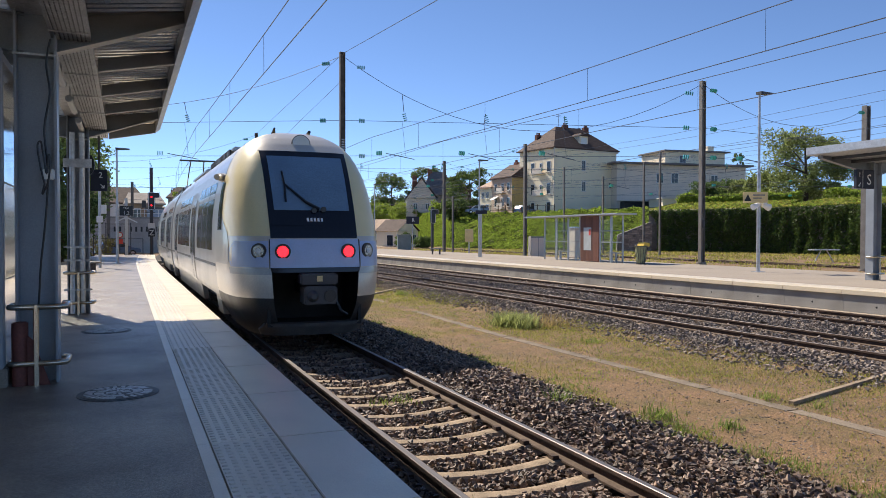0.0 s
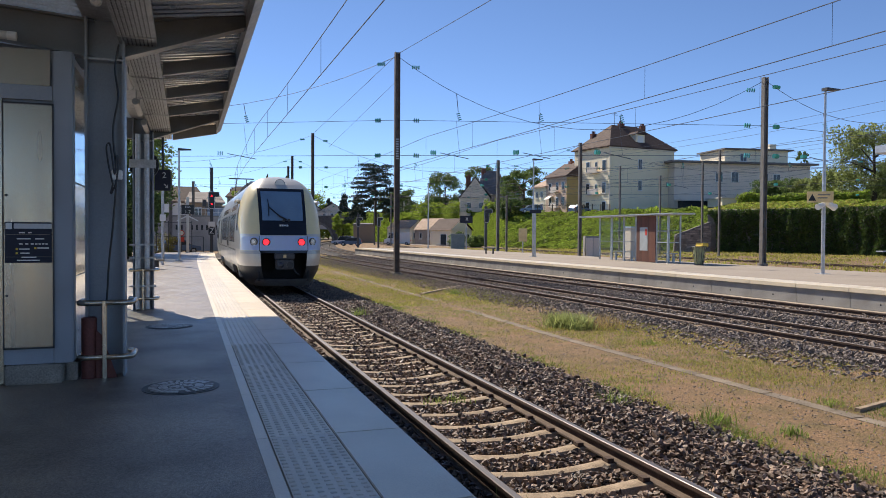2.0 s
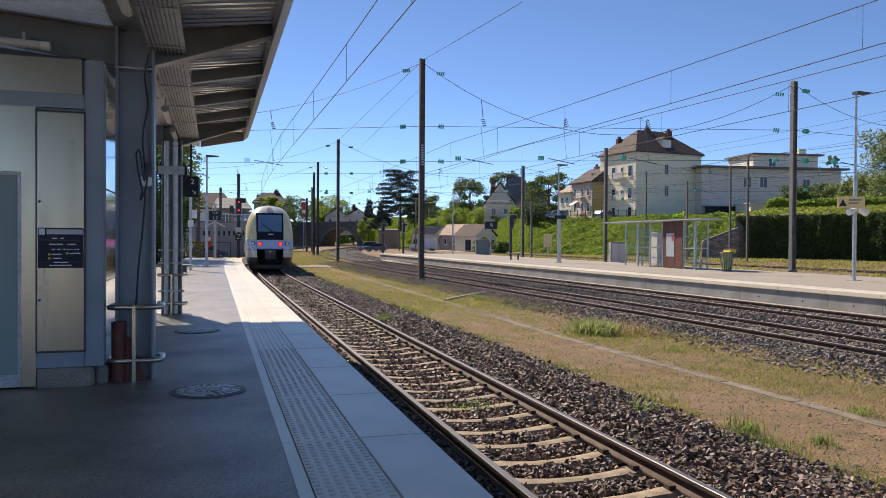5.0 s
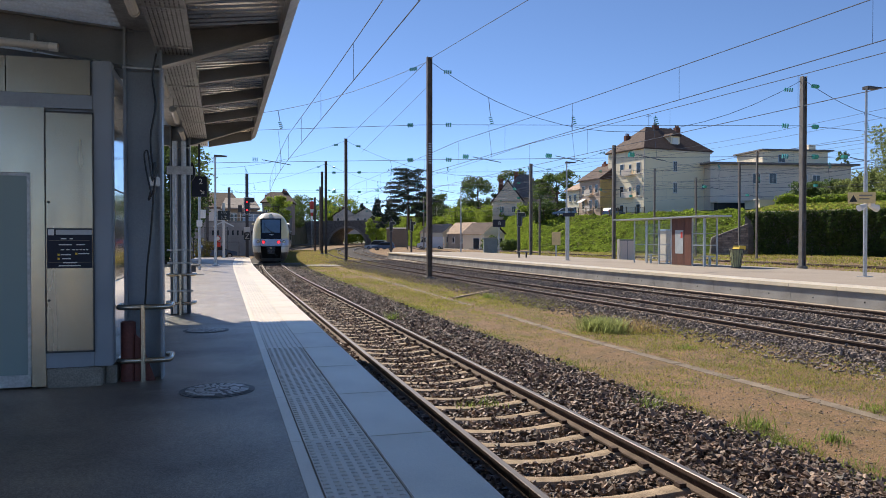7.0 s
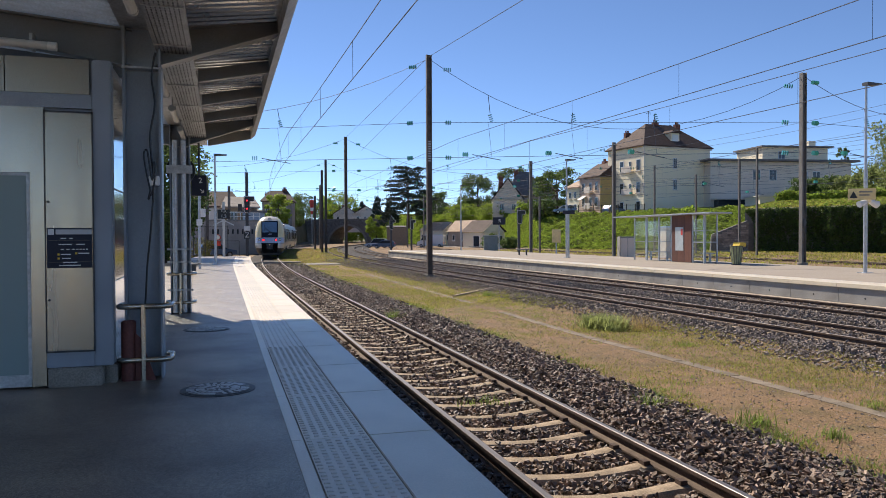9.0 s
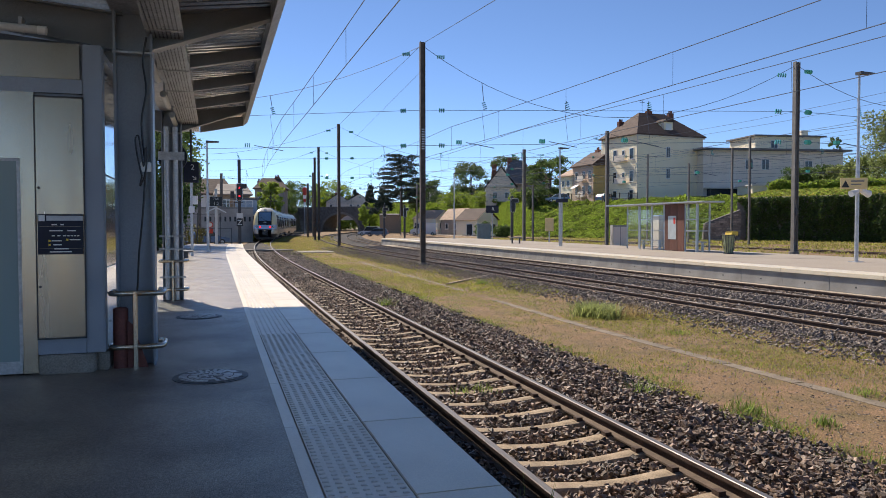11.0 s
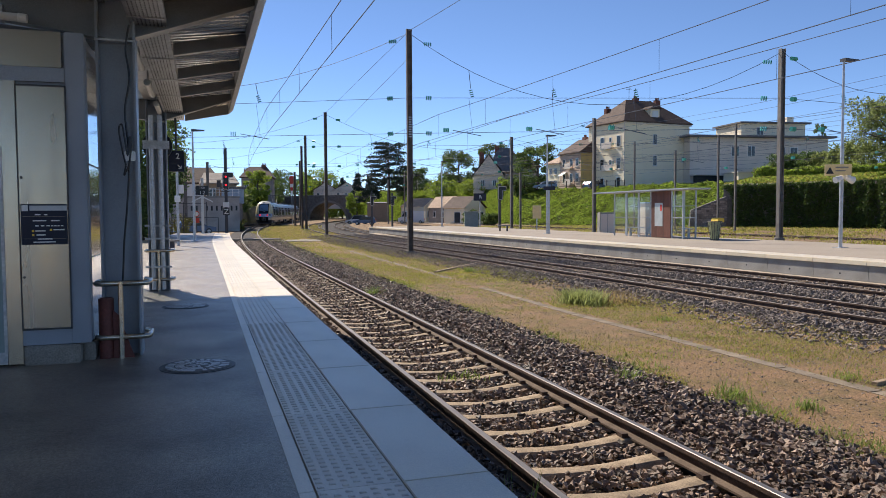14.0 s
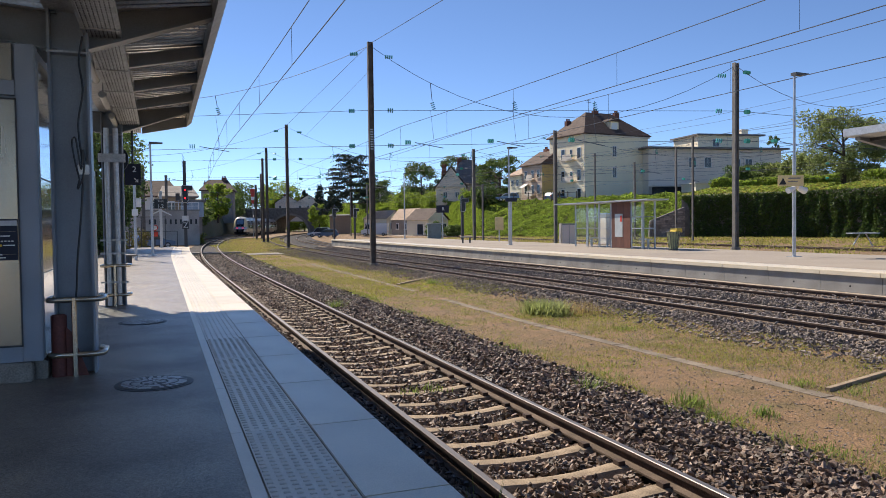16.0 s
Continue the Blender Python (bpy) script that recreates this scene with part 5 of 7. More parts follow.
part("seat", Shape().box(-0.5, 0.5, -0.22, 0.22, 0.42, 0.5), M_conc, bench, bevel=0.01)
for x in (-0.28, 0.28):
    part("leg", Shape().box(x - 0.06, x + 0.06, -0.18, 0.18, 0, 0.42), M_darkst, bench)


def post_sign(name, x, y, z0, h, w, hh, text, label, face=M_navy, cat="sign", rot=0):
    t = thing(name, label, cat, pose(x, y, z0, 0, 0, rot))
    part("post", Shape().tube([(0, 0, 0), (0, 0, h)], 0.06, 10), M_galv, t)
    p = part("plate", Shape().box(-w / 2, w / 2, -0.1, -0.06, h - hh, h), face, t)
    if text:
        words("letters", text, hh * 0.62, M_white if face is not M_white else M_black, p, pose(0, -0.102, h - hh / 2, 90, 0, 0))
    return t


post_sign("track_sign", 27.0, 72.0, 0, 3.4, 1.3, 0.75, " R", "dark sign with a white letter on a post", rot=-18)
post_sign("station_sign", 22.4, 46.4, 0, 3.2, 0.8, 0.24, "", "small dark station sign on a lamp post", rot=-18)
post_sign("notice_sign", (28.04, 60.55, 0.01)[0], (28.04, 60.55, 0.01)[1], -0.7, 2.75, 0.75, 1.15, "", "faded framed notice on a post", M_tan, rot=-18)
cab1 = thing("trackside_cabinet", "grey-blue relay cabinet at the platform end", "cabinet", (pose((32.41, 89.49, -0.15)[0], (32.41, 89.49, -0.15)[1], -0.7, 0, 0, -15)))
part("body", Shape().box(-0.85, 0.85, -0.5, 0.5, 0.0, 2.2), mat("grey blue cabinet paint", (0.22, 0.28, 0.28), 0.6), cab1, bevel=0.03)
part("roof", Shape().box(-0.95, 0.95, -0.6, 0.6, 2.2, 2.28), M_galv, cab1)
cab2 = thing("trackside_cabinet", "grey concrete equipment cabinet with two doors", "cabinet", pose((37.03, 64.17, -0.13)[0], (37.03, 64.17, -0.13)[1], -0.7, 0, 0, -15))
part("body", Shape().box(-0.75, 0.75, -0.5, 0.5, 0.0, 2.1), M_conc, cab2, bevel=0.03)
for x in (-0.36, 0.36):
    part("door", Shape().box(x - 0.33, x + 0.33, -0.53, -0.50, 0.15, 1.95), M_grey_wall, cab2)


def signal(name, x, y, z0, h, z_head, label, lit, arms=True, plates=()):
    t = thing(name, label, "signal", pose(x, y, z0))
    part("mast", Shape().box(-0.13, 0.13, -0.1, 0.1, 0, h), M_darkst, t)
    hd = part("head", Shape().prism([(-0.28, z_head - 0.65), (-0.18, z_head - 0.75), (0.18, z_head - 0.75), (0.28, z_head - 0.65), (0.28, z_head + 0.65), (0.18, z_head + 0.75), (-0.18, z_head + 0.75), (-0.28, z_head + 0.65)], -0.28, -0.12), M_black, t, "black signal board")
    loop = [(-0.24, z_head - 0.62), (-0.15, z_head - 0.71), (0.15, z_head - 0.71), (0.24, z_head - 0.62), (0.24, z_head + 0.28), (0.56, z_head + 0.28), (0.62, z_head + 0.36), (0.62, z_head + 0.62), (0.56, z_head + 0.71), (-0.15, z_head + 0.71), (-0.24, z_head + 0.62), (-0.24, z_head - 0.62)]
    part("rim", Shape().tube([(a, -0.30, b) for a, b in loop], 0.022, 5), M_white, hd, "thin white outline")
    for dz, m in ((0.35, lit), (-0.35, lit), (0.0, M_black)):
        part("lens", Shape().tube([(0, -0.32, z_head + dz), (0, -0.28, z_head + dz)], 0.075, 14), m, hd)
    part("arm_head", Shape().box(0.2, 0.62, -0.3, -0.12, z_head + 0.3, z_head + 0.7), M_black, hd, bevel=0.03)
    if arms:
        part("side_lamp", Shape().box(-0.75, -0.42, -0.25, 0.0, z_head - 0.55, z_head + 0.05).box(-0.45, 0.3, -0.05, 0.0, z_head - 0.95, z_head - 0.88), M_darkst, t)
    for k, (z, hh) in enumerate(plates):
        p = part("plate", Shape().box(-0.26, 0.26, -0.14, -0.11, z, z + hh), M_white if k == 0 else M_black, t)
        if k:
            words("letters", "Z", 0.62, M_white, p, pose(0, -0.145, z + hh / 2, 90, 0, 0))
    return t


signal("main_signal", 2.0, 67.5, -0.7, 7.8, 5.0, "tall dark signal mast with two red lights beyond the platform", M_lampred, plates=((2.75, 0.42), (2.05, 0.6)))
signal("yard_signal", (24.64, 112.60, -0.06)[0], (24.64, 112.60, -0.06)[1], -0.7, 5.2, 4.0, "dark unlit signal in the yard", M_black, False)
signal("yard_signal", (27.63, 111.73, -0.06)[0], (27.63, 111.73, -0.06)[1], -0.7, 5.2, 4.0, "dark unlit signal in the yard", M_black, False)
signal("yard_signal", (30.18, 74.51, -0.07)[0], (30.18, 74.51, -0.07)[1], -0.7, 5.2, 4.2, "tall dark unlit signal behind the opposite platform", M_black, False)

tgr = thing("stop_sign_post", "white post with black plate and white chevron roof", "sign", pose(0.05, 60.0, 0))
part("post", Shape().box(-0.1, 0.1, -0.06, 0.06, 0, 4.2), M_white, tgr)
p = part("plate", Shape().box(-0.45, 0.45, -0.12, -0.07, 2.9, 3.6), M_black, tgr)
words("letters", "1.2", 0.36, M_white, p, pose(0, -0.123, 3.08, 90, 0, 0))
words("letters", "TGR", 0.22, M_white, p, pose(0, -0.123, 3.45, 90, 0, 0))
for s in (-1, 1):
    part("chevron", Shape().prism([(0, 2.85), (s * 0.75, 2.45), (s * 0.75, 2.36), (0, 2.73)], -0.1, -0.06), M_white, tgr)
ps = thing("equipment_post", "slim galvanised post with small white box on the platform", "post", pose(-1.07, 37.4, 0))
part("post", Shape().tube([(0, 0, 0), (0, 0, 4.0)], 0.065, 10), M_galv, ps)
part("box", Shape().box(-0.13, 0.13, -0.15, 0.0, 2.05, 2.35), M_white, ps, bevel=0.01)
part("lantern", Shape().tube([(0.16, 0, 2.45), (0.16, 0, 2.85)], 0.13, 10), M_white, ps)
seat = thing("platform_stool", "dark pedestal with flat pale top on the platform", "seat", pose(-1.26, 33.0, 0))
part("pedestal", Shape().tube([(0, 0, 0), (0, 0, 0.36)], 0.17, 14), M_darkst, seat)
part("top", Shape().tube([(0, 0, 0.36), (0, 0, 0.42)], 0.34, 18, r1=0.38), M_conc, seat)
red = thing("red_panel", "red fire panel with white disc on a fence", "sign", pose((-0.42, 68.89, 1.20)[0], 62.6, (-0.42, 68.88, 0.70)[2]))
part("panel", Shape().box(-0.22, 0.22, -0.03, 0.0, 0.1, 0.5), M_red, red)
part("disc", Shape().tube([(0, -0.05, 0.78), (0, -0.02, 0.78)], 0.24, 18), M_red, red)
part("disc_face", Shape().tube([(0, -0.06, 0.78), (0, -0.05, 0.78)], 0.17, 18), M_white, red)
part("post", Shape().box(-0.04, 0.04, 0.0, 0.05, (-0.42, 68.87, 0.01)[2] - (-0.42, 68.88, 0.70)[2], 1.0), M_darkst, red)
fence = thing("end_fence", "dark mesh fence closing the platform end", "fence", pose(-2.2, END - 0.3, 0))
for k in range(5):
    part("post", Shape().box(k * 0.85 - 0.03, k * 0.85 + 0.03, -0.03, 0.03, 0, 2.4 if k != 4 else 1.2), M_darkst, fence)
for z in (0.1, 1.2, 2.3):
    part("rail", Shape().box(0, 3.4 if z < 2 else 2.55, -0.015, 0.015, z - 0.02, z + 0.02), M_darkst, fence)
mk = thing("speed_marker", "orange-red and white striped marker arrow on a thin pole", "sign", pose((15.30, 136.17, -0.03)[0], (15.30, 136.17, -0.03)[1], -0.7))
part("pole", Shape().tube([(0, 0, 0), (0, 0, 8.0)], 0.06, 8), M_galv, mk)
for k in range(4):
    z = 5.6 + k * 0.6
    w = 0.14 + k * 0.05
    part("stripe", Shape().prism([(-w, z), (w, z), (w + 0.06, z + 0.6), (-w - 0.06, z + 0.6)], -0.1, -0.06), M_red if k % 2 else M_white, mk)
part("disc", Shape().tube([(0, -0.1, 8.4), (0, -0.06, 8.4)], 0.45, 18), M_red, mk)

# signs hung at the second column
sg = thing("platform_number_sign", "navy hanging sign with white numeral and arrow", "sign", pose(-0.47, 16.4, 2.36))
part("plate", Shape().box(-0.15, 0.15, -0.04, 0.04, 0, 0.42), M_navy, sg)
words("numeral", "2", 0.16, M_white, sg, pose(0.03, -0.043, 0.31, 90, 0, 0))
part("arrow", Shape().box(-0.05, 0.05, -0.045, -0.04, -0.008, 0.008, pose(0.06, 0, 0.10, 0, 45, 0)).box(0.04, 0.10, -0.045, -0.04, 0.055, 0.07).box(0.085, 0.10, -0.045, -0.04, 0.055, 0.12), M_white, sg)
part("hanger", Shape().box(-0.02, 0.02, -0.02, 0.02, 0.42, 1.2), M_darkst, sg)
ck = thing("platform_clock", "round black clock case seen from behind on a column", "clock", pose(COLX, 16.1, 2.85))
part("case", Shape().tube([(0, -0.08, 0), (0, 0.12, 0)], 0.28, 28), M_black, ck)
s2 = signal("rear_track_signal", (-3.45, 79.13, -0.25)[0], (-3.45, 79.13, -0.25)[1], -0.7, 6.4, 5.4, "black signal with a red light beside the rear track", M_lampred, False)

# second canopy on the opposite platform
can2 = thing("opposite_canopy", "grey steel canopy of the opposite platform", "canopy", kind="structure")
for y in (17.8, 10.6, 3.4, -3.8):
    i_column(can2, pose(23.3, y, 0), 4.0)
    wing_beam(can2, 23.3, y, 3.55, -2.5, 0.45)
    wing_beam(can2, 23.3, y, 3.55, 2.5, 0.45)
part("roof", Shape().prism([(20.5, 4.12), (23.3, 3.96), (26.1, 4.12), (26.1, 4.36), (23.3, 4.2), (20.5, 4.36)], -12, 18.1), M_galv, can2, "pale grey metal roof", bevel=0.01)
part("purlin", Shape().box(21.3, 21.4, -12, 18, 3.98, 4.08).box(22.2, 22.3, -12, 18, 3.9, 4.0), M_darkst, can2)
g2 = guard(17.8, 23.3)
sgn = thing("track_letter_sign", "navy sign with white letter S and arrow", "sign", pose(22.45, 17.5, 3.05))
part("plate", Shape().box(-0.42, 0.40, -0.05, 0.05, 0, 0.62), M_navy, sgn)
words("letter", "S", 0.5, M_white, sgn, pose(0.16, -0.055, 0.28, 90, 0, 0))
words("numeral", "1", 0.2, M_white, sgn, pose(-0.28, -0.055, 0.45, 90, 0, 0))
part("arrow", Shape().box(-0.08, 0.08, -0.056, -0.05, -0.012, 0.012, pose(-0.27, 0, 0.14, 0, -45, 0)).box(-0.35, -0.25, -0.056, -0.05, 0.07, 0.09), M_white, sgn)
part("divider", Shape().box(-0.14, -0.125, -0.056, -0.05, 0.03, 0.59), M_white, sgn)
cart = thing("metal_rack", "low galvanised steel rack standing in the far yard", "rack", pose(*(53.02, 44.92, -0.58)[:2], -0.7, 0, 0, -20))
part("top", Shape().box(-1.1, 1.1, -0.5, 0.5, 1.0, 1.08), M_galv, cart)
for x in (-0.8, 0.8):
    part("leg", Shape().tube([(x, 0, 0), (x * 0.3, 0, 1.0)], 0.05, 6), M_galv, cart)

# ---- sleepers, ballast, verge ----
sl = Shape()
rows = []
for x, dz, wide in ((-1.25, -0.065, 0.10), (-1.1, -0.03, 0.12), (-0.93, -0.006, 0.125), (-0.58, -0.005, 0.12), (-0.42, -0.020, 0.105), (-0.2, -0.036, 0.095), (0.0, -0.040, 0.09), (0.2, -0.036, 0.095), (0.42, -0.020, 0.105), (0.58, -0.005, 0.12), (0.93, -0.006, 0.125), (1.1, -0.03, 0.12), (1.25, -0.065, 0.10)):
    rows.append([(x, a * wide, dz + b) for a, b in ((-1, -0.2), (-0.93, -0.045), (-0.72, -0.008), (-0.3, 0.0), (0.3, 0.0), (0.72, -0.008), (0.93, -0.045), (1, -0.2))])
sl.grid(rows).add(rows[0], [tuple(range(8))]).add(rows[-1], [tuple(range(8))[::-1]])
sl_mesh = part("sleeper", sl, M_sleeper, track_near, "weathered concrete sleeper", smooth=40)
clip = Shape()
for s in (-0.752, 0.752):
    for d in (-0.11, 0.11):
        clip.box(s + d - 0.035, s + d + 0.035, -0.045, 0.045, -0.006, 0.035)
clip_mesh = part("rail_clip", clip, M_rail, track_near, "rusty rail fastenings")
k = 0
for y in np.arange(-7.5, 62, 0.6):
    yy = y + 0.02 * math.sin(y * 17)
    slope = 2 * max(0, yy - 35) / 1358
    m = pose(x1(yy) + 0.015 * math.sin(y * 5), yy, -0.672 + 0.004 * math.sin(y * 9), 0, 0, -math.degrees(slope) + 0.5 * math.sin(y * 3))
    for ob in (sl_mesh, clip_mesh):
        if k == 0:
            ob.matrix_basis = m
        else:
            again(ob, m, track_near)
    k += 1
for tr, fx in ((track_mid, x2), (track_far, x3)):
    for y in np.arange(4, 80, 0.6):
        again(sl_mesh, pose(fx(y), y, -0.685, 0, 0, 1.3), tr)

# two blanks for broken stones: a wedge-ended slab and a double pyramid
SLAB_V = np.array([(-1, -1, -0.8), (1, -0.8, -0.8), (0.1, 1, -0.8), (-0.9, -0.7, 0.8), (0.8, -0.9, 0.9), (-0.1, 0.9, 0.7)])
SLAB_F = np.array([(0, 2, 1), (3, 4, 5), (0, 1, 4), (0, 4, 3), (1, 2, 5), (1, 5, 4), (2, 0, 3), (2, 3, 5)])
GEM_V = np.array([(1.1, 0.1, 0), (0.1, 1.1, 0.2), (-1.1, 0.1, -0.1), (-0.1, -1.1, 0.1), (0.3, 0.2, 1.0), (-0.2, -0.1, -1.0)])
GEM_F = np.array([(0, 1, 4), (1, 2, 4), (2, 3, 4), (3, 0, 4), (1, 0, 5), (2, 1, 5), (3, 2, 5), (0, 3, 5)])


def stones(name, n, place, size, material, label):
    """Broken stones: sharp-edged shards at random turns. place(n) gives the points."""
    c = place(n)
    n = len(c)
    slab = rng.uniform(0, 1, n) < 0.88
    v = np.where(slab[:, None, None], SLAB_V[None], GEM_V[None]) * rng.uniform((0.8, 0.6, 0.35), (1.5, 1.1, 0.75), (n, 1, 3))
    v = v + rng.uniform(-0.22, 0.22, (n, 6, 3))
    v *= size * rng.uniform(0.65, 1.5, (n, 1, 1))
    # each lies at its own turn and leans by up to half a right angle
    turn, lean, way = rng.uniform(0, np.pi, n), np.abs(rng.normal(0, 0.34, n)), rng.uniform(0, 2 * np.pi, n)
    q = np.stack([np.cos(turn) * np.cos(lean), np.sin(lean) * np.cos(way), np.sin(lean) * np.sin(way), np.sin(turn) * np.cos(lean)], 1)
    q /= np.linalg.norm(q, axis=1, keepdims=True)
    w, x, y, z = q.T
    R = np.stack([1 - 2 * (y * y + z * z), 2 * (x * y - z * w), 2 * (x * z + y * w), 2 * (x * y + z * w), 1 - 2 * (x * x + z * z), 2 * (y * z - x * w),
                  2 * (x * z - y * w), 2 * (y * z + x * w), 1 - 2 * (x * x + y * y)], 1).reshape(n, 3, 3)
    v = np.einsum("nij,nlj->nli", R, v) + c[:, None]
    f = (np.where(slab[:, None, None], SLAB_F[None], GEM_F[None]) + 6 * np.arange(n)[:, None, None]).reshape(-1, 3)
    return tagged(soup(name, v.reshape(-1, 3), f, material), label, "ballast", kind="stuff")


def bed_near(n):
    y = -1.5 + 34 * rng.uniform(0, 1, n) ** 1.7
    off = rng.uniform(-1.72, 2.5, n)
    r = np.abs(off)
    z = -0.722 + 0.028 * rng.normal(size=n)
    z += np.where(off > 1.35, 0.045 - 0.10 * np.clip(off - 1.75, 0, 1), 0)
    keep = (np.abs(r - 0.752) > 0.10)
    onsl = np.abs(((y + 1.5 + 0.3) % 0.6) - 0.3) < 0.13
    keep &= ~(onsl & (r < 0.86))
    z += np.where(r > 0.86, 0.035, 0)
    z -= np.where((r < 0.7), 0.014, 0)
    x = 3.19 + np.maximum(0, y - 35) ** 2 / 1358 + off
    return np.stack([x, y, z], 1)[keep]


def bed_behind(n):
    y, off = rng.uniform(-8, -1.4, n), rng.uniform(-1.72, 2.5, n)
    onsl = np.abs(((y + 1.5 + 0.3) % 0.6) - 0.3) < 0.14
    keep = (np.abs(np.abs(off) - 0.752) > 0.1) & ~(onsl & (np.abs(off) < 1.0))
    return np.stack([3.19 + off, y, -0.70 + 0.02 * rng.normal(size=n)], 1)[keep]


def bed_near_far(n):
    y = 30 + 34 * rng.uniform(0, 1, n)
    off = rng.uniform(-1.7, 2.5, n)
    keep = np.abs(np.abs(off) - 0.752) > 0.1
    return np.stack([3.19 + np.maximum(0, y - 35) ** 2 / 1358 + off, y, -0.69 + 0.02 * rng.normal(size=n)], 1)[keep]


def bed_wide(n):
    y = 2 + 70 * rng.uniform(0, 1, n) ** 1.5
    u = rng.uniform(-3.3, 5.05, n)
    x = 13.1 - 0.023 * y + np.maximum(0, y - 45) ** 2 / 870 + u
    keep = (np.abs(np.abs(u) - 0.752) > 0.1) & (np.abs(np.abs(u - 4.15) - 0.752) > 0.1)
    keep &= ~((u < -1.9) & (rng.uniform(0, 1, n) < (-u - 1.9) / 1.9 + 0.15 * np.sin(y)))
    z = -0.69 + 0.03 * rng.normal(size=n) + np.where((u > 1.5) & (u < 2.8), 0.06, 0)
    return np.stack([x, y, z], 1)[keep]


stones("ballast", 165000, bed_near, 0.0235, M_ballast, "dark brown broken ballast stones between the rails")
stones("ballast", 8000, bed_behind, 0.036, M_ballast, "dark brown ballast stones at the near end of the track")
stones("ballast", 14000, bed_near_far, 0.036, M_ballast, "brown ballast stones along the bend")
stones("ballast", 95000, bed_wide, 0.027, M_ballast_far, "grey brown ballast stones of the far tracks")


def grit(n):
    y = 4 + 34 * rng.uniform(0, 1, n) ** 1.6
    x = rng.uniform(5.5, 10.6, n)
    return np.stack([x, y, np.full(n, GROUND + 0.014)], 1)


stones("verge_gravel", 9000, grit, 0.011, M_ballast_far, "loose gravel and crumbs on the dry soil")


def blades(name, spots, material, label, category="grass", per=10, h=0.14, spread=0.10, w=0.010):
    """Tufts of narrow blades."""
    n = len(spots)
    sp = np.repeat(np.asarray(spots, float), per, 0)
    k = len(sp)
    root = sp + np.c_[rng.normal(0, spread, (k, 2)), np.zeros(k)]
    a = rng.uniform(0, 6.28, k)
    hh = h * rng.uniform(0.4, 1.3, k)
    lean = hh * rng.uniform(0.2, 1.5, k)
    side = np.c_[np.sin(a), -np.cos(a), np.zeros(k)] * w * rng.uniform(0.6, 1.5, (k, 1))
    tip = root + np.c_[np.cos(a) * lean, np.sin(a) * lean, hh]
    mid = root * 0.5 + tip * 0.5 + np.c_[np.zeros((k, 2)), hh * 0.12]
    v = np.stack([root - side, root + side, mid + side * 0.8, mid - side * 0.8, tip], 1).reshape(-1, 3)
    f = np.concatenate([np.stack([5 * np.arange(k) + j for j in q], 1) for q in ((0, 1, 2), (0, 2, 3), (3, 2, 4))])
    ob = soup(name, v, f, material)
    return tagged(ob, label, category, kind="stuff")


def scatter(n, x0, x1_, y0, y1, power=1.5):
    y = y0 + (y1 - y0) * rng.uniform(0, 1, n) ** power
    return np.stack([rng.uniform(x0, x1_, n), y, np.full(n, GROUND + 0.01)], 1)


def kerb_x(y):
    return 7.72 - 0.02 * (min(y, 24.5) - 8) + max(0, min(y, 24.5) - 15) * 0.048 + max(0, y - 24.5) * 0.012


def green(p):
    """How much grass grows at a place on the verge, 0 to 1: rich behind the kerb and further along, poor on the trodden soil."""
    x, y = p[0], p[1]
    wide = noise.noise(Vector((x * 0.45, y * 0.22, 3))) + 0.5 * noise.noise(Vector((x * 1.3, y * 0.8, 9)))
    base = 0.62 if x > kerb_x(y) + 0.1 else 0.30 + 0.32 * min(1, max(0, (y - 12) / 12))
    if x < 5.95:
        base += 0.12
    if abs(x - kerb_x(y)) < 0.2:
        return 0.12
    if abs(x - kerb_x(y)) < 0.45:
        base += 0.12
    return base + 0.55 * wide


def verge_spots(n, y0, y1, power):
    p = scatter(n, 5.5, 10.9, y0, y1, power)
    return p[[green(q) > u for q, u in zip(p, rng.uniform(0.25, 0.85, n))]]


blades("grass_green", np.concatenate([verge_spots(5200, 4, 17, 1.0), verge_spots(1600, 17, 30, 1.0)]), M_grass, "short yellow-green grass tufts on the verge", per=15, h=0.042, spread=0.11, w=0.0035)
blades("grass_green", verge_spots(6500, 22, 95, 1.2), M_grass, "yellow-green grass further along the verge", per=9, h=0.06, spread=0.2, w=0.009)
blades("grass_fresh", verge_spots(2600, 4, 40, 1.2), M_fresh, "fresh green grass among the dry tufts", per=10, h=0.05, spread=0.13, w=0.004)
def litter(n, y0, y1, power):
    p = scatter(n, 5.4, 11.0, y0, y1, power)
    return p[[abs(q[0] - kerb_x(q[1])) > 0.22 for q in p]]


blades("grass_dry", litter(4800, 4, 30, 1.4), M_straw, "dry yellow grass litter on bare soil", per=8, h=0.014, spread=0.2, w=0.004)
blades("grass_dry", litter(4200, 24, 90, 1.2), M_straw, "dry yellow grass on bare soil", per=6, h=0.03, spread=0.25, w=0.010)
edge = scatter(900, 5.4, 6.0, 4, 60)
edge = edge[[noise.noise(Vector((p[1] * 0.8, 0, 8))) > 0.02 for p in edge]]
blades("grass_edge", edge, M_fresh, "long grass along the ballast edge", per=24, h=0.06, spread=0.14, w=0.004)
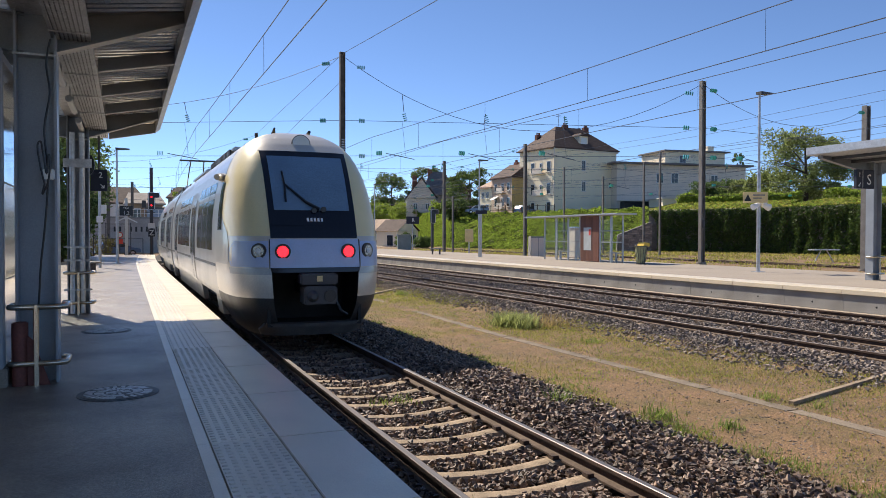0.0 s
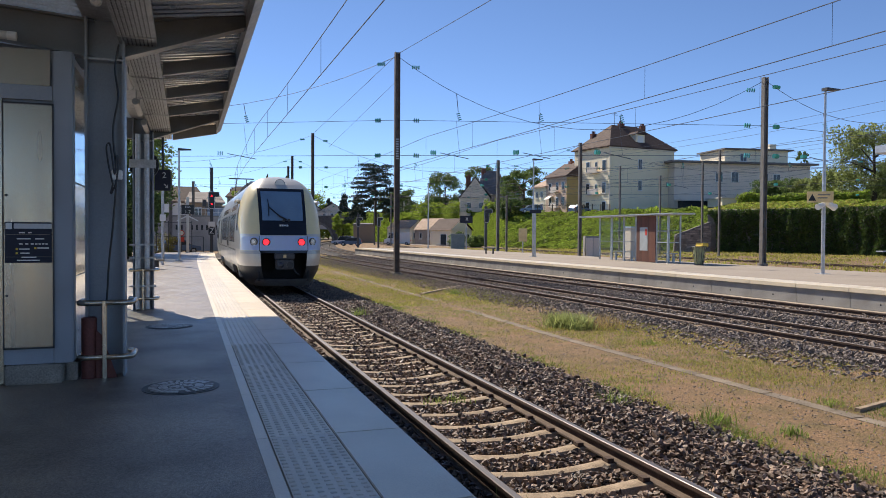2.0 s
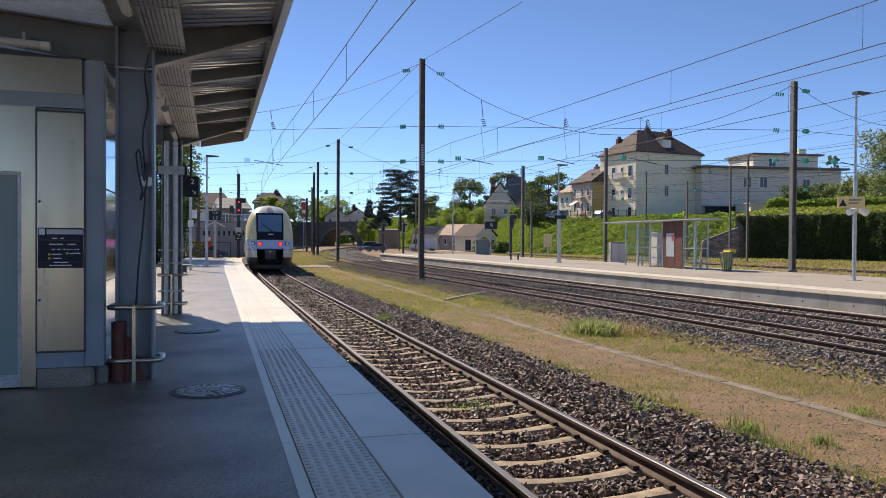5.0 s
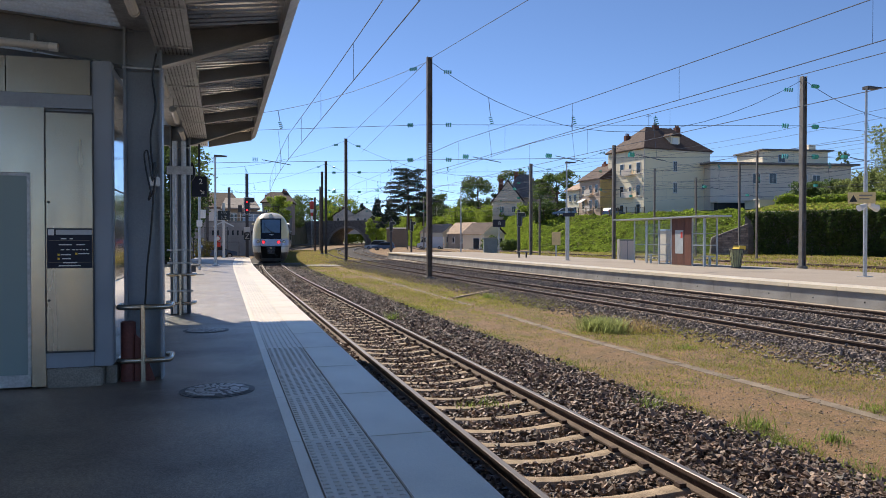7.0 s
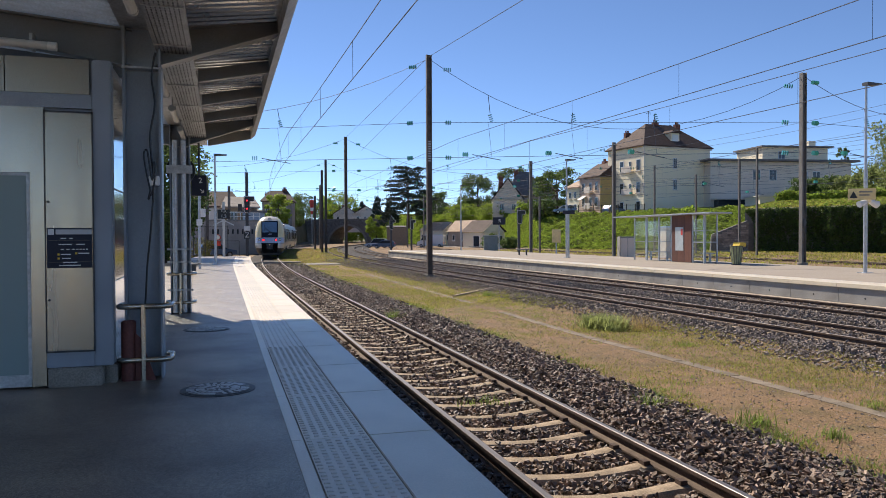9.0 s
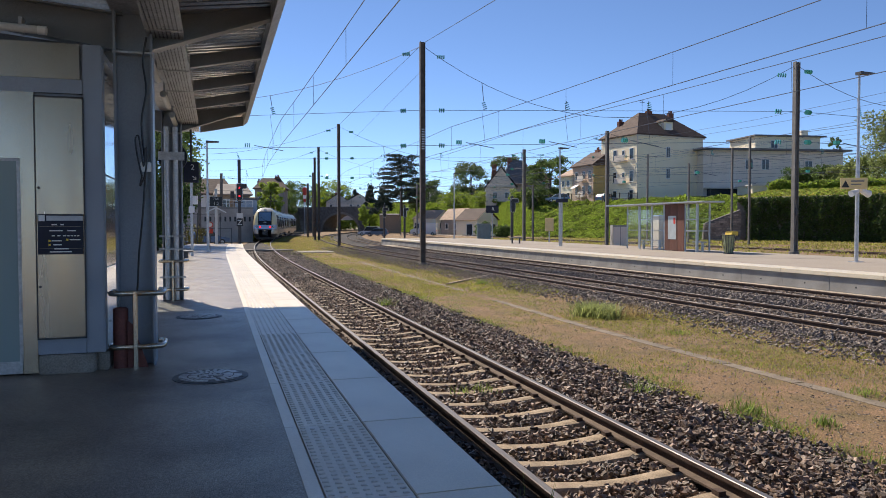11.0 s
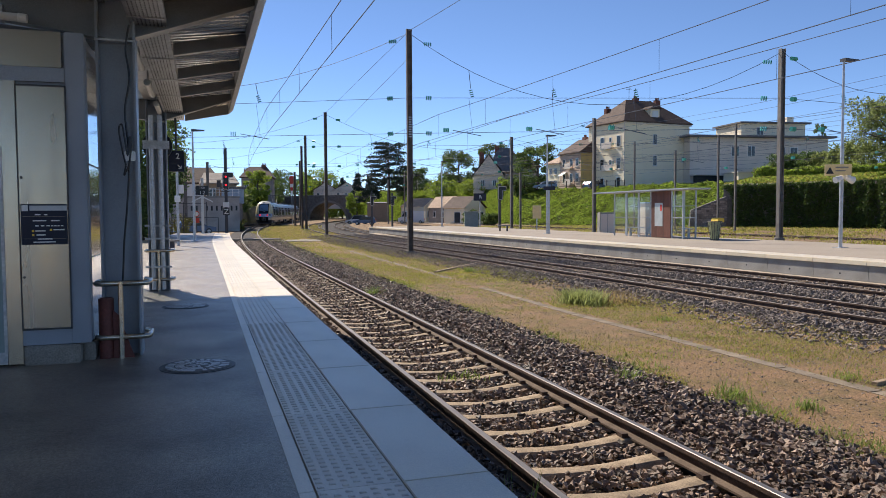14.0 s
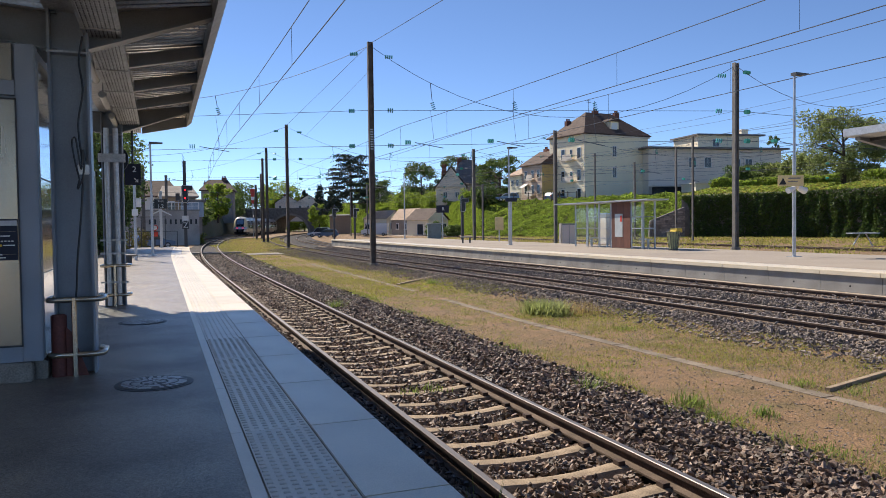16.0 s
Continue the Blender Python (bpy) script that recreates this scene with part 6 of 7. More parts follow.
for i, (x, y, n, h) in enumerate(((6.3, 6.6, 5, 0.11), (6.0, 7.4, 6, 0.13), (7.9, 7.6, 3, 0.11), (8.1, 7.0, 2, 0.1), (9.3, 26, 8, 0.16), (8.8, 13.0, 5, 0.1), (3.35, 9.2, 2, 0.13), (3.1, 9.3, 1, 0.12), (1.95, 4.4, 8, 0.35), (5.2, 8.4, 5, 0.2), (4.3, 19.5, 6, 0.25))):
    sp = np.c_[rng.normal(x, 0.25 if n > 20 else 0.07, n), rng.normal(y, 0.5 if n > 20 else 0.07, n), np.full(n, GROUND + 0.02)]
    blades("weed_clump", sp, M_fresh, "leafy green weed clump beside the track", "weed", per=18, h=h, spread=0.08, w=0.005)
fy = scatter(6500, 28.5, 75, 5, 110, 1.0)
fy = fy[[noise.noise(Vector((p[0] * 0.35, p[1] * 0.2, 5))) > -0.1 for p in fy]]
blades("yard_grass", fy, M_grass, "rough yellow-green grass in the far yard", per=9, h=0.18, spread=0.45, w=0.03)
mid = scatter(2600, 4.5, 12.5, 60, 140, 1.0)
mid[:, 0] += np.maximum(0, mid[:, 1] - 45) ** 2 / 1100
blades("yard_grass", mid[::2], M_straw, "dry yellow grass between the bending tracks", per=9, h=0.09, spread=0.35, w=0.016)
blades("yard_grass", mid[1::2], M_grass, "rough grass between the bending tracks", per=8, h=0.11, spread=0.3, w=0.016)

# concrete trough line in the verge, and scattered timbers
for i, y in enumerate(np.arange(-2, 42, 1.5)):
    if 20.3 < y < 23.5:
        continue
    xk = kerb_x(y)
    part("cable_trough", Shape().box(-0.12, 0.12, 0, 1.49, -0.1, 0.020, pose(xk, y, GROUND, 0, 0, -math.degrees(math.atan2(kerb_x(y + 1.5) - xk, 1.5)) + 0.25 * math.sin(y * 3))), M_trough, None, bevel=0.012)
    tagged(bpy.context.scene.objects[-1], "weathered concrete cable trough lid sunk in the verge", "cable trough", group="cable troughs")
for x, y, rz, L in ((8.05, 26.14, -37.7, 5.1),):
    t = tagged(part("loose_timber", Shape().box(-0.06, 0.06, 0, L, 0.0, 0.07, pose(x, y, GROUND, 0, 0, rz)), M_sleeper, None, bevel=0.01), "weathered timber lying in the dry grass", "timber")
pa, pb = Vector((7.99, 7.25, -0.68)), Vector((11.46, 8.29, -0.68))
tagged(part("loose_timber", Shape().sweep([(-0.035, -0.05), (0.035, -0.05), (0.035, 0.02), (-0.035, 0.02)], [pa, pa.lerp(pb, 0.5), pb]), M_sleeper, None), "long weathered timber lying across the dry verge", "timber")
tagged(part("track_crossing", Shape().box(2.1, 6.1, 62.2, 63.2, -0.68, -0.54), M_concd, None, bevel=0.02), "pale concrete crossing slab over the track", "crossing", kind="structure")
tagged(part("access_slab", Shape().box(6.2, 9.0, 58.8, 62.5, -0.72, -0.66), M_concd, None, bevel=0.02), "concrete slab in the grass beside the track", "slab", kind="structure")

# ---- embankment, walls, greenery ----
def leaves(name, c, size, material, parent=None, tilt=1.0, facing=None):
    """A leaf or small spray at each point: a bent quad with a random turn, or turned more or less towards facing."""
    n = len(c)
    a = rng.normal(size=(n, 3))
    if facing is not None:
        k = np.array(facing) + 0.55 * rng.normal(size=(n, 3))
        k /= np.linalg.norm(k, axis=1, keepdims=True)
        a -= k * (a * k).sum(1, keepdims=True)
    a /= np.linalg.norm(a, axis=1, keepdims=True)
    b = rng.normal(size=(n, 3))
    b[:, 2] *= tilt
    if facing is not None:
        b = np.cross(k, a)
    b -= a * (a * b).sum(1, keepdims=True)
    b /= np.linalg.norm(b, axis=1, keepdims=True)
    s = size * rng.uniform(0.5, 1.4, (n, 1))
    k = np.cross(a, b) * s * 0.25
    v = np.stack([c - a * s * 0.5, c - b * s * 0.33 + k, c + a * s * 0.6, c + b * s * 0.33 + k], 1).reshape(-1, 3)
    f = 4 * np.arange(n)[:, None] + np.array([0, 1, 2, 3])
    return soup(name, v, f, material, parent)


def crown_points(n, h, r, lumps, low=0.25, shape="round"):
    """Points of a crown made of many uneven lumps, hollow inside."""
    c = []
    for k in range(lumps):
        u = rng.uniform(low, 1.0)
        if shape == "cone":
            rad = r * (1.05 - u)
        else:
            rad = r * math.sqrt(max(0.05, 1 - ((u - 0.6) / 0.52) ** 2)) * 0.8
        a = rng.uniform(0, 6.28)
        q = rad * math.sqrt(rng.uniform(0.1, 1))
        c.append((q * math.cos(a), q * math.sin(a), u * h * 0.95, rng.uniform(0.12, 0.30) * r))
    c = np.array(c)
    i = rng.integers(0, lumps, n)
    d = rng.normal(size=(n, 3))
    d /= np.linalg.norm(d, axis=1, keepdims=True)
    return c[i, :3] + d * (c[i, 3] * rng.uniform(0.55, 1.05, n))[:, None] * np.array([1, 1, 0.75])


def tree(x, y, z, h, r, material, label, n=1500, size=0.5, lumps=26, shape="round", low=0.25, name="tree"):
    t = thing(name, label, "tree", pose(x, y, z))
    tr = Shape().tube([(0, 0, -0.3), (0.02 * h, 0, h * 0.3), (0, 0.01 * h, h * 0.8)], 0.035 * h, 8, r1=0.008 * h)
    for k in range(6):
        a = k * 1.05 + 0.3
        u = 0.3 + 0.08 * k
        tr.tube([(0.01 * h, 0, h * u), (0.5 * r * math.cos(a), 0.5 * r * math.sin(a), h * (u + 0.16))], 0.012 * h, 5, r1=0.004 * h)
    part("trunk", tr, M_bark, t)
    leaves("crown", crown_points(int(n * 2.8), h, r, int(lumps * 2.2), low, shape), size * 0.78, material, t)
    return t


def cedar(x, y, z, h, r):
    t = thing("cedar_tree", "dark old cedar with flat layered branches", "tree", pose(x, y, z))
    tr = Shape().tube([(0, 0, 0), (0.1, 0, h * 0.5), (0, 0, h * 0.97)], 0.45, 8, r1=0.08)
    pts = []
    for k in range(44):
        u = 0.24 + 0.75 * k / 43
        a, L = k * 2.4, r * (0.38 + 0.62 * math.sin(math.pi * min(1.0, 0.22 + 0.72 * u))) * rng.uniform(0.55, 1.1)
        tip = Vector((L * math.cos(a), L * math.sin(a), h * u + 0.35))
        tr.tube([(0, 0, h * u - 0.7), tip], 0.10, 5, r1=0.03)
        for j in range(3):
            w = tip * rng.uniform(0.55, 1.0)
            m = int(60 * (0.4 + L / r))
            e = rng.normal(0, 1, (m, 2)) * 0.15 * r
            pts.append(np.c_[w.x + e[:, 0], w.y + e[:, 1], h * u + 0.15 * j - 0.05 * (e ** 2).sum(1) + rng.normal(0, 0.10, m)])
    part("trunk", tr, M_bark, t)
    leaves("crown", np.concatenate(pts), 0.42, M_cedar, t, tilt=0.35)
    return t


FOOT = [(43.48, 220.66, -0.36), (45.78, 203.32, -0.38), (57.73, 155.01, -0.74), (51.24, 118.36, -0.72), (58.03, 95.53, -0.61), (67.23, 85.55, -0.55)]
TOP = [(45.40, 228.54, 6.37), (48.45, 215.14, 6.45), (63.70, 171.08, 6.14), (58.47, 135.09, 5.55), (66.12, 108.88, 5.01), (74.58, 94.95, 5.20)]
WALL_A, WALL_B, WALL_C = (67.23, 85.55, -0.55), (74.44, 69.89, -0.62), (75.97, 50.69, -0.61)
rows = [[(p[0], p[1], GROUND) for p in FOOT], [(a[0] * 0.55 + b[0] * 0.45, a[1] * 0.55 + b[1] * 0.45, GROUND * 0.55 + b[2] * 0.45 - 0.1) for a, b in zip(FOOT, TOP)], TOP]
s = Shape().grid(rows)
slope_mat = mat("weedy slope", (0.10, 0.13, 0.03), 0.95, var=0.3, scale=0.4, bump=0.5, fine=6, tint=(0.17, 0.17, 0.05))
tagged(part("embankment", s, slope_mat), "grassy railway embankment with lush weeds", "embankment", kind="structure")
top_r = [TOP[-1], (82.93, 77.92, 5.03), (86.85, 58.01, 4.86)]
plate_rows = [[*TOP, *top_r[1:]], [(p[0] * 1.06, p[1] * 1.06, p[2] + 0.6) for p in (*TOP, *top_r[1:])], [(p[0] * 2.2, p[1] * 2.2, p[2] + 9) for p in (*TOP, *top_r[1:])], [(p[0] * 5, p[1] * 5, p[2] + 8) for p in (*TOP, *top_r[1:])]]
tagged(part("hill_terrace", Shape().grid(plate_rows), M_far), "raised ground behind the embankment where houses stand", "ground", kind="structure")


def on_quad(n, a, b, c, d):
    u, v = rng.uniform(0, 1, (n, 1)), rng.uniform(0, 1, (n, 1))
    a, b, c, d = (np.array(q) for q in (a, b, c, d))
    return (a * (1 - u) + b * u) * (1 - v) + (d * (1 - u) + c * u) * v


pts = []
for i in range(len(FOOT) - 1):
    area = (Vector(FOOT[i + 1]) - Vector(FOOT[i])).length
    lo0, lo1 = (FOOT[i][0], FOOT[i][1], GROUND), (FOOT[i + 1][0], FOOT[i + 1][1], GROUND)
    q = on_quad(int(area * 620), lo0, lo1, TOP[i + 1], TOP[i])
    q[:, 2] += np.array([max(0.04, 0.25 + 0.45 * noise.noise(Vector(p) * 0.22) + 0.6 * noise.noise(Vector(p) * 0.55)) for p in q])
    pts.append(q)
ob = leaves("slope_weeds", np.concatenate(pts), 0.36, M_leaf, facing=(-0.35, -0.3, 0.9))
band = []
for i in range(1, len(TOP) - 1):
    L = (Vector(TOP[i + 1]) - Vector(TOP[i])).length
    a, b = np.array(TOP[i]), np.array(TOP[i + 1])
    q = on_quad(int(L * 200), a, b, b * np.array([1.06, 1.06, 1]), a * np.array([1.06, 1.06, 1]))
    tall = {1: 1.0, 2: 0.5, 3: 0.15, 4: 0.5}[i]
    q[:, 2] += rng.uniform(0, 1, len(q)) * tall * np.array([max(0.25, 1.0 + 1.6 * noise.noise(Vector(p) * (0.16 if i < 4 else 0.5))) for p in q])
    band.append(q)
tagged(leaves("terrace_shrubs", np.concatenate(band), 0.45, M_leaf), "garden shrubs and brambles along the top of the slope", "shrubs", kind="stuff")
tagged(ob, "bright green weeds and brambles covering the embankment", "shrubs", kind="stuff")

# ivy wall: stone behind, thick ivy in front, grass strip and hedge above
wa, wb, wc = Vector((WALL_A[0], WALL_A[1], 0)), Vector((WALL_B[0], WALL_B[1], 0)), Vector((WALL_C[0], WALL_C[1], 0))
H_IVY = 4.9
s = Shape()
for p, q in ((wa, wb), (wb, wc)):
    n = Vector((p.y - q.y, q.x - p.x, 0)).normalized()
    n = n if n.dot(p) > 0 else -n
    s.add([(p.x, p.y, -0.8), (q.x, q.y, -0.8), (q.x, q.y, H_IVY), (p.x, p.y, H_IVY), (p.x + n.x, p.y + n.y, -0.8), (q.x + n.x, q.y + n.y, -0.8), (q.x + n.x, q.y + n.y, H_IVY), (p.x + n.x, p.y + n.y, H_IVY)],
          [(0, 1, 2, 3), (3, 2, 6, 7), (4, 7, 6, 5), (0, 3, 7, 4), (1, 5, 6, 2)])
ivywall = tagged(part("retaining_wall", s, M_stone), "old stone retaining wall overgrown with ivy", "wall", kind="structure")
# bare stone wing wall where the ivy ends, its top falling towards the bank
wing = thing("wing_wall", "weathered grey stone wing wall with a sloping top", "wall", kind="structure")
p, q = Vector(((62.24, 85.97, -0.53)[0], (62.24, 85.97, -0.53)[1], 0)), Vector(((66.60, 84.07, -0.52)[0], (66.60, 84.07, -0.52)[1], 0))
ang, L = math.degrees(math.atan2(q.y - p.y, q.x - p.x)), (q - p).length
part("core", Shape().prism([(0, -0.8), (L, -0.8), (L, 3.4), (0.2, 1.6)], 0.1, 1.0), M_stone, wing).matrix_basis = pose(p.x, p.y, 0, 0, 0, ang)
s = Shape()
for k in range(14):
    u = -0.2 - 0.3 * (k % 2)
    while u < L:
        w = random.uniform(0.4, 0.8)
        z = -0.75 + 0.3 * k
        if z + 0.25 < 1.6 + 1.8 * u / L:
            s.box(max(0, u), min(L, u + w - 0.04), random.uniform(0.0, 0.06), 0.1, z, z + 0.26)
        u += w
part("stone_facing", s, M_wing, wing, kind="stuff").matrix_basis = pose(p.x, p.y, 0, 0, 0, ang)
pts, hed, strip = [], [], []
for p, q in ((wa, wb), (wb, wc)):
    n = Vector((p.y - q.y, q.x - p.x, 0)).normalized()
    n = n if n.dot(p) > 0 else -n
    L = (q - p).length
    m = int(L * 560)
    u, z = rng.uniform(0, 1, m), -0.7 + (H_IVY + 0.75) * rng.uniform(0, 1, m)
    if p is wa:
        k = ~((u < 0.09) & (z < H_IVY * (1 - u * 4)))
        u, z = u[k], z[k]
        m = len(u)
    dep = np.array([0.45 * noise.noise(Vector((a * L * 0.30, b * 0.4, 2))) + 0.35 * noise.noise(Vector((a * L * 1.1, b * 0.22, 6))) for a, b in zip(u, z)]) + rng.uniform(-0.3, 0.05, m)
    xy = np.array(p)[None, :2] + u[:, None] * np.array(q - p)[None, :2] - np.array(n)[None, :2] * (0.25 - dep[:, None])
    pts.append(np.c_[xy, z])
    m = int(L * 220)
    u, v = rng.uniform(0, 1, m), rng.uniform(0, 1, m)
    xy = np.array(p)[None, :2] + u[:, None] * np.array(q - p)[None, :2] + np.array(n)[None, :2] * (0.3 + 8 * v[:, None])
    strip.append(np.c_[xy, H_IVY + 0.2 + 1.1 * v])
    m = int(L * 260)
    u, v = rng.uniform(0, 1, m), rng.uniform(0, 1, m)
    xy = np.array(p)[None, :2] + u[:, None] * np.array(q - p)[None, :2] + np.array(n)[None, :2] * (8.2 + rng.uniform(0, 1.4, (m, 1)))
    hh = np.array([1.5 + 0.6 * noise.noise(Vector((a * L * 0.3, 7, 1))) for a in u])
    hed.append(np.c_[xy, H_IVY + 1.0 + hh * v])
tagged(leaves("ivy", np.concatenate(pts), 0.30, M_ivy, facing=(-0.7, -0.5, 0.35)), "dense ivy hanging over the retaining wall", "ivy", kind="stuff")
strip = np.concatenate(strip)
tagged(leaves("wall_top_weeds", strip[::2], 0.42, M_leaf, facing=(-0.2, -0.2, 1)), "low green weeds above the ivy wall", "weeds", kind="stuff")
tagged(leaves("wall_top_grass", strip[1::2], 0.42, M_grass, facing=(0, 0, 1)), "sunlit grass strip above the ivy wall", "grass", kind="stuff")
tagged(leaves("hedge", np.concatenate(hed), 0.34, M_leaf), "uneven green hedge along the gardens", "hedge", kind="stuff")


# ---- houses ----
def window(parent, x, y, z, w, h, frame=M_white, shutter=None):
    """A window on a wall that faces -y: frame, pane, sill."""
    f = part("window", Shape().box(x - w / 2, x + w / 2, y - 0.06, y + 0.02, z, z + h), frame, parent)
    part("pane", Shape().box(x - w / 2 + 0.09, x - 0.04, y - 0.075, y - 0.06, z + 0.09, z + h - 0.09), M_pane, f)
    part("pane", Shape().box(x + 0.04, x + w / 2 - 0.09, y - 0.075, y - 0.06, z + 0.09, z + h - 0.09), M_pane, f)
    part("sill", Shape().box(x - w / 2 - 0.1, x + w / 2 + 0.1, y - 0.16, y, z - 0.1, z), M_grey_wall, f)
    if shutter:
        for s in (-1, 1):
            part("shutter", Shape().box(x + s * (w / 2 + 0.25) - 0.22, x + s * (w / 2 + 0.25) + 0.22, y - 0.05, y, z, z + h), shutter, f)


def house(name, m, w, d, h, wall, roof, rise, label, hip=0.35, chimneys=((0.3, 0.3), (0.7, 0.6)), rows=(), side_rows=(), over=0.45, gable_front=False, shutter=None):
    """A house whose front faces local -y, from x = 0 to w. rows: (z, [x...], width, height) of front windows; side_rows on the x = 0 side."""
    t = thing(name, label, "house", m)
    part("wall", Shape().box(0, w, 0, d, -3, h), wall, t)
    s = Shape()
    o = over
    if gable_front:
        s.add([(-o, -o, h), (w + o, -o, h), (w + o, d + o, h), (-o, d + o, h), (w / 2, -o, h + rise), (w / 2, d + o, h + rise), (-o, -o, h + 0.2), (w + o, -o, h + 0.2)],
              [(0, 4, 5, 3), (1, 2, 5, 4), (0, 3, 2, 1), (2, 3, 5)])
        part("gable", Shape().prism([(0, h), (w, h), (w / 2, h + rise * 0.92)], 0.0, 0.3), wall, t)
    else:
        a, b = w * hip, w * (1 - hip)
        s.add([(-o, -o, h), (w + o, -o, h), (w + o, d + o, h), (-o, d + o, h), (a, d / 2, h + rise), (b, d / 2, h + rise), (-o, -o, h - 0.18), (w + o, -o, h - 0.18), (w + o, d + o, h - 0.18), (-o, d + o, h - 0.18)],
              [(0, 1, 5, 4), (1, 2, 5), (2, 3, 4, 5), (3, 0, 4), (0, 6, 7, 1), (1, 7, 8, 2), (2, 8, 9, 3), (3, 9, 6, 0), (6, 9, 8, 7)])
    r = part("roof", s, roof, t)
    for cx, cy in chimneys:
        c = part("chimney", Shape().box(w * cx - 0.55, w * cx + 0.55, d * cy - 0.35, d * cy + 0.35, h + 0.3, h + rise * (0.6 if cx < 0.2 else 1) + 0.35), M_brick, r)
        for k in (-0.3, 0.0, 0.3):
            part("pot", Shape().tube([(w * cx + k, d * cy, h + rise * (0.6 if cx < 0.2 else 1) + 0.33), (w * cx + k, d * cy, h + rise * (0.6 if cx < 0.2 else 1) + 0.8)], 0.11, 8), M_brick, c)
    for z, xs, ww, hh in rows:
        for x in xs:
            window(t, x, 0, z, ww, hh, shutter=shutter)
    for z, ysd, ww, hh in side_rows:
        for y in ysd:
            f = part("window", Shape().box(-0.06, 0.02, y - ww / 2, y + ww / 2, z, z + hh), M_white, t)
            part("pane", Shape().box(-0.075, -0.06, y - ww / 2 + 0.1, y + ww / 2 - 0.1, z + 0.1, z + hh - 0.1), M_pane, f)
            part("sill", Shape().box(-0.16, 0, y - ww / 2 - 0.1, y + ww / 2 + 0.1, z - 0.1, z), M_grey_wall, f)
    return t


C = (70.95, 116.85, 5.26)
big = house("apartment_house", pose(C[0], C[1], 5.0, 0, 0, 7.5), 14.9, 10.5, 12.4, M_cream_wall, M_tile, 4.6, "cream rendered three-storey house with brown hipped roof", hip=0.30,
            chimneys=((0.16, 0.75), (0.45, 0.5), (0.82, 0.55)), rows=((8.4, (6.8,), 0.9, 1.9), (4.6, (6.8,), 0.9, 1.9), (5.4, (13.3,), 0.7, 1.0)), side_rows=((8.0, (1.6, 6.3), 1.1, 2.0), (4.0, (1.6, 6.3), 1.1, 2.0), (0.4, (1.6, 6.3), 1.1, 2.2), (8.4, (3.9,), 0.7, 1.4), (4.4, (3.9,), 0.7, 1.4)))
part("cornice", Shape().box(-0.25, 15.15, -0.25, -0.002, 11.95, 12.2), M_grey_wall, big)
part("dormer", Shape().box(6.6, 8.6, 0.9, 3.2, 12.6, 14.9), M_cream_wall, big)
part("dormer_roof", Shape().prism([(6.3, 14.9), (8.9, 14.9), (8.4, 15.4), (6.8, 15.4)], 0.5, 3.6), M_tile, big)
part("dormer_window", Shape().box(6.95, 8.25, 0.82, 0.9, 12.9, 14.6), M_white, big)
for z in (7.9, 3.9):
    bal = part("balcony", Shape().box(-0.9, 0, 2.6, 5.4, z - 0.15, z).box(-0.9, -0.84, 2.6, 5.4, z, z + 0.95), M_grey_wall, big)
part("drainpipe", Shape().tube([(-0.1, -0.1, 0), (-0.1, -0.1, 12.2)], 0.08, 8), M_grey_wall, big)
part("aerial", Shape().tube([(5.0, 5, 17), (5.0, 5, 19.3)], 0.04, 6).box(4.4, 5.6, 4.97, 5.03, 18.8, 18.86).box(4.6, 5.4, 4.97, 5.03, 19.1, 19.16), M_darkst, big)

# terraced row that runs away from the apartment house: its facades look across the tracks
row = house("town_house", pose(66.70, 133.32, 5.4, 0, 0, -86.9), 7.65, 8, 7.2, M_pink, M_tile, 2.9, "pinkish terraced house with long brown roof and ochre end wall", chimneys=((0.35, 0.5), (0.9, 0.5)), rows=((4.6, (1.6, 4.2, 6.35), 1.0, 1.5), (1.6, (1.6, 4.2, 6.35), 1.0, 1.7)), hip=0.02)
part("end_wall", Shape().box(7.66, 7.71, -0.05, 8.0, -2.0, 7.2), M_ochre, row, "ochre rendered end wall")
for z in (4.3, 1.3):
    part("balcony", Shape().box(3.2, 5.3, -0.9, -0.02, z - 0.12, z).box(3.2, 5.3, -0.9, -0.84, z, z + 0.95), M_grey_wall, row)
part("awning", Shape().prism([(-1.2, 2.9), (-0.03, 3.6), (-0.03, 3.66), (-1.2, 2.96)], 1.0, 2.6, axis="x"), M_white, row, "white awning")
house("town_house", pose(66.15, 137.80, 5.6, 0, 0, -83.0), 4.41, 8, 5.4, M_cream_wall, M_tilel, 2.2, "small pale house with a sunlit facade", chimneys=(), rows=((3.2, (1.2, 3.0), 0.9, 1.3), (0.8, (1.2, 3.0), 0.9, 1.3)), hip=0.05)

C = (82.79, 116.54, 6.77)
v = thing("flat_roof_villa", "pale grey flat-roofed villa with an upper storey", "house", pose(C[0], C[1], 5.2, 0, 0, -8))
part("wall", Shape().box(1.3, 29, 0, 12, -2, 9.6), M_grey_wall, v)
part("roof", Shape().box(0.3, 30, -1.2, 12.5, 9.6, 9.95), M_slate, v, "dark flat roof edge")
up = part("upper_storey", Shape().box(13.2, 26.4, 3, 12, 9.95, 12.6), M_cream_wall, v)
part("upper_roof", Shape().box(12.6, 27.2, 2.2, 12.4, 12.6, 12.85), M_slate, up)
part("chimney", Shape().box(23.2, 24.6, 4, 5, 12.8, 14.0), M_cream_wall, v)
for x, z in ((10.2, 6.2), (13.4, 6.2), (19.5, 6.0), (22.0, 6.0)):
    window(v, x, 0, z, 1.5, 1.9)
window(v, 17.0, 3.0, 10.4, 1.4, 1.5)
part("terrace_glazing", Shape().box(2.0, 9.5, -1.6, -0.05, 0.2, 2.6), M_pane, v)
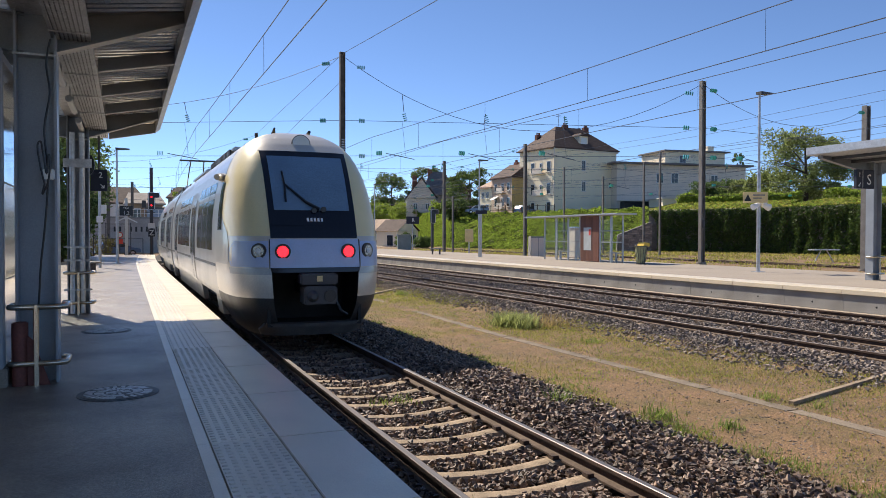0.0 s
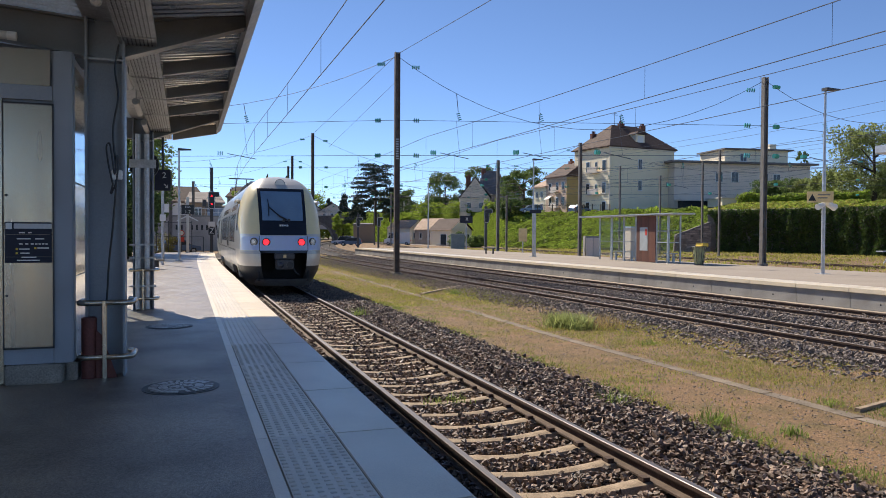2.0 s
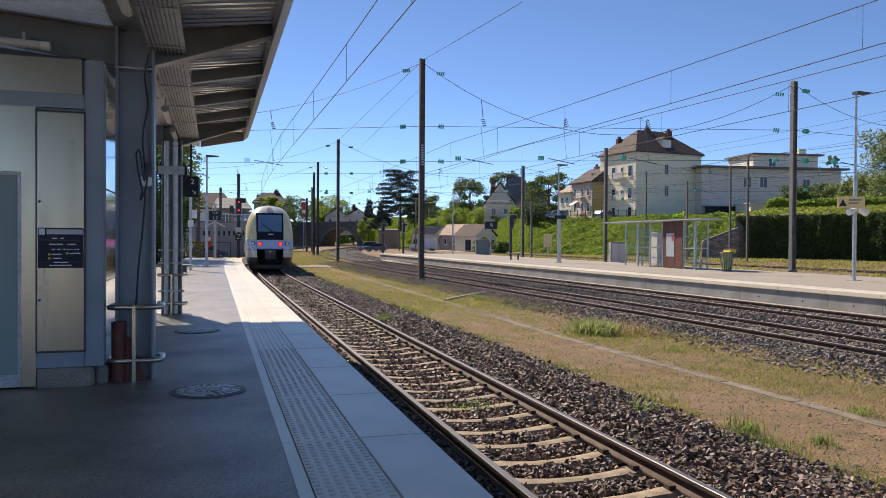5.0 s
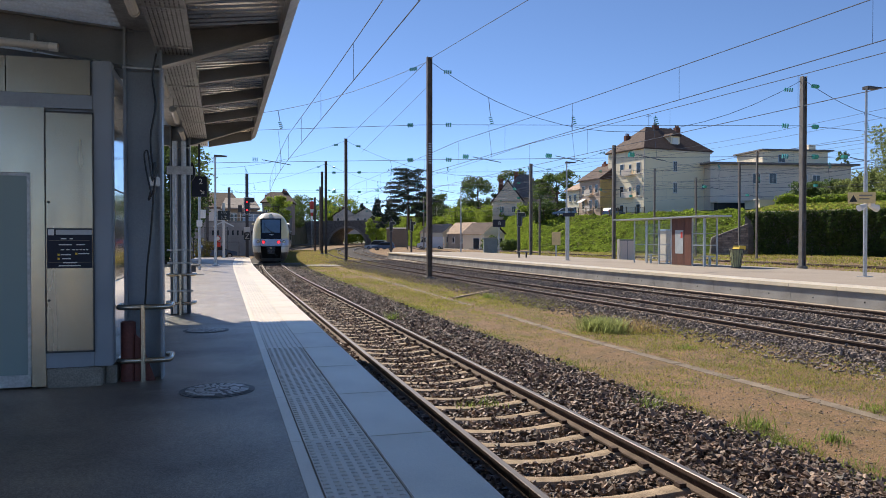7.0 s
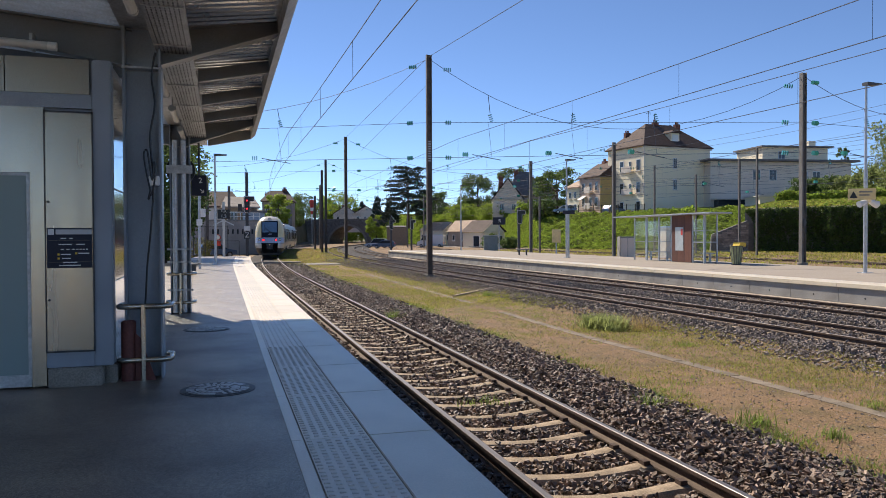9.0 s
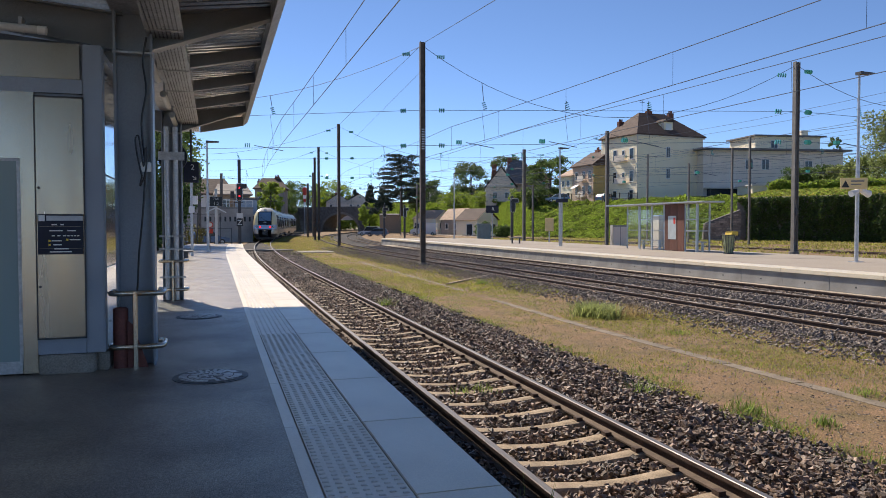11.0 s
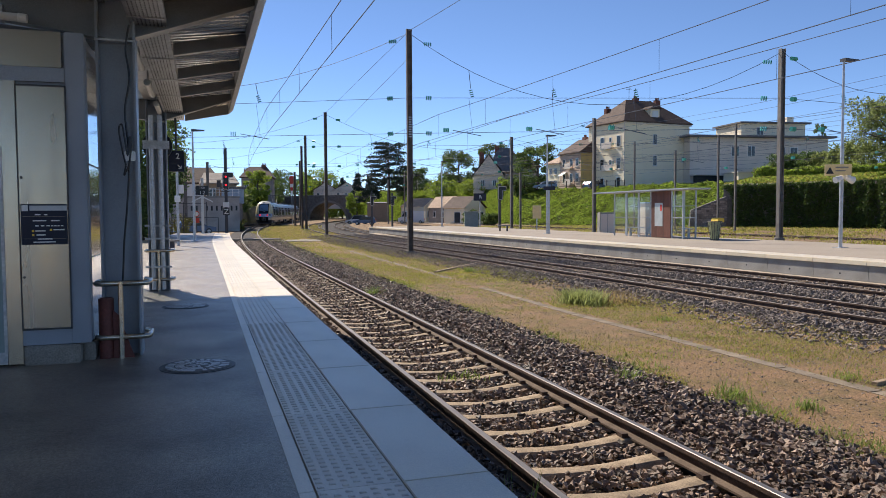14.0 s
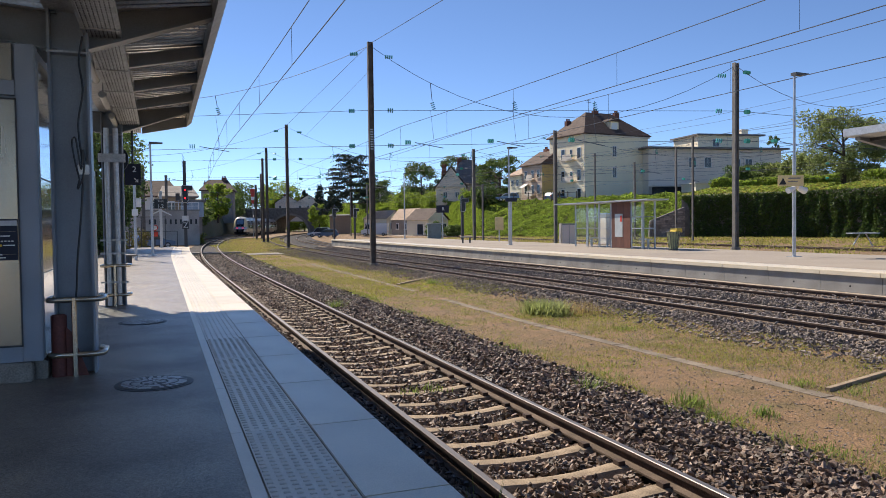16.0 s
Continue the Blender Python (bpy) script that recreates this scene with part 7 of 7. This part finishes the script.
part("terrace_roof", Shape().box(1.4, 10.5, -2.2, -0.02, 2.6, 2.85), M_grey_wall, v)
C = (86.36, 106.13, 7.55)
ga = thing("garden_garage", "low pale garage with flat roof behind the hedge", "garage", pose(C[0], C[1], 5.6, 0, 0, -10))
part("wall", Shape().box(0, 9, 0, 5, -1, 2.3), M_cream_wall, ga)
part("roof", Shape().box(-0.3, 9.3, -0.3, 5.3, 2.3, 2.5), M_grey_wall, ga)
C = (99.58, 92.76, 8.24)
house("bungalow", pose(C[0], C[1], 5.4, 0, 0, -15), 11, 8, 3.2, M_cream_wall, M_slate, 0.6, "low cream house with flat dark roof behind the hedge", chimneys=(), rows=((0.9, (2, 5, 8.5), 1.2, 1.6),), hip=0.15)
C = (98.31, 80.26, 7.60)
house("bungalow", pose(C[0], C[1], 5.4, 0, 0, -20), 12, 8, 3.0, M_cream_wall, M_slate, 0.8, "low house with dark roof at the gardens", chimneys=(), rows=((1.2, (2, 5.5, 9), 1.2, 1.6),), hip=0.15)

# low sheds in the yard
house("railway_shed", pose(47.7, 163.2, GROUND, 0, 0, 20), 4.8, 9.0, 3.5, M_cream_wall, M_tilel, 2.0, "long low cream shed with pale tiled roof", chimneys=(), rows=((1.2, (1.4, 3.4), 0.9, 1.4),), side_rows=((1.2, (1.0, 2.6, 4.2, 6.4, 8.0), 0.9, 1.4),), gable_front=True, over=0.3)
house("railway_shed", pose(48.9, 149.4, GROUND, 0, 0, 20), 4.6, 6.8, 3.2, M_greyd_wall, M_tilel, 2.4, "weathered gabled shed in the railway yard", chimneys=(), rows=((1.2, (1.4, 3.2), 0.9, 1.3),), side_rows=((1.2, (1.8, 4.6), 0.9, 1.3),), gable_front=True, over=0.3)
house("railway_shed", pose(47.5, 134.9, GROUND, 0, 0, 20), 5.2, 6.4, 3.0, M_cream_wall, M_tile, 2.3, "small gabled shed with brown tiled roof", chimneys=(), rows=((1.1, (2.0, 4.2), 0.9, 1.2),), side_rows=((0.1, (2.2,), 1.9, 2.2),), gable_front=True, over=0.35)
C = (38.58, 181.46, 0.10)
house("yard_building", pose(C[0], C[1], GROUND, 0, 0, -16), 5.0, 6, 4.6, mat("brown panel", (0.33, 0.26, 0.2), 0.8), M_slate, 0.3, "low brown flat-roofed yard building", chimneys=(), rows=(), hip=0.02, over=0.2)
# houses up the hill
for px, w, h, rise, wl, rf, lab in (((60.24, 164.80, 5.96), 7.0, 4.6, 5.0, M_grey_wall, M_slate, "grey gabled house among trees on the hill"), ((66.89, 173.28, 6.50), 9.0, 5.5, 6.0, M_greyd_wall, M_slate, "old dark slate-roofed house on the hill"),
                                    ((62.85, 205.73, 7.31), 12.0, 3.0, 2.5, M_greyd_wall, M_tile, "low house among shrubs on the hill"), ((58.47, 217.43, 7.24), 8.0, 3.0, 2.5, M_grey_wall, M_tile, "low grey house on the hillside"), ((72.67, 176.81, 6.92), 9.0, 6.5, 3.4, M_greyd_wall, M_tile, "brown-roofed house on the hill")):
    house("hill_house", pose(px[0], px[1], px[2] - 0.5, 0, 0, -18), w, 8, h, wl, rf, rise, lab, chimneys=((0.3, 0.5),), rows=((h * 0.45, (w * 0.3, w * 0.7), 1.0, 1.4),), gable_front=wl is M_grey_wall)

# left side: long shed, terraces, houses
C = (-6.29, 97.67, -0.58)
ls = thing("depot_wall_building", "grey rendered depot building with a row of slit openings", "building", pose(C[0], C[1], GROUND, 0, 0, 6))
part("wall", Shape().box(0, 10.9, 0, 6, 0, 4.2), mat("stained grey render", (0.46, 0.42, 0.38), 0.9, var=0.2, scale=0.6), ls)
for k in range(11):
    part("slit", Shape().box(4.4 + k * 0.6, 4.62 + k * 0.6, -0.03, 0.0, 2.6, 3.2), M_black, ls)
part("parapet", Shape().box(-0.1, 11.0, -0.1, 6.1, 4.2, 4.4), M_conc, ls)
rl = part("railing", Shape().box(4.5, 10.9, -0.02, 0.02, 5.25, 5.32).box(4.5, 10.9, -0.02, 0.02, 4.8, 4.85), M_white, ls, "white terrace railing")
for k in range(9):
    part("baluster", Shape().box(4.5 + k * 0.79, 4.56 + k * 0.79, -0.02, 0.02, 4.4, 5.3), M_white, rl)
C = (-5.97, 114.31, 3.69)
house("town_house", pose(C[0], C[1], 3.4, 0, 0, 4), 8.5, 8, 2.6, M_white, M_tile, 2.4, "white house with brown roof above the depot", chimneys=(), rows=((0.7, (1.2, 3.2, 5.2, 7.2), 1.0, 1.4),), hip=0.1)
C = (0.25, 110.40, 3.09)
house("town_house", pose(C[0], C[1], 3.2, 0, 0, 2), 4.4, 7, 2.6, mat("tan render", (0.40, 0.30, 0.2), 0.9), M_greyd_wall, 1.6, "tan building with shallow brown roof above the terrace", chimneys=(), rows=((0.6, (1.2, 3.0), 1.0, 1.3),), hip=0.05)
C = (2.94, 107.49, 0.64)
sb = thing("signal_cabin", "small raised cabin with blue glazing beside the cutting", "cabin", pose(C[0], C[1], GROUND))
part("base", Shape().box(0, 2.4, 0, 4, 0, 3.6), mat("brown grey render", (0.25, 0.22, 0.20), 0.9), sb)
part("glazing", Shape().box(-0.3, 2.6, -0.3, 4, 3.6, 5.6), mat("blue panel", (0.30, 0.38, 0.48), 0.4), sb)
part("roof", Shape().box(-0.6, 2.9, -0.6, 4.3, 5.6, 5.85), M_slate, sb)
C = (8.77, 179.88, 8.07)
house("hill_house", pose(C[0], C[1], 5.3, 0, 0, -10), 6.8, 8, 4.6, M_greyd_wall, M_tile, 2.6, "old grey house with brown roof on the hill", chimneys=((0.1, 0.5), (0.7, 0.5)), rows=((2.2, (1.2, 3.2), 0.9, 1.4),), hip=0.2)
for px, w in (((36.91, 262.29, 7.39), 8), ((43.53, 260.36, 7.39), 9), ((48.97, 265.03, 7.93), 7)):
    house("hill_house", pose(px[0], px[1], 6.0, 0, 0, -14), w, 7, 3.4, M_grey_wall, M_tile, 2.8, "grey house beyond the bridge", chimneys=((0.4, 0.5),), rows=((1.2, (1.6, 4.2), 0.9, 1.3),), gable_front=True)
# cutting side and bank on the left
bank = Shape().grid([[(4.45, 111.20, -0.45), (10.08, 153.32, -0.31), (17.32, 198.09, -0.27), (25.13, 234.37, -0.08)], [(4.15, 115.52, 3.68), (9.60, 159.79, 5.01), (16.64, 203.60, 6.15), (24.95, 240.78, 6.85)], [(3.83, 155.25, 6.23), (10.34, 195.05, 7.77), (16.73, 224.45, 8.43), (25.31, 253.19, 7.88)], [(-2.73, 271.86, 11.26), (7.42, 300.17, 12.38), (16.87, 318.25, 12.67), (32.22, 334.57, 10.66)]])
tagged(part("left_bank", bank, mat("earth bank", (0.15, 0.12, 0.06), 0.95, var=0.3, scale=0.3, bump=0.5, fine=4, tint=(0.08, 0.09, 0.03))), "dark earth bank of the cutting with dry grass", "embankment", kind="structure")

# road bridge: one stone arch
A0, A1 = Vector((24.71, 238.66, -0.10)), Vector((43.55, 222.73, -0.04))
br = thing("stone_bridge", "old dark stone arch bridge over the tracks", "bridge", pose(A0.x, A0.y, GROUND, 0, 0, math.degrees(math.atan2(A1.y - A0.y, A1.x - A0.x))), kind="structure")
L = (A1 - A0).length
ac, ar, deck = L * 0.62, 6.4, 6.6
poly_l = [(ac + ar * math.cos(a), max(0.0, 5.4 * math.sin(a))) for a in np.linspace(math.pi, 0, 19)]
s = Shape()
for k in range(18):
    (xa, za), (xb, zb) = poly_l[k], poly_l[k + 1]
    s.add([(xa, 0, za), (xb, 0, zb), (xb, 0, deck), (xa, 0, deck), (xa, 8, za), (xb, 8, zb), (xb, 8, deck), (xa, 8, deck)], [(0, 1, 2, 3), (4, 7, 6, 5), (0, 4, 5, 1), (3, 2, 6, 7)])
s.box(-8, ac - ar, 0, 8, 0, deck).box(ac + ar, L + 10, 0, 8, 0, deck)
part("vault", s, M_stone, br)
for k in range(18):
    a0, a1 = math.pi - k * math.pi / 18, math.pi - (k + 1) * math.pi / 18
    q = [(ac + r * math.cos(a), (5.4 / 6.4) * r * math.sin(a)) for r, a in ((6.4, a0), (6.4, a1), (7.1, a1), (7.1, a0))]
    part("arch_stone", Shape().prism(q, -0.08, 0.0), M_concd, br)
part("parapet", Shape().box(-8, L + 10, -0.1, 0.3, deck, deck + 0.9), M_stone, br)
part("coping", Shape().box(-8, L + 10, -0.15, 0.35, deck + 0.9, deck + 1.05), M_concd, br)

# ---- trees ----
P = (42.49, 175.19, 5.55)
cedar(P[0], P[1], 3.5, 14.6, 6.4)
for px, z, h, r, m, n, size, lab in (
    ((66.58, 194.22, 6.73), 5.0, 13, 7.5, M_leafd, 2200, 0.6, "dark broadleaf tree on the hill"),
    ((73.61, 186.96, 7.20), 5.5, 14, 6.5, M_leafd, 2000, 0.6, "dark broadleaf tree behind the old house"),
    ((70.25, 151.46, 6.20), 5.0, 11.0, 6.0, M_leafd, 2400, 0.5, "dense dark tree beside the terraced houses"),
    ((58.10, 131.03, 5.12), 4.0, 4.5, 3.4, M_leafd, 1600, 0.4, "dark bushy tree on the slope"),
    ((60.79, 144.84, 5.95), 5.0, 3.6, 3.0, M_leaf, 1200, 0.4, "bright green shrub tree on the hill"),
    ((56.08, 176.44, 6.22), 4.5, 4.5, 5.0, M_leaf, 1400, 0.45, "light green garden tree"),
    ((61.02, 167.70, 6.04), 4.5, 4.5, 5.0, M_leaf, 1400, 0.45, "light green garden tree"),
    ((58.20, 207.08, 6.66), 5.0, 9.0, 5.0, M_leafd, 1400, 0.55, "dark leafy tree on the hill"),
    ((50.97, 193.56, 6.30), 5.0, 8.0, 4.0, M_leafd, 1200, 0.55, "dark tree beside the cedar"),
    ((42.60, 196.00, 5.85), 4.0, 7.0, 3.5, M_cedar, 1000, 0.5, "dark conifer near the cedar"),
    ((45.34, 226.47, 6.50), 4.0, 10.0, 3.0, M_cedar, 900, 0.5, "pointed dark conifer beyond the bridge"),
    ((46.89, 262.50, 7.26), 4.0, 10.0, 2.6, M_cedar, 900, 0.55, "pointed dark conifer beyond the bridge"),
    ((40.73, 274.73, 7.48), 5.0, 12.0, 9.0, M_leaf, 1500, 0.8, "far tree behind the bridge"),
    ((37.09, 291.42, 7.81), 5.0, 11.0, 8.0, M_leafd, 1300, 0.8, "far tree behind the bridge"),
    ((39.94, 201.90, -0.05), -0.7, 8.0, 3.2, M_leaf, 1500, 0.45, "bright green tree beside the bridge"),
    ((45.42, 288.86, -0.69), -0.7, 7.0, 7.0, M_leaf, 1200, 0.8, "trees seen through the bridge arch"),
    ((49.51, 277.25, -0.61), -0.7, 8.0, 7.0, M_leaf, 1200, 0.8, "trees seen through the bridge arch"),
    ((25.10, 251.14, 6.33), 3.0, 13.0, 6.0, M_leafd, 1700, 0.5, "dark leafy tree on the earth bank"),
    ((19.44, 218.41, 5.69), 3.0, 9.0, 5.0, M_leafd, 1600, 0.5, "dark overhanging bushes on the bank"),
    ((9.83, 143.06, 5.07), 2.5, 6.8, 3.0, M_leaf, 1900, 0.42, "bright green tree in front of the hill house"),
    ((15.12, 193.61, 5.35), 3.0, 8.0, 5.0, M_leafd, 1600, 0.45, "dark bushes over the cutting"),
    ((5.57, 125.52, 3.51), 1.5, 4.0, 3.0, M_leafd, 1200, 0.35, "dark bushes over the cutting"),
    ((91.88, 102.44, 8.02), 5.5, 5.0, 4.2, M_leafd, 1800, 0.42, "dark garden tree by the villa"),
    ((93.92, 99.75, 7.91), 5.5, 5.2, 4.6, M_leafd, 1900, 0.42, "dark garden tree behind the hedge"),
    ((94.75, 95.34, 7.88), 5.5, 5.4, 4.0, M_poplar, 1500, 0.4, "olive green garden shrub"),
    ((150.12, 154.28, 14.62), 8.0, 16.0, 2.2, M_leafd, 900, 0.5, "distant slender tree above the gardens"),
    ((93.27, 82.38, 7.59), 5.0, 12.6, 8.2, M_poplar, 6400, 0.42, "large silvery green tree in the gardens"),
    ((90.18, 88.03, 7.36), 5.0, 6.2, 3.4, M_poplar, 1600, 0.42, "smaller silvery green tree in the gardens"),
    ((93.86, 129.06, 15.24), 9.0, 7.5, 2.5, M_cedar, 700, 0.5, "dark pine behind the cream house"),
    ((40.77, 113.09, -0.13), -0.7, 2.6, 1.7, M_leafd, 900, 0.25, "round dark shrub beside a shed"),
    ((45.71, 116.85, -0.76), -0.7, 1.8, 2.0, M_leafd, 1100, 0.3, "bushes at the foot of the slope"),
):
    tree(px[0], px[1], z, h, r, m, lab, n=n, size=size, shape="cone" if m is M_cedar else "round", low=0.12 if h < 9 or m is M_poplar else 0.22)
P = (-4.16, 57.48, 1.58)
tree(P[0], P[1], -0.7, 10.8, 3.7, M_leafd, "large dark leafy tree beside the rear track", n=9000, size=0.26, lumps=60, low=0.18)
P = (-4.59, 51.36, 1.57)
tree(P[0], P[1], -0.7, 9.5, 4.0, M_leafd, "dark leafy tree beside the rear track", n=6000, size=0.26, lumps=50, low=0.1)
P = (-2.52, 69.48, 0.01)
tree(P[0], P[1], -0.7, 2.0, 2.2, mat("yellowing leaves", (0.22, 0.20, 0.03), 0.6, island=0.4, bump=0), "yellow flowering shrub beyond the platform", n=1600, size=0.16, lumps=16, low=0.1)
sp = np.c_[rng.normal(8.75, 0.20, 40), rng.normal(16.2, 0.28, 40), np.full(40, GROUND + 0.01)]
blades("weed_bush", sp, M_weed, "pale green grassy weed bush on the verge", "weed", per=44, h=0.28, spread=0.12, w=0.009)
sp = np.c_[rng.normal(9.5, 0.25, 16), rng.normal(15.7, 0.4, 16), np.full(16, GROUND + 0.01)]
blades("weed_stalks", sp, M_straw, "dry stalky weeds on the verge", "weed", per=12, h=0.34, spread=0.10, w=0.005)
P = (4.34, 102.91, 0.14)
tree(P[0], P[1], -0.7, 1.3, 1.8, M_grass, "rough weeds along the cutting", n=500, size=0.2, lumps=10, low=0.05)


pb = thing("blue_panel", "pale blue panel on a post on the hill", "sign", pose((46.66, 209.41, 6.31)[0], (46.66, 209.41, 6.31)[1], 5.2, 0, 0, -14))
part("post", Shape().box(-0.1, 0.1, 0, 0.1, 0, 2.2), M_galv, pb)
part("panel", Shape().box(-1.1, 1.1, -0.1, 0, 1.4, 4.2), M_lilac, pb)
gf = thing("garden_fence", "thin dark garden fence along the top of the slope", "fence")
fa, fb = Vector(TOP[3]), Vector(TOP[4])
for k in range(15):
    q = fa.lerp(fb, k / 14)
    part("post", Shape().box(q.x - 0.06, q.x + 0.06, q.y - 0.06, q.y + 0.06, q.z - 0.3, q.z + 1.7), M_bark, gf)
for dz in (0.7, 1.5):
    part("rail", Shape().tube([fa + Vector((0, 0, dz)), fb + Vector((0, 0, dz))], 0.035, 5), M_bark, gf)

# ---- vehicles in the yard ----
def vehicle(name, m, L, W, H, paint, label, van=False):
    t = thing(name, label, "car", m)
    if van:
        prof = [(0, 0.35), (L, 0.35), (L, 1.1), (L - 0.7, 1.35), (L - 1.3, H), (0.05, H), (0, H - 0.2)]
        glass = [(L - 1.32, H - 0.15), (L - 0.78, 1.4), (L - 1.8, 1.4), (L - 1.8, H - 0.15)]
    else:
        prof = [(0, 0.35), (L, 0.35), (L, 0.75), (L - 1.1, 0.95), (L - 1.8, H), (0.5, H), (0.05, 0.95)]
        glass = [(0.45, 0.95), (L - 1.15, 0.95), (L - 1.85, H - 0.07), (0.65, H - 0.07)]
    part("body", Shape().prism(prof, 0, W), paint, t, bevel=0.04)
    part("side_window", Shape().prism(glass, -0.012, 0.0), M_pane, t)
    part("side_window", Shape().prism(glass, W, W + 0.012), M_pane, t)
    for x in (0.75, L - 0.85):
        for y in (0.08, W - 0.08):
            w = part("tyre", Shape().tube([(x, y - 0.1, 0.32), (x, y + 0.1, 0.32)], 0.32, 16), M_tyre, t)
            part("rim", Shape().tube([(x, y - 0.11, 0.32), (x, y + 0.11, 0.32)], 0.19, 12), M_galv, w)
    for y in (0.2, W - 0.3):
        part("tail_light", Shape().box(-0.02, 0.02, y - 0.08, y + 0.12, 0.8, 1.05), M_red, t)
    return t


for px, L, W, H, paint, lab, van, rz in (((43.10, 145.75, -0.45), 5.4, 2.0, 2.5, M_carw, "white delivery van parked by the sheds", True, 150), ((30.81, 136.84, -0.40), 4.2, 1.75, 1.5, M_carb, "blue hatchback parked in the yard", False, 160),
                                         ((31.71, 147.00, -0.42), 4.6, 1.8, 1.8, M_carw, "white estate car parked in the yard", False, 160), ((62.75, 127.30, 5.55), 4.3, 1.75, 1.5, M_carb, "dark blue car parked above the slope", False, 165), ((64.81, 117.98, 5.35), 4.2, 1.75, 1.5, M_carb, "blue car parked above the slope by the houses", False, 20),
                                         ((-2.47, 84.06, -0.19), 4.2, 1.75, 1.5, M_carb, "blue car parked beyond the fence", False, 20)):
    vehicle("van" if van else "car", pose(px[0], px[1], px[2] if px[2] > 2 else GROUND, 0, 0, rz), L, W, H, paint, lab, van)
paved = Shape().add([(42.97, 240.63, -0.70), (44.36, 113.88, -0.70), (56.55, 143.61, -0.70), (64.13, 284.84, -0.70)], [(0, 1, 2, 3)])
tagged(part("yard_paving", paved, M_plat2), "pale paved yard in front of the sheds", "yard", kind="structure")

motions()
